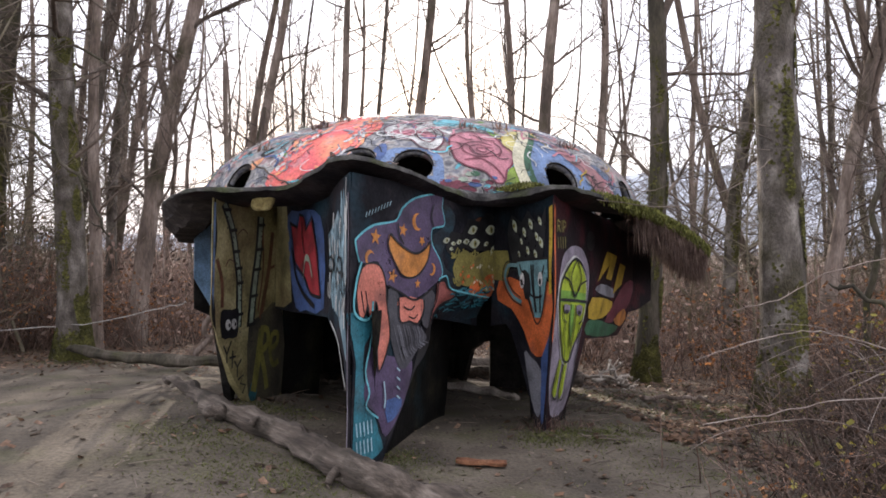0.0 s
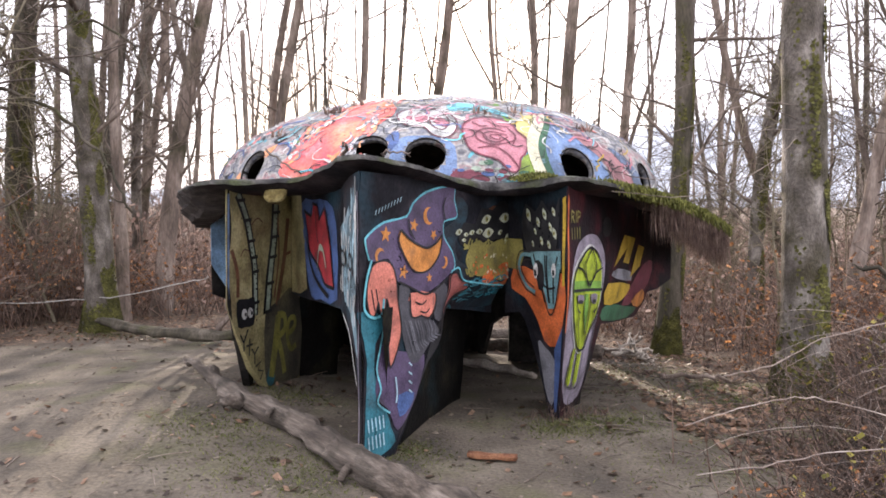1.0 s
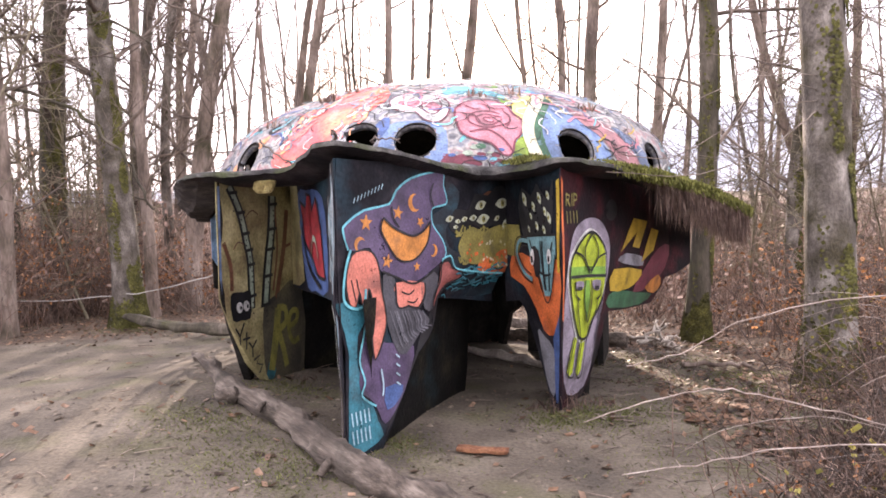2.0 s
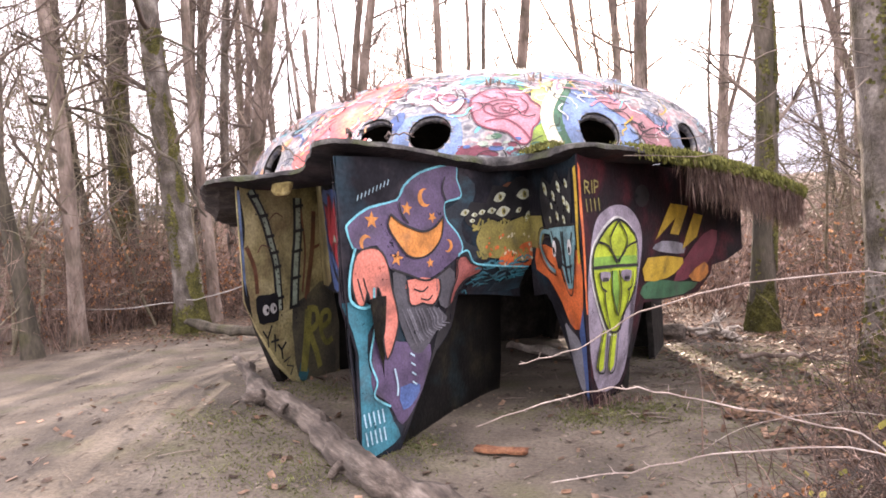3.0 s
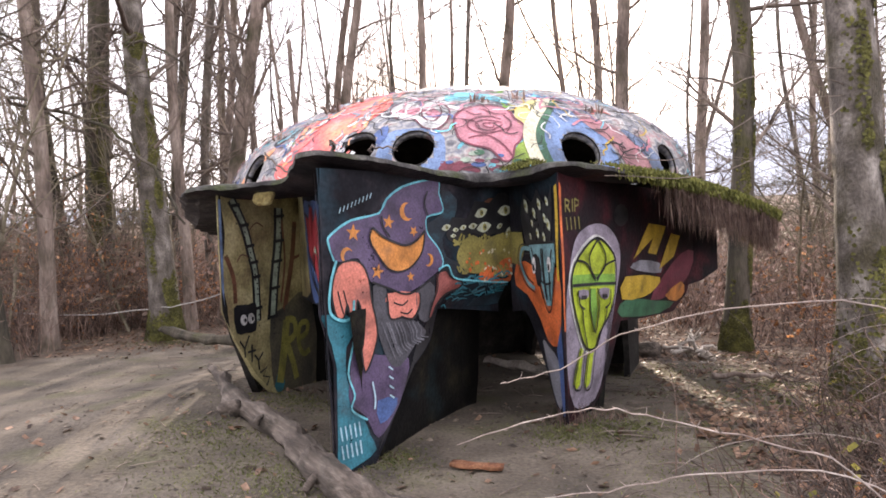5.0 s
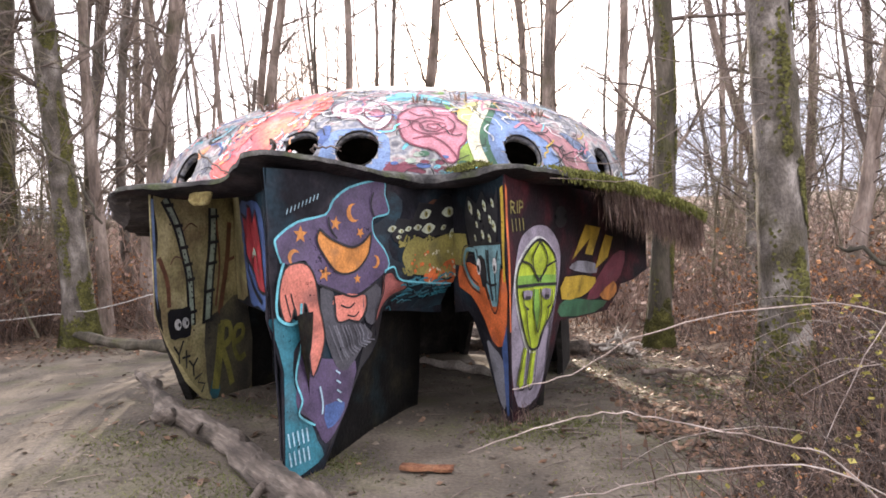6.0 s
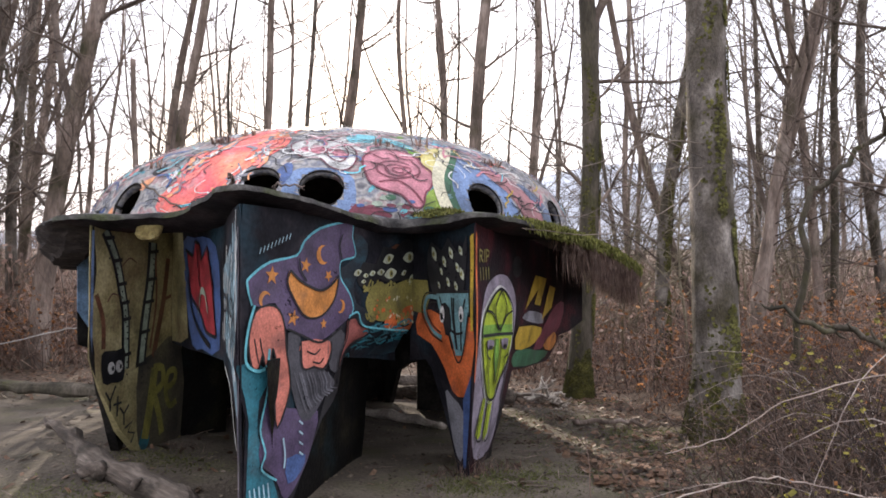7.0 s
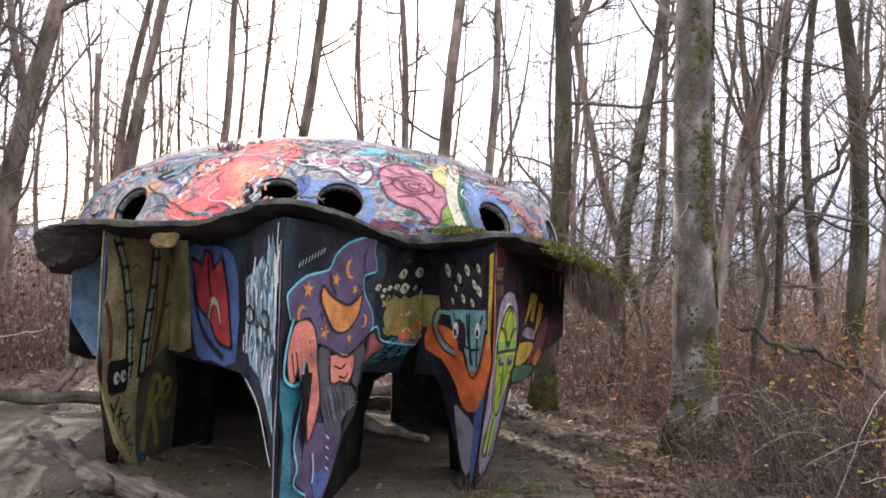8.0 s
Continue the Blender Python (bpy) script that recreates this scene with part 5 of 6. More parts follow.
def brim_moss():
    g, h = Geo(), Geo()
    rng = random.Random(5)
    for i, p in enumerate(edge_pts):
        k = i / 24
        p = Vector(p)
        inner = (Vector((CX, CY, p.z)) - p).normalized()
        dens = 60 * step(11.6, 13.2, k) * (1 - step(15.6, 16.5, k)) + (36 if 9.7 < k < 10.5 else 0)
        for _ in range(int(dens)):
            q = p + inner * rng.uniform(-0.01, 0.28) + Vector((rng.uniform(-.05, .05), rng.uniform(-.05, .05), 0.0))
            t = (p - q).length / 0.4
            q.z = p.z + 0.02 + 0.06 * t
            g.blade(q, Vector((rng.uniform(-1, 1), rng.uniform(-1, 1), 0)).normalized() * 0.009, Vector((0, 0, rng.uniform(0.012, 0.032))), Vector((rng.uniform(-.02, .02), rng.uniform(-.02, .02), 0)))
        for _ in range(int(150 * step(11.8, 13.2, k) * (1 - step(15.8, 16.4, k)))):
            d = 0.09 * rng.random() ** 1.5
            q = p - inner * rng.uniform(0.0, 0.05) + Vector((rng.uniform(-.05, .05), rng.uniform(-.05, .05), 0.03 - d))
            g.blade(q, Vector((rng.uniform(-1, 1), rng.uniform(-1, 1), 0)).normalized() * 0.010, Vector((0, 0, -rng.uniform(0.015, 0.05))), -inner * 0.01)
        dens = 190 * step(12.6, 13.9, k) * (1 - step(15.4, 16.2, k))
        for _ in range(int(dens)):
            q = p + inner * rng.uniform(-0.03, 0.10) + Vector((rng.uniform(-.04, .04), rng.uniform(-.04, .04), rng.uniform(-0.03, 0.03)))
            ln = rng.uniform(0.04, 0.15) + 0.36 * rng.random() ** 3
            h.blade(q, Vector((rng.uniform(-1, 1), rng.uniform(-1, 1), 0)).normalized() * 0.0032, Vector((0, 0, -ln)), Vector((rng.uniform(-.06, .06), rng.uniform(-.06, .06), 0)))
    part("moss", g, M_MOSS, brim, "bright green moss")
    part("hanging_moss", h, M_HAIR, brim, "brown dead moss hanging down")



def drooping_lip():
    """Dark rotten layers hanging under the brim beside the olive leg, thinning out towards the foam."""
    idx = list(range(-20, 41))
    g = Geo()
    for k, i in enumerate(idx):
        p, q = Vector(edge_pts[i]), Vector(edge_pts[i + 1])
        t = (q - p).normalized()
        inn = Vector((-t.y, t.x, 0)).normalized()
        if inn.dot(Vector((CX - p.x, CY - p.y, 0))) < 0:
            inn = -inn
        d = (0.25 + 0.05 * noise.noise(Vector((k * 0.35, 2, 0))) + 0.03 * noise.noise(Vector((k * 1.7, 5, 0)))) * step(41, 26, i) * step(-21, -12, i) + 0.02
        for depth, back, n in ((0.02, -0.005, 0), (0.25 * d, 0.03, 1), (0.28 * d, 0.005, 2), (0.55 * d, 0.06, 3), (0.60 * d, 0.025, 4), (0.85 * d, 0.10, 5), (d, 0.12, 6), (1.05 * d, 0.30, 7), (0.05, 0.50, 8)):
            g.v.append(p + inn * (back + 0.02 * noise.noise(Vector((k * 0.9, n * 3.1, 1)))) - Vector((0, 0, depth)))
    for k in range(len(idx) - 1):
        for n in range(8):
            a = k * 9 + n
            g.f.append((a, a + 1, a + 10, a + 9))
    part("lip", g, M_LIP, brim, "dark rotten layered lip", smooth=False)


drooping_lip()
brim_moss()


# ---- foam lump, sticks and plants on the shelter ----
def lump(name, centre, size, material, seed, label, category, bits=5):
    t = thing(name, label, category)
    rng = random.Random(seed)
    bm = bmesh.new()
    for k in range(bits):
        m = Matrix.Translation(Vector(centre) + Vector((rng.uniform(-1, 1) * size[0] * 0.5, rng.uniform(-1, 1) * size[1] * 0.5, rng.uniform(-1, 1) * size[2] * 0.3))) @ Matrix.Diagonal((size[0] * 0.6, size[1] * 0.6, size[2] * 0.7, 1))
        bmesh.ops.create_icosphere(bm, subdivisions=3, radius=1.0, matrix=m)
    for v in bm.verts:
        v.co += Vector((noise.noise(v.co * 14), noise.noise(v.co * 14 + Vector((9, 0, 0))), noise.noise(v.co * 14 + Vector((0, 9, 0))))) * 0.018
    part("lump", bm, material, t)
    return t


lump("foam_lump", (-1.55, 5.93, 2.0), (0.10, 0.07, 0.085), M_FOAM, 3, "yellowed lump of foam hanging under the brim", "foam")


def stick(name, pts, r, material, label, category="stick", sides=6, seed=1, twigs=0, group=""):
    t = thing(name, label, category, group)
    rng = random.Random(seed)
    c = [Vector(p) + Vector((rng.uniform(-1, 1), rng.uniform(-1, 1), rng.uniform(-1, 1))) * r * 1.6 for p in catmull(pts, 5)]
    n = len(c)
    g = Geo()
    g.tube(c, [r * (1 - 0.45 * i / n) for i in range(n)], sides, True, 0.15, rng)
    part("stem", g, material, t)
    if twigs:
        g = Geo()
        for k in range(twigs):
            i = rng.randrange(2, n - 1)
            d = (c[i] - c[i - 1]).normalized()
            o = (d * 0.6 + Vector((rng.uniform(-1, 1), rng.uniform(-1, 1), rng.uniform(-0.6, 1)))).normalized()
            ln = rng.uniform(0.008, 0.022) if r < 0.02 else rng.uniform(0.05, 0.3)
            g.tube([c[i], c[i] + o * ln * 0.5, c[i] + o * ln + Vector((0, 0, ln * 0.2))], [r * 0.5, r * 0.38, r * 0.15], 4)
        tagged(part("thorn", g, material, t), kind="stuff")
    return t


stick("stick", [D(-129.4, 19.0, 0.03), D(-123.8, 13.8, 0.05), D(-115.8, 7.2, 0.03)], 0.011, M_TWIG, "thin dry stick lying across the dome")
stick("metal_handle", [D(-98.1, 13.9, 0.02), D(-97.7, 14.5, 0.07), D(-93.6, 14.5, 0.07), D(-93.1, 13.9, 0.02)], 0.011, M_IRON, "small bent iron handle between two portholes", "handle")
stick("peg", [D(-106.4, 12.8, 0.0), D(-106.2, 16.1, 0.09), D(-106.1, 18.3, 0.12)], 0.022, M_IRON, "short stub standing by a porthole", "peg")
rng = random.Random(21)
for az, el, n in ((-121, 43, 30), (-116, 49, 16), (-75, 40, 14), (-64, 42, 12), (-46, 32, 20), (-132, 28, 14)):
    t = thing("plant_tuft", "small dead plant tuft rooted on the dome", "plant", "plants on the dome")
    g = Geo()
    c = D(az, el, 0.0)
    for k in range(n):
        p = c + Vector((rng.uniform(-.09, .09), rng.uniform(-.09, .09), 0))
        g.blade(p, Vector((rng.uniform(-1, 1), rng.uniform(-1, 1), 0)).normalized() * 0.012, Vector((0, 0, rng.uniform(0.03, 0.11))), Vector((rng.uniform(-.05, .05), rng.uniform(-.05, .05), 0)))
    tagged(part("blade", g, M_HAIR, t), kind="stuff")


for cx, cy, n, hi in ((1.0, 6.22, 130, 0.2), (0.82, 6.1, 60, 0.12), (1.25, 6.35, 70, 0.12), (-0.35, 5.15, 40, 0.07), (-1.55, 6.75, 50, 0.1), (2.5, 9.4, 80, 0.12), (1.7, 7.6, 90, 0.12)):
    t = thing("weed_tuft", "dry brown weeds at the foot of the shelter", "weeds", "dry weeds", at=(cx, cy, ground_z(cx, cy)))
    g = Geo()
    for k in range(n):
        p = Vector((rng.gauss(0, 0.1), rng.gauss(0, 0.08), -0.01))
        g.blade(p, Vector((rng.uniform(-1, 1), rng.uniform(-1, 1), 0)).normalized() * 0.003, Vector((0, 0, rng.uniform(0.03, hi))), Vector((rng.uniform(-.1, .1), rng.uniform(-.1, .1), rng.uniform(-0.02, 0.0))))
    tagged(part("blade", g, M_HAIR, t), kind="stuff")


# ---- log, board and other wood on the ground ----
def log(name, pts, radii, material, label, seed, stubs=(), group=""):
    t = thing(name, label, "log", group)
    rng = random.Random(seed)
    c = catmull([(*p, r) for p, r in zip(pts, radii)], 8)
    g = Geo()
    sides = 26
    g.tube([Vector(q[:3]) for q in c], [q[3] for q in c], sides, True, 0.0)
    for i in range(len(c) * sides):        # weathered grooves along the grain
        ring, k = divmod(i, sides)
        axis_p, w = Vector(c[ring][:3]), c[ring][3]
        a = 2 * math.pi * k / sides
        f = 0.22 * noise.noise(Vector((math.cos(a) * 2.6, math.sin(a) * 2.6, ring * 0.07 + seed))) + 0.16 * noise.noise(Vector((math.cos(a) * 7, math.sin(a) * 7, ring * 0.16 + seed)))
        g.v[i] = axis_p + (Vector(g.v[i]) - axis_p) * (1 + f)
    g.v = [v + Vector((noise.noise(v * 5), noise.noise(v * 5 + Vector((7, 0, 0))), noise.noise(v * 5 + Vector((0, 7, 0))))) * 0.055 + Vector((noise.noise(v * 13), 0, noise.noise(v * 15))) * 0.022 for v in map(Vector, g.v)]
    part("trunk", g, material, t)
    for p, d, ln, r in stubs:
        g = Geo()
        p, d = Vector(p), Vector(d).normalized()
        q = [p + d * ln * k / 4 + Vector((0, 0, 0.02 * math.sin(k))) for k in range(5)]
        g.tube(q, [r * (1 - 0.12 * k) for k in range(5)], 8, True, 0.22, rng)
        part("branch_stub", g, material, t)
    return t


log("fallen_log", [(-3.0, 7.45, 0.24), (-2.4, 6.6, 0.26), (-1.85, 5.88, 0.22), (-1.15, 5.28, 0.15), (-0.66, 4.63, 0.12), (-0.36, 4.38, 0.09), (-0.05, 4.22, 0.05), (0.32, 4.08, 0.0)], [0.03, 0.05, 0.085, 0.085, 0.095, 0.105, 0.085, 0.04], M_LOG,
    "weathered grey log lying in front of the shelter", 2, [((-1.85, 5.80, 0.22), (-0.55, -0.5, 0.1), 0.16, 0.075), ((-0.70, 4.60, 0.10), (-0.3, -0.6, -0.2), 0.12, 0.04), ((-1.5, 5.4, 0.2), (0.4, 0.5, 0.6), 0.10, 0.03)])
log("fallen_log", [(-6.2, 11.6, -0.03), (-4.6, 10.4, -0.02), (-3.0, 10.1, -0.04), (-2.2, 10.0, -0.08)], [0.06, 0.075, 0.08, 0.08], M_MOSSBARK, "dark fallen trunk lying behind the clearing", 5, group="logs behind the shelter")
log("fallen_log", [(0.2, 11.5, -0.38), (1.2, 11.2, -0.38), (2.2, 10.9, -0.42)], [0.12, 0.13, 0.12], M_LOG, "dark fallen trunk lying behind the shelter", 6, group="logs behind the shelter")
log("fallen_log", [(-0.4, 12.4, -0.42), (1.0, 12.3, -0.42), (1.8, 12.1, -0.5)], [0.13, 0.14, 0.13], M_LOG, "mossy fallen trunk lying behind the shelter", 7, group="logs behind the shelter")
log("fallen_log", [(-0.2, 9.6, -0.2), (0.5, 9.0, -0.18), (0.9, 8.6, -0.2)], [0.05, 0.06, 0.05], M_PALEWOOD, "pale rotten log under the shelter", 8)
for k, (a, b) in enumerate((((2.35, 11.0, -0.40), (3.0, 10.7, -0.5)), ((2.4, 10.8, -0.42), (2.75, 11.3, -0.12)), ((2.6, 10.9, -0.46), (3.05, 11.2, -0.38)), ((2.3, 11.2, -0.36), (2.9, 10.5, -0.5)))):
    stick("stick", [a, tuple((u + v) / 2 + 0.05 for u, v in zip(a, b)), b], 0.03, M_PALEWOOD, "bleached broken branch on the ground", group="bleached branches", seed=k, twigs=4)


def board():
    t = thing("board", "short orange-brown plank lying on the earth", "plank")
    bm = bmesh.new()
    bmesh.ops.create_cube(bm, size=1.0, matrix=pose(0.29, 5.07, 0.03, 1, 2, -3) @ Matrix.Diagonal((0.37, 0.075, 0.028, 1)))
    bmesh.ops.subdivide_edges(bm, edges=bm.edges[:], cuts=4, use_grid_fill=True)
    for v in bm.verts:
        v.co += Vector((noise.noise(v.co * 23), noise.noise(v.co * 23 + Vector((5, 0, 0))), noise.noise(v.co * 23 + Vector((0, 5, 0))))) * 0.012
    part("plank", bm, M_BOARD, t)


board()

# ---- briars close to the camera ----
for k, (pts, r) in enumerate(((((0.83, 1.85, 1.42), (0.96, 1.85, 1.45), (1.10, 1.85, 1.525), (1.32, 1.87, 1.575), (1.66, 1.95, 1.565), (2.1, 2.1, 1.35), (2.5, 2.3, 0.9), (2.7, 2.4, 0.0)), 0.0034),
                              (((0.72, 1.85, 1.275), (0.91, 1.85, 1.335), (1.06, 1.85, 1.36), (1.22, 1.86, 1.327), (1.45, 1.9, 1.26), (1.64, 1.95, 1.16), (2.0, 2.05, 0.7), (2.2, 2.1, 0.0)), 0.0036),
                              (((0.86, 2.15, 1.02), (1.07, 2.15, 1.05), (1.20, 2.15, 1.08), (1.43, 2.17, 1.10), (1.75, 2.2, 1.06), (2.2, 2.3, 0.7), (2.4, 2.4, 0.0)), 0.0042),
                              (((1.5, 4.3, 0.30), (1.8, 4.2, 0.5), (2.3, 4.1, 0.58), (2.8, 4.0, 0.4), (3.0, 4.0, 0.0)), 0.004),
                              (((2.3, 3.9, 0.2), (2.5, 3.9, 0.7), (2.8, 4.0, 1.15), (3.2, 4.1, 1.4)), 0.0045))):
    stick("briar", [tuple(p) for p in pts[::-1]], r * 0.68, M_BRIAR, "thorny pale briar stem arching over the path", "briar", 6, k, 26, "briars beside the path")
rng = random.Random(88)
for k in range(30):
    x, y = rng.uniform(2.3, 5.2), rng.uniform(3.2, 7.0)
    if x < 0.55 * y + 0.55:
        x += 1.3
    a, ln, hi = rng.uniform(1.9, 4.6), rng.uniform(0.7, 1.7), rng.uniform(0.35, 0.95)
    z = ground_z(x, y)
    tip = (x + ln * math.cos(a), y + 0.6 * ln * math.sin(a))
    pts = [(x, y, z - 0.02), (x + 0.25 * ln * math.cos(a), y + 0.15 * ln * math.sin(a), z + hi * 0.8), (x + 0.6 * ln * math.cos(a), y + 0.36 * ln * math.sin(a), z + hi), (*tip, z + hi * rng.uniform(0.5, 0.9))]
    stick("briar", pts, rng.uniform(0.0028, 0.005), M_BRIAR, "thorny pale briar stem arching out of the brambles", "briar", 5, 300 + k, 12, "briars beside the path")
# twigs that reach in over the moss of the brim
for k, pts in enumerate((((3.5, 7.4, 2.95), (2.7, 6.7, 2.85), (2.1, 6.15, 2.62), (1.65, 5.85, 2.48), (1.3, 5.75, 2.5)), ((3.5, 7.4, 2.7), (2.8, 6.7, 2.6), (2.2, 6.2, 2.3), (1.75, 5.95, 2.12), (1.4, 5.8, 2.16)), ((3.5, 7.4, 2.8), (2.75, 6.75, 2.9), (2.2, 6.3, 3.0), (1.7, 6.0, 2.82)),
                         ((3.5, 7.4, 2.6), (2.9, 6.6, 2.3), (2.4, 6.1, 2.1), (1.9, 5.8, 1.98), (1.25, 5.6, 2.02)))):
    stick("bare_twig", pts, 0.0055, M_TWIG, "thin bare twig reaching over the brim", "twig", 5, 30 + k, 26, "twigs over the brim")


# ---- trees ----
def bent(rng, p, d, ln, n, wander, lift):
    out = [Vector(p)]
    d = Vector(d).normalized()
    for i in range(n):
        d = (d + Vector((rng.uniform(-1, 1), rng.uniform(-1, 1), rng.uniform(-1, 1))) * wander + Vector((0, 0, lift))).normalized()
        out.append(out[-1] + d * ln / n)
    return out


def branch_set(rng, g, p, d, ln, r, depth):
    n = 7 if depth == 0 else (5 if depth == 1 else 3)
    pts = bent(rng, p, d, ln, n, 0.22, 0.05)
    g.tube(pts, [max(0.0035, r * (1 - 0.8 * i / n)) for i in range(n + 1)], 5 if depth == 0 else 3, False)
    if depth < 2:
        for k in range(8 if depth == 0 else 4):
            i = rng.randrange(1, n + 1)
            dd = (pts[i] - pts[i - 1]).normalized() + Vector((rng.uniform(-1, 1), rng.uniform(-1, 1), rng.uniform(-0.6, 0.9))) * 0.9
            branch_set(rng, g, pts[i], dd, ln * rng.uniform(0.25, 0.5), max(0.003, r * 0.4), depth + 1)


def trunk_points(rng, h, lean, n=14):
    pts, a, b = [], rng.uniform(0, 6), rng.uniform(0, 6)
    for i in range(n + 1):
        t = (i / n) ** 1.5
        z = h * t
        pts.append(Vector((lean[0] * z + 0.13 * math.sin(z * 0.6 + a) + 0.02 * z * math.sin(z * 0.25 + b), lean[1] * z + 0.10 * math.cos(z * 0.55 + b), z)))
    return [p - pts[0] for p in pts]


def tree(x, y, r, lean=(0, 0), h=17, bark=M_BARK, seed=0, limbs=18, low=2.5, broken=0.0, label="tall bare alder with grey-brown bark", moss=False):
    rng = random.Random(seed)
    t = thing("tree", label, "tree", "bare trees of the wood", at=(x, y, ground_z(x, y) - 0.08))
    if broken:
        h = broken
    pts = trunk_points(rng, h, lean)
    n = len(pts)
    g = Geo()
    rad = [r * (1 - (0.75 if not broken else 0.3) * (p.z / h)) + r * 0.55 * math.exp(-p.z / 0.35) for p in pts]
    fine_pts, fine_rad = [], []
    for q in catmull([(*p, w) for p, w in zip(pts, rad)], 4):
        fine_pts.append(Vector(q[:3]))
        fine_rad.append(q[3])
    g.tube(fine_pts, fine_rad, 14)
    g.v = [v + Vector((v.x - 0, v.y - 0, 0)).normalized() * (0.10 * r * noise.noise(Vector((v.x * 5 + x, v.y * 5 + y, v.z * 1.2))) + 0.04 * r * noise.noise(Vector((v.x * 16 + x, v.y * 16, v.z * 5)))) for v in g.v]
    part("trunk", g, bark, t)
    if limbs:
        g = Geo()
        for k in range(limbs):
            z = low + (h * 0.95 - low) * ((k + rng.random()) / limbs) ** 1.4
            i = min(n - 2, next((j for j in range(n - 1) if pts[j + 1].z >= z), n - 2))
            f = (z - pts[i].z) / max(0.01, pts[i + 1].z - pts[i].z)
            p = pts[i].lerp(pts[i + 1], min(1, f))
            a = rng.uniform(0, 6.28)
            up = rng.uniform(0.1, 0.9)
            branch_set(rng, g, p, (math.cos(a), math.sin(a), up), rng.uniform(1.0, 3.2), r * rng.uniform(0.10, 0.26), 0)
        for k in range(rng.choice((0, 1, 1, 2))):          # a fork that climbs beside the trunk
            j = rng.randrange(5, n - 4)
            a = rng.uniform(0, 6.28)
            q = bent(rng, pts[j], (math.cos(a) * 0.5, math.sin(a) * 0.5, 1.0), h * rng.uniform(0.25, 0.45), 8, 0.1, 0.12)
            g.tube(q, [r * 0.42 * (1 - 0.1 * i) for i in range(9)], 7, False)
            for i in range(2, 9):
                branch_set(rng, g, q[i], (rng.uniform(-1, 1), rng.uniform(-1, 1), 0.6), rng.uniform(0.6, 1.6), r * 0.12, 1)
        tagged(part("branch", g, M_TWIG, t), kind="stuff")
    if moss:
        g = Geo()
        for k in range(13000):
            z = rng.uniform(0.0, 5.5) if rng.random() < 0.62 else 0.75 * rng.random() ** 1.4
            i = min(n - 2, next((j for j in range(n - 1) if pts[j + 1].z >= z), n - 2))
            p = pts[i].lerp(pts[i + 1], (z - pts[i].z) / max(0.01, pts[i + 1].z - pts[i].z))
            a = rng.gauss(-0.7, 0.5) if rng.random() < (0.8 if z > 0.7 else 0.2) else rng.uniform(0, 6.28)
            if noise.noise(Vector((math.cos(a) * 1.5, math.sin(a) * 1.5, z * 1.6 + seed))) < 0.10 and z > 0.25 + 0.35 * rng.random():
                continue
            rr = r * (1 - 0.75 * z / h) + r * 0.55 * math.exp(-z / 0.35)
            d = Vector((math.cos(a), math.sin(a), 0))
            side = d.cross(Vector((0, 0, 1)))
            tilt = rng.uniform(0, 3.14)
            w, hgt = rng.uniform(0.008, 0.018), rng.uniform(0.009, 0.022)
            e1 = side * math.cos(tilt) + Vector((0, 0, math.sin(tilt)))
            e2 = Vector((0, 0, math.cos(tilt))) - side * math.sin(tilt)
            g.quad(p + d * (rr * 1.03 + 0.004), e1 * w + d * rng.uniform(-0.006, 0.008), e2 * hgt + d * rng.uniform(-0.006, 0.010))
        tagged(part("moss", g, M_TREEMOSS, t, "dull green moss"), kind="stuff")
    return t


PALE = "pale grey alder with dark patches and moss"
MOSSY = "dark mossy trunk of a bare tree"
tree(3.68, 7.50, 0.245, (0.004, 0.0), 17, M_PALEBARK, 1, 14, 4.5, label=PALE, moss=True)
tree(3.44, 11.85, 0.185, (-0.01, 0), 17, M_MOSSBARK, 2, 16, 3.0, label=MOSSY, moss=True)
tree(-6.20, 11.8, 0.25, (0.0, 0), 18, M_PALEBARK, 3, 16, 3.0, label=PALE, moss=True)
tree(1.90, 14.1, 0.15, (0.053, 0), 18, M_BARK, 4, 22, 3.4)
tree(-1.6, 21.0, 0.20, (0.11, 0), 18, M_BARK, 5, 26, 3.0)
tree(-3.09, 17.9, 0.12, (0.054, 0), 17, M_BARK, 6, 24, 3.0)
tree(-5.17, 18.4, 0.16, (0.124, 0), 17, M_BARK, 7, 26, 2.8)
tree(-5.35, 18.8, 0.13, (0.094, 0), 16, M_BARK, 8, 20, 3.0)
tree(4.50, 20.5, 0.17, (0.036, 0), 18, M_BARK, 9, 28, 2.5)
tree(1.88, 17.96, 0.12, (-0.024, 0), 17, M_BARK, 10, 24, 3.0)
tree(-9.30, 14.5, 0.30, (0.048, 0), 18, M_MOSSBARK, 11, 18, 3.0, label=MOSSY, moss=True)
tree(-6.08, 13.9, 0.19, (0.168, 0), 17, M_BARK, 12, 24, 2.5)
tree(-6.43, 13.0, 0.12, (0.042, 0), 17, M_BARK, 13, 24, 2.2)
tree(-4.15, 13.0, 0.06, (0.055, 0), 10, M_BARK, 14, 0, broken=5.5, label="thin dead snag with broken top")
tree(-4.22, 13.1, 0.05, (0.148, 0), 10, M_BARK, 15, 0, broken=4.6, label="thin leaning dead snag with broken top")
tree(7.44, 15.2, 0.12, (-0.269, 0), 14, M_BARK, 16, 26, 2.0, label="slender leaning bare tree with grey-brown bark")
tree(5.82, 14.0, 0.155, (0.053, 0), 17, M_PALEBARK, 17, 30, 2.0, label=PALE, moss=True)
tree(6.29, 12.0, 0.14, (0.262, 0), 14, M_BARK, 18, 26, 2.4, label="dark bare tree leaning far over, forked")
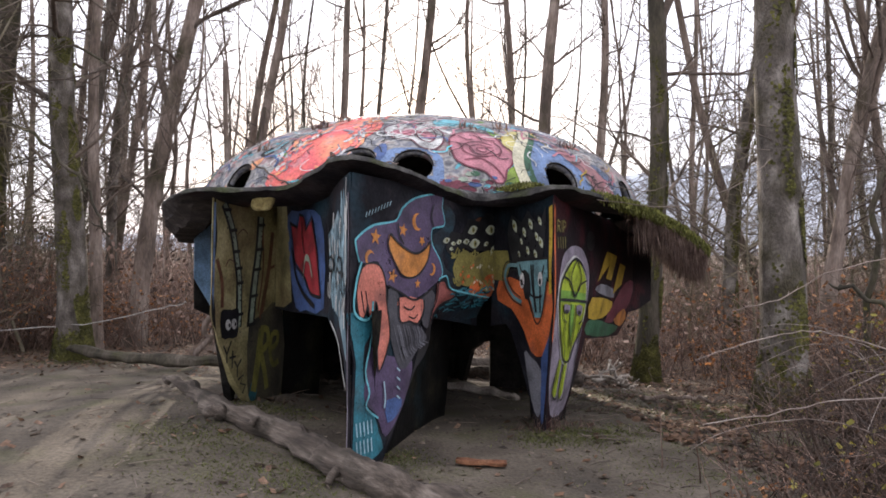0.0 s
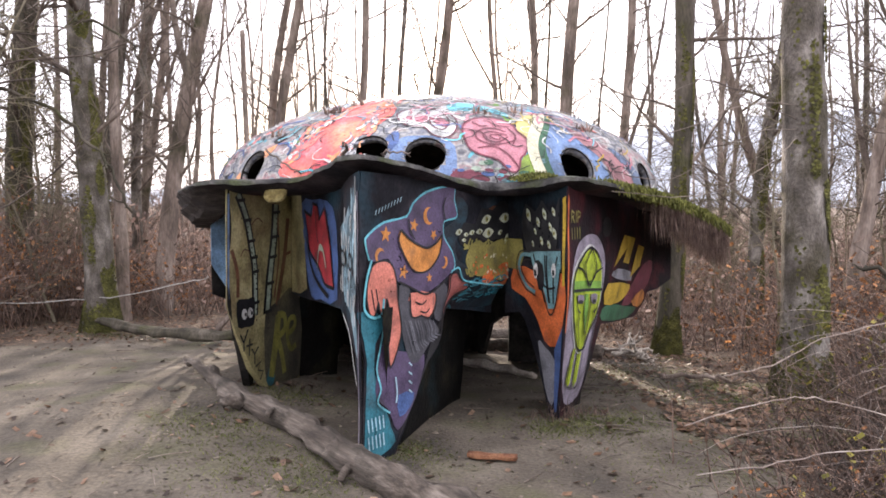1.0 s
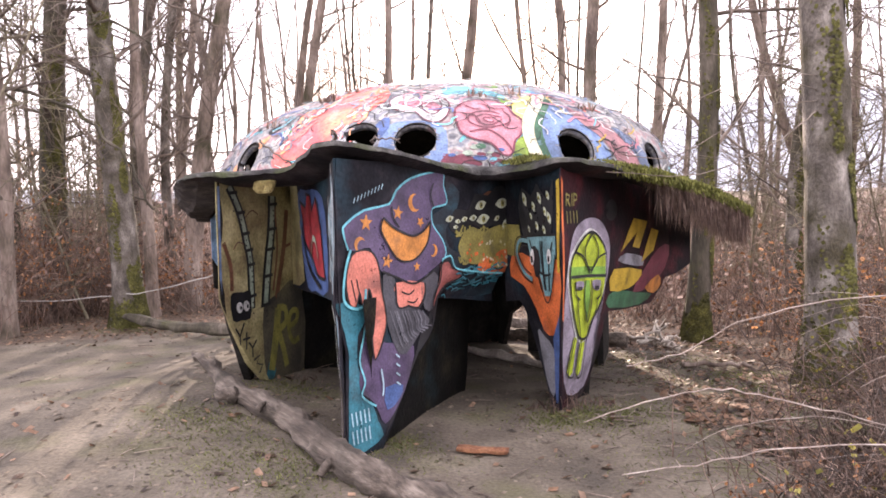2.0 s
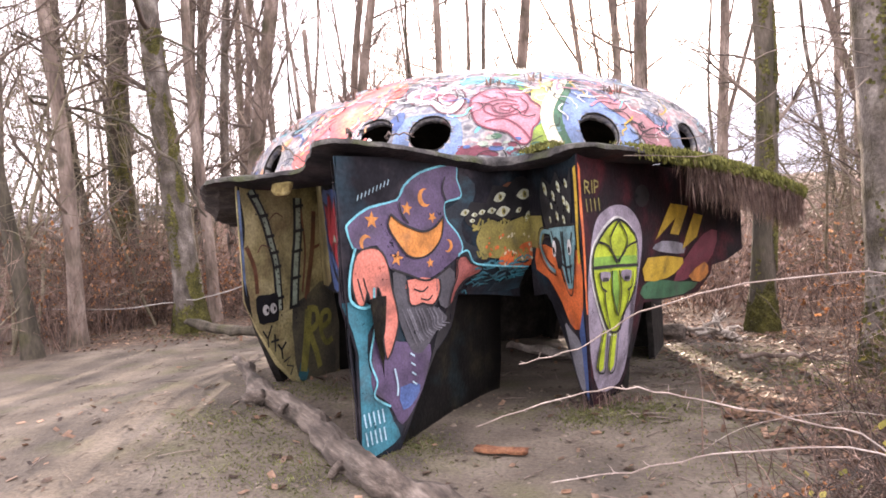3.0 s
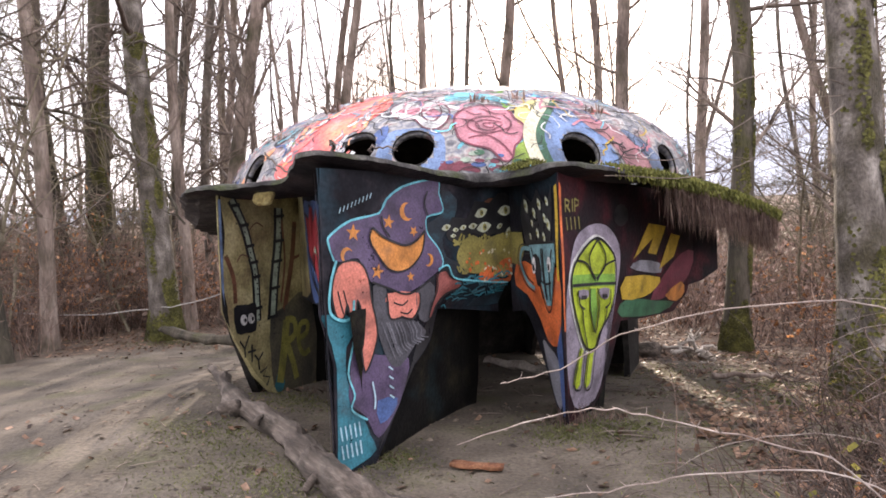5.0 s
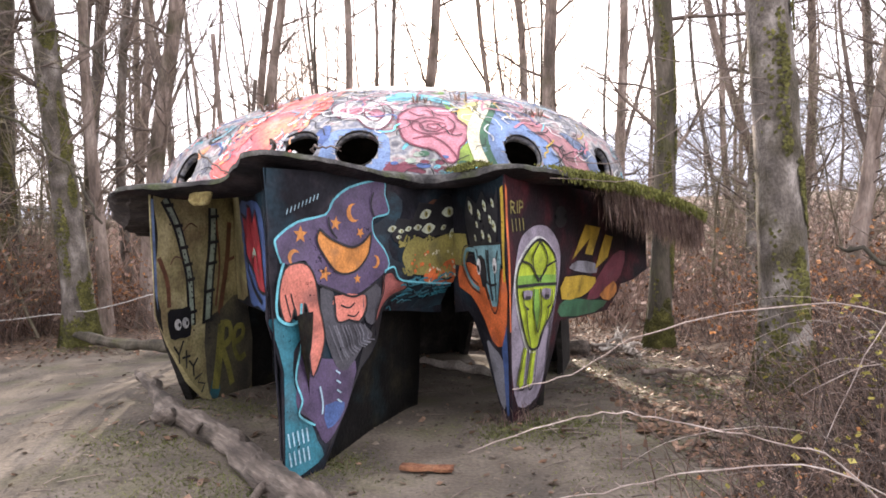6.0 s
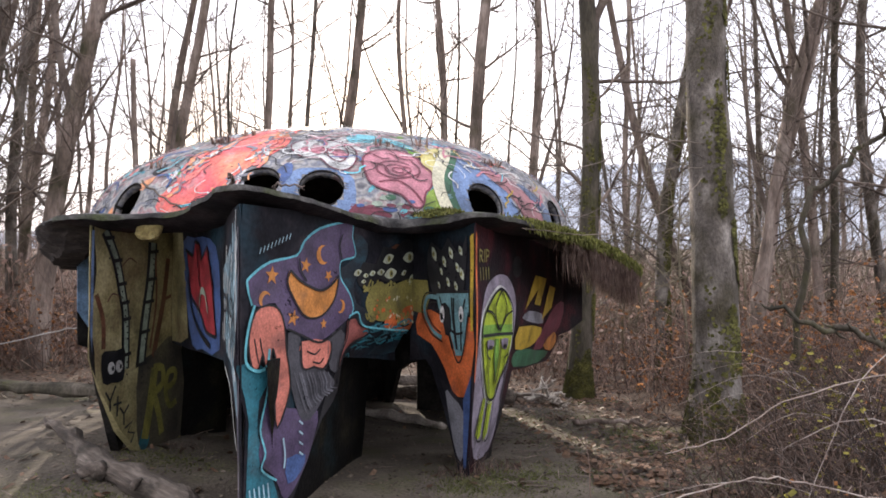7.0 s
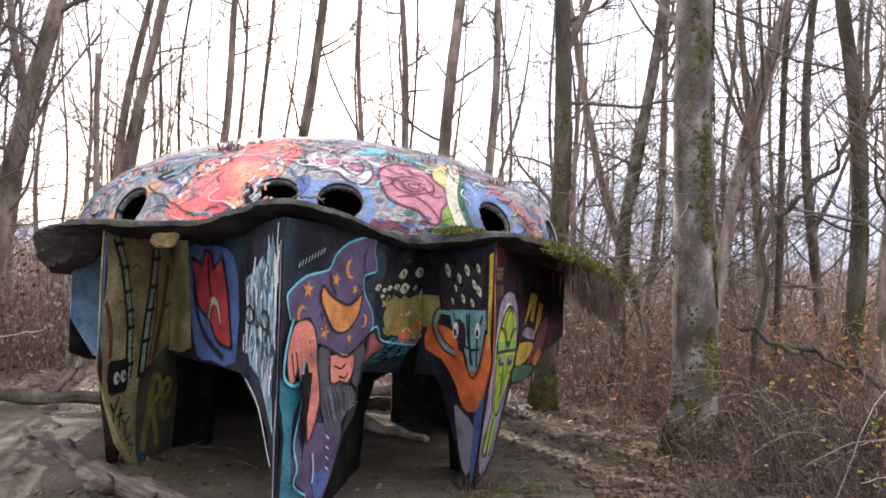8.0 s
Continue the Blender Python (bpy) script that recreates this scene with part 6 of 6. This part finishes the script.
tree(6.45, 12.15, 0.09, (0.17, 0), 13, M_BARK, 19, 24, 2.4, label="slender leaning bare tree with grey-brown bark")
tree(8.51, 13.0, 0.10, (-0.111, 0), 15, M_BARK, 20, 26, 2.2)
tree(9.79, 13.0, 0.12, (-0.044, 0), 16, M_PALEBARK, 21, 26, 2.2, label=PALE)
tree(8.09, 10.5, 0.15, (-0.059, 0), 16, M_MOSSBARK, 22, 22, 2.4, label=MOSSY, moss=True)
tree(7.70, 17.0, 0.12, (0.03, 0), 17, M_BARK, 23, 28, 2.0)
ROW = [(-8.6, 16.9, 0.13, 0.0), (-7.49, 16.0, 0.16, 0.059), (-8.87, 19.0, 0.16, 0.079), (-4.3, 22.4, 0.07, 0.01), (-2.7, 24.6, 0.12, 0.0), (-1.9, 22.7, 0.13, 0.02), (0.7, 20.8, 0.12, 0.02), (2.8, 22.6, 0.07, 0.0),
       (6.1, 24.0, 0.10, -0.02), (7.8, 22.5, 0.10, -0.05), (9.7, 26.0, 0.12, 0.0), (-7.4, 9.4, 0.15, -0.06), (-7.6, 10.6, 0.16, 0.0),
       (-7.92, 15.0, 0.18, 0.08), (-8.8, 12.2, 0.12, -0.02), (8.6, 13.0, 0.10, 0.0), (6.4, 8.0, 0.12, 0.05), (8.0, 9.2, 0.14, 0.0), (-9.8, 11.5, 0.15, 0.03), (-10.4, 14.8, 0.17, -0.02)]
for k, (x, y, r, ln) in enumerate(ROW):
    r *= 0.8
    tree(x, y, r, (ln, 0), 16 + (k % 4), (M_BARK, M_PALEBARK, M_BARK, M_MOSSBARK)[k % 4], 40 + k, 28, 1.6 + (k % 3), label=("tall bare alder with grey-brown bark", PALE, "slender bare tree with grey-brown bark", MOSSY)[k % 4])

# the wood further back: copies of six trees
MASTERS = [tree(-12 + 5 * k, 30 + (k % 3) * 3, 0.075 + 0.02 * (k % 3), ((k % 3 - 1) * 0.05, 0.02 * (k % 2)), 15 + k % 3, (M_BARK, M_PALEBARK, M_BARK)[k % 3], 80 + k, 30, 1.4, label="bare slender tree of the far wood") for k in range(6)]
rng = random.Random(77)
made = []
while len(made) < 66:
    a = rng.uniform(-1.05, 1.05)
    d = rng.uniform(21, 60)
    x, y = d * math.sin(a), d * math.cos(a)
    if abs(a + 0.08) < 0.22 and (d < 32 or len(made) % 3) or any((x - u) ** 2 + (y - v) ** 2 < 1.2 for u, v in made):
        continue
    made.append((x, y))
    sc = rng.uniform(0.8, 1.2)
    copy_thing(rng.choice(MASTERS), Matrix.Translation((x, y, ground_z(x, y) - 0.1)) @ pose(0, 0, 0, rng.uniform(-3, 3), rng.uniform(-3, 3), rng.uniform(0, 360)) @ Matrix.Diagonal((sc, sc, rng.uniform(0.85, 1.2), 1)))
for k in range(16):
    x, y = rng.uniform(-17, -7.5), rng.uniform(24, 60)
    copy_thing(rng.choice(MASTERS), Matrix.Translation((x, y, ground_z(x, y) - 0.1)) @ pose(0, 0, 0, rng.uniform(-3, 3), rng.uniform(-3, 3), rng.uniform(0, 360)))
for k in range(26):                       # the wood beside and behind the clearing
    a = rng.uniform(1.2, 5.1)
    d = rng.uniform(9, 22)
    x, y = d * math.sin(a), 2 + d * math.cos(a)
    copy_thing(rng.choice(MASTERS), Matrix.Translation((x, y, ground_z(x, y) - 0.1)) @ pose(0, 0, 0, 0, 0, rng.uniform(0, 360)))


M_SAPLING = surface("olive_grey_sapling_bark", [(0.09, 0.076, 0.05), (0.17, 0.145, 0.098), (0.26, 0.225, 0.16)], scale=3, rough=0.9, bump=0, isle=0.5)


def sapling(seed, h, label):
    """A thin understorey tree: a wavering stem and many crooked side shoots with fine twigs."""
    rng = random.Random(seed)
    t = thing("sapling", label, "sapling", "thin understorey trees")
    g = Geo()
    stem = bent(rng, (0, 0, -0.05), (rng.uniform(-.25, .25), rng.uniform(-.25, .25), 1), h, 14, 0.13, 0.03)
    g.tube(stem, [0.034 * (1 - 0.06 * i) for i in range(15)], 6, False)
    part("stem", g, M_SAPLING, t)
    g = Geo()
    for k in range(30):
        i = rng.randrange(2, 15)
        a = rng.uniform(0, 6.28)
        q = bent(rng, stem[i], (math.cos(a), math.sin(a), rng.uniform(-0.2, 1.0)), rng.uniform(0.6, 2.0), 7, 0.34, 0.03)
        g.tube(q, [0.0105 * (1 - 0.09 * j) for j in range(8)], 4, False)
        for m in range(6):
            j = rng.randrange(1, 8)
            w = bent(rng, q[j], (rng.uniform(-1, 1), rng.uniform(-1, 1), rng.uniform(-0.5, 0.9)), rng.uniform(0.2, 0.7), 4, 0.35, 0.02)
            g.tube(w, [0.0055, 0.005, 0.0045, 0.004, 0.003], 3, False)
    tagged(part("shoot", g, M_SAPLING, t), kind="stuff")
    return t


SAPLINGS = [sapling(201, 6.5, "thin crooked bare sapling with olive-grey bark"), sapling(202, 5.2, "thin bushy bare sapling with olive-grey bark"), sapling(203, 7.6, "tall thin bare sapling with many shoots"), sapling(204, 4.4, "low crooked bare sapling")]
for k, o in enumerate(SAPLINGS):
    o.location = (-7.6 - 0.9 * k, 12.8 + 0.7 * k, ground_z(-7.6, 13))
rng = random.Random(207)
for x0, x1, y0, y1, n in ((-13.5, -6.8, 12.5, 20.0, 24), (-11.5, -7.9, 8.6, 12.0, 9), (5.2, 13.0, 11.0, 21.0, 20), (-6.5, 4.5, 18.0, 27.0, 9)):
    for k in range(n):
        x, y = rng.uniform(x0, x1), rng.uniform(y0, y1)
        sc = rng.uniform(0.75, 1.2)
        copy_thing(rng.choice(SAPLINGS), Matrix.Translation((x, y, ground_z(x, y))) @ pose(0, 0, 0, rng.uniform(-6, 6), rng.uniform(-6, 6), rng.uniform(0, 360)) @ Matrix.Diagonal((sc, sc, sc, 1)))
# long boughs that reach out between the trunks
for k, (pts, r) in enumerate(((((-9.6, 13.9, 4.1), (-8.56, 11.2, 4.12), (-6.87, 11.0, 3.62), (-5.98, 11.0, 3.0), (-5.52, 11.0, 2.33), (-5.26, 11.0, 1.76)), 0.034),
                              (((-6.40, 11.8, 5.1), (-6.24, 11.3, 4.89), (-5.52, 11.3, 4.68), (-5.1, 11.3, 4.09), (-5.0, 11.3, 3.43)), 0.026),
                              (((-9.4, 14.4, 5.3), (-8.63, 11.2, 5.22), (-8.01, 11.2, 4.69), (-7.68, 11.2, 4.09)), 0.03),
                              (((5.85, 9.7, -0.4), (5.9, 9.55, 1.2), (5.96, 9.5, 2.46), (6.5, 9.5, 3.0), (7.18, 9.5, 3.8), (8.0, 9.6, 5.2)), 0.05))):
    stick("bough", pts, r, M_MOSSBARK, "crooked mossy bough reaching between the trunks", "branch", 8, 60 + k, 9, "mossy boughs")


# ---- undergrowth ----
def shrub(seed, n, h, spread, leaves, label, leaf=M_LEAF, stem=M_STEM):
    rng = random.Random(seed)
    t = thing("shrub", label, "shrub", "undergrowth")
    g, lf = Geo(), Geo()
    for k in range(n):
        a = rng.uniform(0, 6.28)
        p = Vector((rng.gauss(0, spread), rng.gauss(0, spread), 0))
        pts = bent(rng, p, (math.cos(a) * 0.5, math.sin(a) * 0.5, 1.0), h * rng.uniform(0.5, 1.15), 6, 0.25, -0.06)
        g.tube(pts, [0.007 * (1 - 0.12 * i) for i in range(7)], 3, False)
        for m in range(3):
            i = rng.randrange(2, 7)
            q = bent(rng, pts[i], (rng.uniform(-1, 1), rng.uniform(-1, 1), rng.uniform(-0.3, 0.8)), h * rng.uniform(0.15, 0.4), 3, 0.3, 0)
            g.tube(q, [0.0035, 0.003, 0.0025, 0.002], 3, False)
            if rng.random() < leaves:
                for c in range(6):
                    u = Vector((rng.uniform(-1, 1), rng.uniform(-1, 1), rng.uniform(-1, 1))).normalized()
                    w = u.orthogonal().normalized()
                    s = rng.uniform(0.010, 0.028)
                    lf.quad(q[rng.randrange(1, 4)], u * s, w * s * 0.6)
    tagged(part("stem", g, stem, t), kind="stuff")
    tagged(part("leaf", lf, leaf, t), kind="stuff")
    return t


SHRUBS = [shrub(1, 46, 1.2, 0.35, 0.35, "tangled brown bramble with dead leaves"), shrub(2, 40, 1.6, 0.4, 0.5, "reddish-brown shrub with withered leaves"), shrub(3, 54, 0.9, 0.45, 0.3, "low tangled dry bramble"), shrub(4, 30, 2.0, 0.3, 0.25, "tall thin bare shrub"), shrub(5, 36, 1.1, 0.4, 0.4, "tangled bramble with a few yellow-green leaves", M_YELLEAF),
          shrub(6, 64, 1.0, 0.45, 0.07, "tangled bramble coloured for shade, with few dead leaves", M_LITTER, M_SHADEBRAMBLE), shrub(7, 46, 1.3, 0.4, 0.09, "bramble coloured for shade, with some yellow-green leaves", M_YELLEAF, M_SHADEBRAMBLE)]
for k, o in enumerate(SHRUBS):
    o.location = (5.0 + 1.1 * k, 6.0, ground_z(5.0 + 1.1 * k, 6.0))
rng = random.Random(13)
count = 0
while count < 168:
    zone = rng.random()
    if zone < 0.28:                       # beside the path
        x, y = rng.uniform(2.2, 6.5), rng.uniform(2.2, 8.5)
        if x < max(1.9, 0.62 * y - 0.3) or (abs(x - 3.6 - 0.5 * (y - 7.5)) < 0.6 and abs(y - 7.2) < 1.4) or (y > 6 and x < 3.9):
            continue
        pick = rng.choice((5, 5, 6, 5, 6, 5, 6, 4))
        sc = rng.uniform(0.55, 0.95)
    elif zone < 0.68:
        x, y = rng.uniform(1.0, 13), rng.uniform(7.5, 24)
        if (x < 4.3 and y < 14.5) or (x < 4.9 and y < 9):
            continue
        pick = rng.choice((0, 1, 1, 3, 2))
        sc = rng.uniform(0.8, 1.3)
    else:
        x, y = rng.uniform(-16, 1), rng.uniform(13, 26)
        if x > -5.2 and y < 15.5:
            continue
        pick = rng.choice((0, 1, 2, 3, 3))
        sc = rng.uniform(0.7, 1.2)
    count += 1
    copy_thing(SHRUBS[pick], Matrix.Translation((x, y, ground_z(x, y) - 0.03)) @ pose(0, 0, 0, 0, 0, rng.uniform(0, 360)) @ Matrix.Diagonal((sc * 1.1, sc * 1.1, sc, 1)))
rng = random.Random(41)
for k in range(30):
    x, y = rng.uniform(-12.5, -6.8), rng.uniform(8.5, 15.5)
    if x > -7.6 and y < 12.6:
        continue
    sc = rng.uniform(1.0, 1.9)
    copy_thing(SHRUBS[rng.choice((3, 3, 1))], Matrix.Translation((x, y, ground_z(x, y) - 0.03)) @ pose(0, 0, 0, 0, 0, rng.uniform(0, 360)) @ Matrix.Diagonal((0.9, 0.9, sc, 1)))
for k in range(46):
    x, y = rng.uniform(1.75, 4.2), rng.uniform(2.0, 6.2)
    if x < max(1.75, 0.62 * y - 0.3):
        continue
    sc = rng.uniform(0.4, 0.75)
    copy_thing(SHRUBS[rng.choice((5, 5, 6, 2))], Matrix.Translation((x, y, ground_z(x, y) - 0.03)) @ pose(0, 0, 0, 0, 0, rng.uniform(0, 360)) @ Matrix.Diagonal((sc * 1.1, sc * 1.1, sc, 1)))
for k in range(54):
    x, y = rng.uniform(2.5, 7.0), rng.uniform(2.6, 8.4)
    if x < 0.62 * y + 0.35 or (abs(x - 3.74) < 0.55 and abs(y - 7.3) < 0.9):
        continue
    sc = rng.uniform(0.6, 1.0)
    copy_thing(SHRUBS[rng.choice((5, 5, 5, 6, 6))], Matrix.Translation((x, y, ground_z(x, y) - 0.03)) @ pose(0, 0, 0, 0, 0, rng.uniform(0, 360)) @ Matrix.Diagonal((sc * 1.1, sc * 1.1, sc, 1)))
for k in range(12):
    x, y = rng.uniform(4.9, 8.5), rng.uniform(8.6, 11.5)
    sc = rng.uniform(1.1, 1.5)
    copy_thing(SHRUBS[rng.choice((1, 1, 0))], Matrix.Translation((x, y, ground_z(x, y) - 0.03)) @ pose(0, 0, 0, 0, 0, rng.uniform(0, 360)) @ Matrix.Diagonal((sc, sc, sc, 1)))
for x, y in ((-8.5, 9.0), (-9.5, 10.0), (-7.8, 11.8), (-9.0, 8.0), (-10.5, 9.2), (-8.2, 12.6), (-9.6, 12.8)):
    copy_thing(SHRUBS[rng.choice((0, 1, 3))], Matrix.Translation((x, y, ground_z(x, y) - 0.03)) @ pose(0, 0, 0, 0, 0, rng.uniform(0, 360)))


def litter():
    rng = random.Random(3)
    g = Geo()
    for k in range(52000):
        z = rng.random()
        if z < 0.55:
            x, y = rng.uniform(1.8, 10), rng.uniform(7.5, 22)
        elif z < 0.8:
            x, y = rng.uniform(-12, 2), rng.uniform(9.5, 20)
        elif z < 0.985:
            x, y = rng.uniform(1.9, 5.0), rng.uniform(2.0, 8)
        else:
            x, y = rng.uniform(-4.5, 3), rng.uniform(3, 9)
        if noise.noise(Vector((x * 0.8, y * 0.8, 0))) < -0.25 or (x < 3.1 and 7 < y < 10.5 and rng.random() < 0.75):
            continue
        s = rng.uniform(0.012, 0.04)
        a = rng.uniform(0, 6.28)
        u = Vector((math.cos(a), math.sin(a), rng.uniform(-0.6, 0.6))) * s
        v = Vector((-math.sin(a), math.cos(a), rng.uniform(-0.4, 0.4))) * s * 0.6
        g.quad(Vector((x, y, ground_z(x, y) + ground_rough(x, y) + 0.012)), u, v)
    return tagged(part("leaf_litter", g, M_LITTER, None), "dead brown leaves strewn over the earth", "leaves", kind="stuff")


def ground_twigs():
    rng = random.Random(9)
    g = Geo()
    for k in range(950):
        x, y = (rng.uniform(-5, 2), rng.uniform(3, 10)) if rng.random() < 0.2 else (rng.uniform(1.2, 5), rng.uniform(2.2, 12))
        a, ln = rng.uniform(0, 6.28), rng.uniform(0.04, 0.3)
        p = Vector((x, y, ground_z(x, y) + ground_rough(x, y) + 0.012))
        d = Vector((math.cos(a), math.sin(a), rng.uniform(-0.02, 0.1)))
        g.tube([p, p + d * ln * 0.5 + Vector((0, 0, 0.006)), p + d * ln], [0.005, 0.004, 0.002], 4, False)
    return tagged(part("ground_twig", g, M_TWIG, None), "small broken twigs on the earth", "twigs", kind="stuff")


def grass():
    rng = random.Random(6)
    g = Geo()
    spots = [(-1.0, 4.75, 0.45, 700), (-1.9, 5.4, 0.3, 350), (-1.6, 6.35, 0.25, 260), (1.15, 6.0, 0.3, 420), (1.6, 6.2, 0.4, 300), (-0.35, 5.2, 0.2, 160), (2.3, 9.6, 0.7, 600), (3.1, 7.2, 0.3, 420), (3.4, 11.2, 0.3, 300), (0.85, 5.85, 0.15, 160),
             (-5.9, 11.2, 0.35, 260), (2.6, 7.8, 0.6, 350), (-9.5, 12.5, 1.5, 500), (1.9, 4.9, 0.5, 250), (3.3, 6.7, 0.35, 700), (3.9, 6.9, 0.35, 600), (4.4, 6.2, 0.5, 600), (3.0, 5.6, 0.4, 400), (3.2, 8.3, 0.3, 400)]
    for cx, cy, s, n in spots:
        for k in range(int(n * 4)):
            x, y = rng.gauss(cx, s), rng.gauss(cy, s * 0.7)
            h = rng.uniform(0.008, 0.028)
            g.blade(Vector((x, y, ground_z(x, y) + ground_rough(x, y) - 0.004)), Vector((rng.uniform(-1, 1), rng.uniform(-1, 1), 0)).normalized() * 0.004, Vector((0, 0, h)), Vector((rng.uniform(-.04, .04), rng.uniform(-.04, .04), 0)))
    return tagged(part("grass", g, M_GRASS, None), "thin patches of short winter grass", "grass", kind="stuff")


def far_thicket():
    """Dense thin growth between the trunks, further off."""
    rng = random.Random(31)
    g = Geo()
    while len(g.f) < 170000:
        a = rng.uniform(-1.1, 1.1)
        d = 15 + 47 * rng.random() ** 1.3
        x, y = d * math.sin(a), d * math.cos(a)
        if d < 22 and abs(x) < 3:
            continue
        p = Vector((x, y, ground_z(x, y) - 0.05))
        h = rng.uniform(0.8, 2.3) * (0.6 + d / 34) * (1 + 0.5 * noise.noise(Vector((x * 0.3, y * 0.3, 0))))
        q = bent(rng, p, (rng.uniform(-.5, .5), rng.uniform(-.5, .5), 1), h, 3, 0.25, -0.03)
        r = 0.004 + 0.00022 * d
        g.tube(q, [r, r * 0.9, r * 0.75, r * 0.5], 3, False)
        for m in range(2):
            u = Vector((rng.uniform(-1, 1), rng.uniform(-1, 1), rng.uniform(-1, 1))).normalized()
            g.quad(q[rng.randrange(1, 4)] + u * 0.1, u * 0.05, u.orthogonal().normalized() * 0.03)
    return tagged(part("far_thicket", g, M_STEM, None), "reddish-brown leafless thicket between far trunks", "thicket", kind="stuff")


def clods():
    """Crumbs of earth, chips of bark and pebbles on the trodden ground."""
    rng = random.Random(15)
    g = Geo()
    for k in range(5200):
        x, y = rng.gauss(-1.2, 3.0), rng.uniform(2.6, 10.5)
        if noise.noise(Vector((x * 0.9, y * 0.9, 5))) < -0.1:
            continue
        s = rng.uniform(0.004, 0.014) * (1.6 if rng.random() < 0.08 else 1)
        p = Vector((x, y, ground_z(x, y) + ground_rough(x, y) + s * 0.2))
        a = rng.uniform(0, 6.28)
        u, v = Vector((math.cos(a), math.sin(a), 0)) * s * rng.uniform(0.8, 2.0), Vector((-math.sin(a), math.cos(a), 0)) * s
        i = len(g.v)
        g.v += [p - u - v, p + u - v, p + u + v, p - u + v, p + Vector((rng.uniform(-.3, .3) * s, rng.uniform(-.3, .3) * s, s * rng.uniform(0.5, 1.1)))]
        g.f += [(i, i + 1, i + 4), (i + 1, i + 2, i + 4), (i + 2, i + 3, i + 4), (i + 3, i, i + 4)]
    return tagged(part("earth_crumb", g, M_CRUMB, None), "crumbs of earth and bark on the trodden ground", "earth crumbs", kind="stuff")


M_CRUMB = surface("earth_crumbs", [(0.05, 0.037, 0.027), (0.11, 0.085, 0.064), (0.2, 0.165, 0.13)], scale=6, rough=0.95, bump=0, isle=0.6)
clods()
far_thicket()
litter()
ground_twigs()
grass()
stick("rope", [(-9.5, 11.6, 0.35), (-7.8, 11.6, 0.22), (-6.4, 11.65, 0.3), (-5.2, 11.2, 0.48), (-4.2, 10.8, 0.72), (-3.9, 10.7, 0.8)], 0.012, M_ROPE, "pale rope strung between trees", "rope", 6, 3)
stick("dead_tree", [(-3.6, 10.4, 0.0), (-3.4, 10.4, 0.7), (-3.15, 10.4, 1.4), (-3.0, 10.4, 1.9)], 0.05, M_BARK, "leaning dead sapling behind the shelter", "tree", 7, 4, 10)
stick("fallen_branch", [(6.3, 7.1, ground_z(6.3, 7.1)), (5.85, 7.4, 0.7), (5.3, 7.55, 0.95), (4.9, 7.7, 1.05), (4.5, 7.85, 1.3)], 0.042, M_MOSSBARK, "fallen mossy limb caught in the brambles", "branch", 8, 5, 12)
stick("fallen_branch", [(2.55, 8.9, ground_z(2.55, 8.9) + 0.03), (2.95, 8.75, ground_z(2.95, 8.75) + 0.05), (3.4, 8.6, ground_z(3.4, 8.6) + 0.04)], 0.035, M_BARK, "dark fallen branch lying beside the path", "branch", 8, 6, 3)
stick("fallen_branch", [(2.92, 10.62, -0.45), (2.84, 10.66, -0.42), (2.72, 10.68, -0.33), (2.62, 10.68, -0.26), (2.64, 10.7, -0.18), (2.74, 10.72, -0.13)], 0.034, M_PALEWOOD, "bleached broken branch propped on the litter", "branch", 8, 7, 5)
stick("fallen_branch", [(2.62, 10.3, -0.42), (2.72, 10.25, -0.40), (2.8, 10.15, -0.41), (2.84, 10.0, -0.40)], 0.013, M_PALEWOOD, "thin bleached stick on the litter", "branch", 6, 8, 2)
stick("fallen_branch", [(2.95, 11.1, -0.50), (2.6, 11.3, -0.47), (2.25, 11.4, -0.46)], 0.05, M_BARK, "dark fallen branch behind the shelter", "branch", 8, 9, 4)
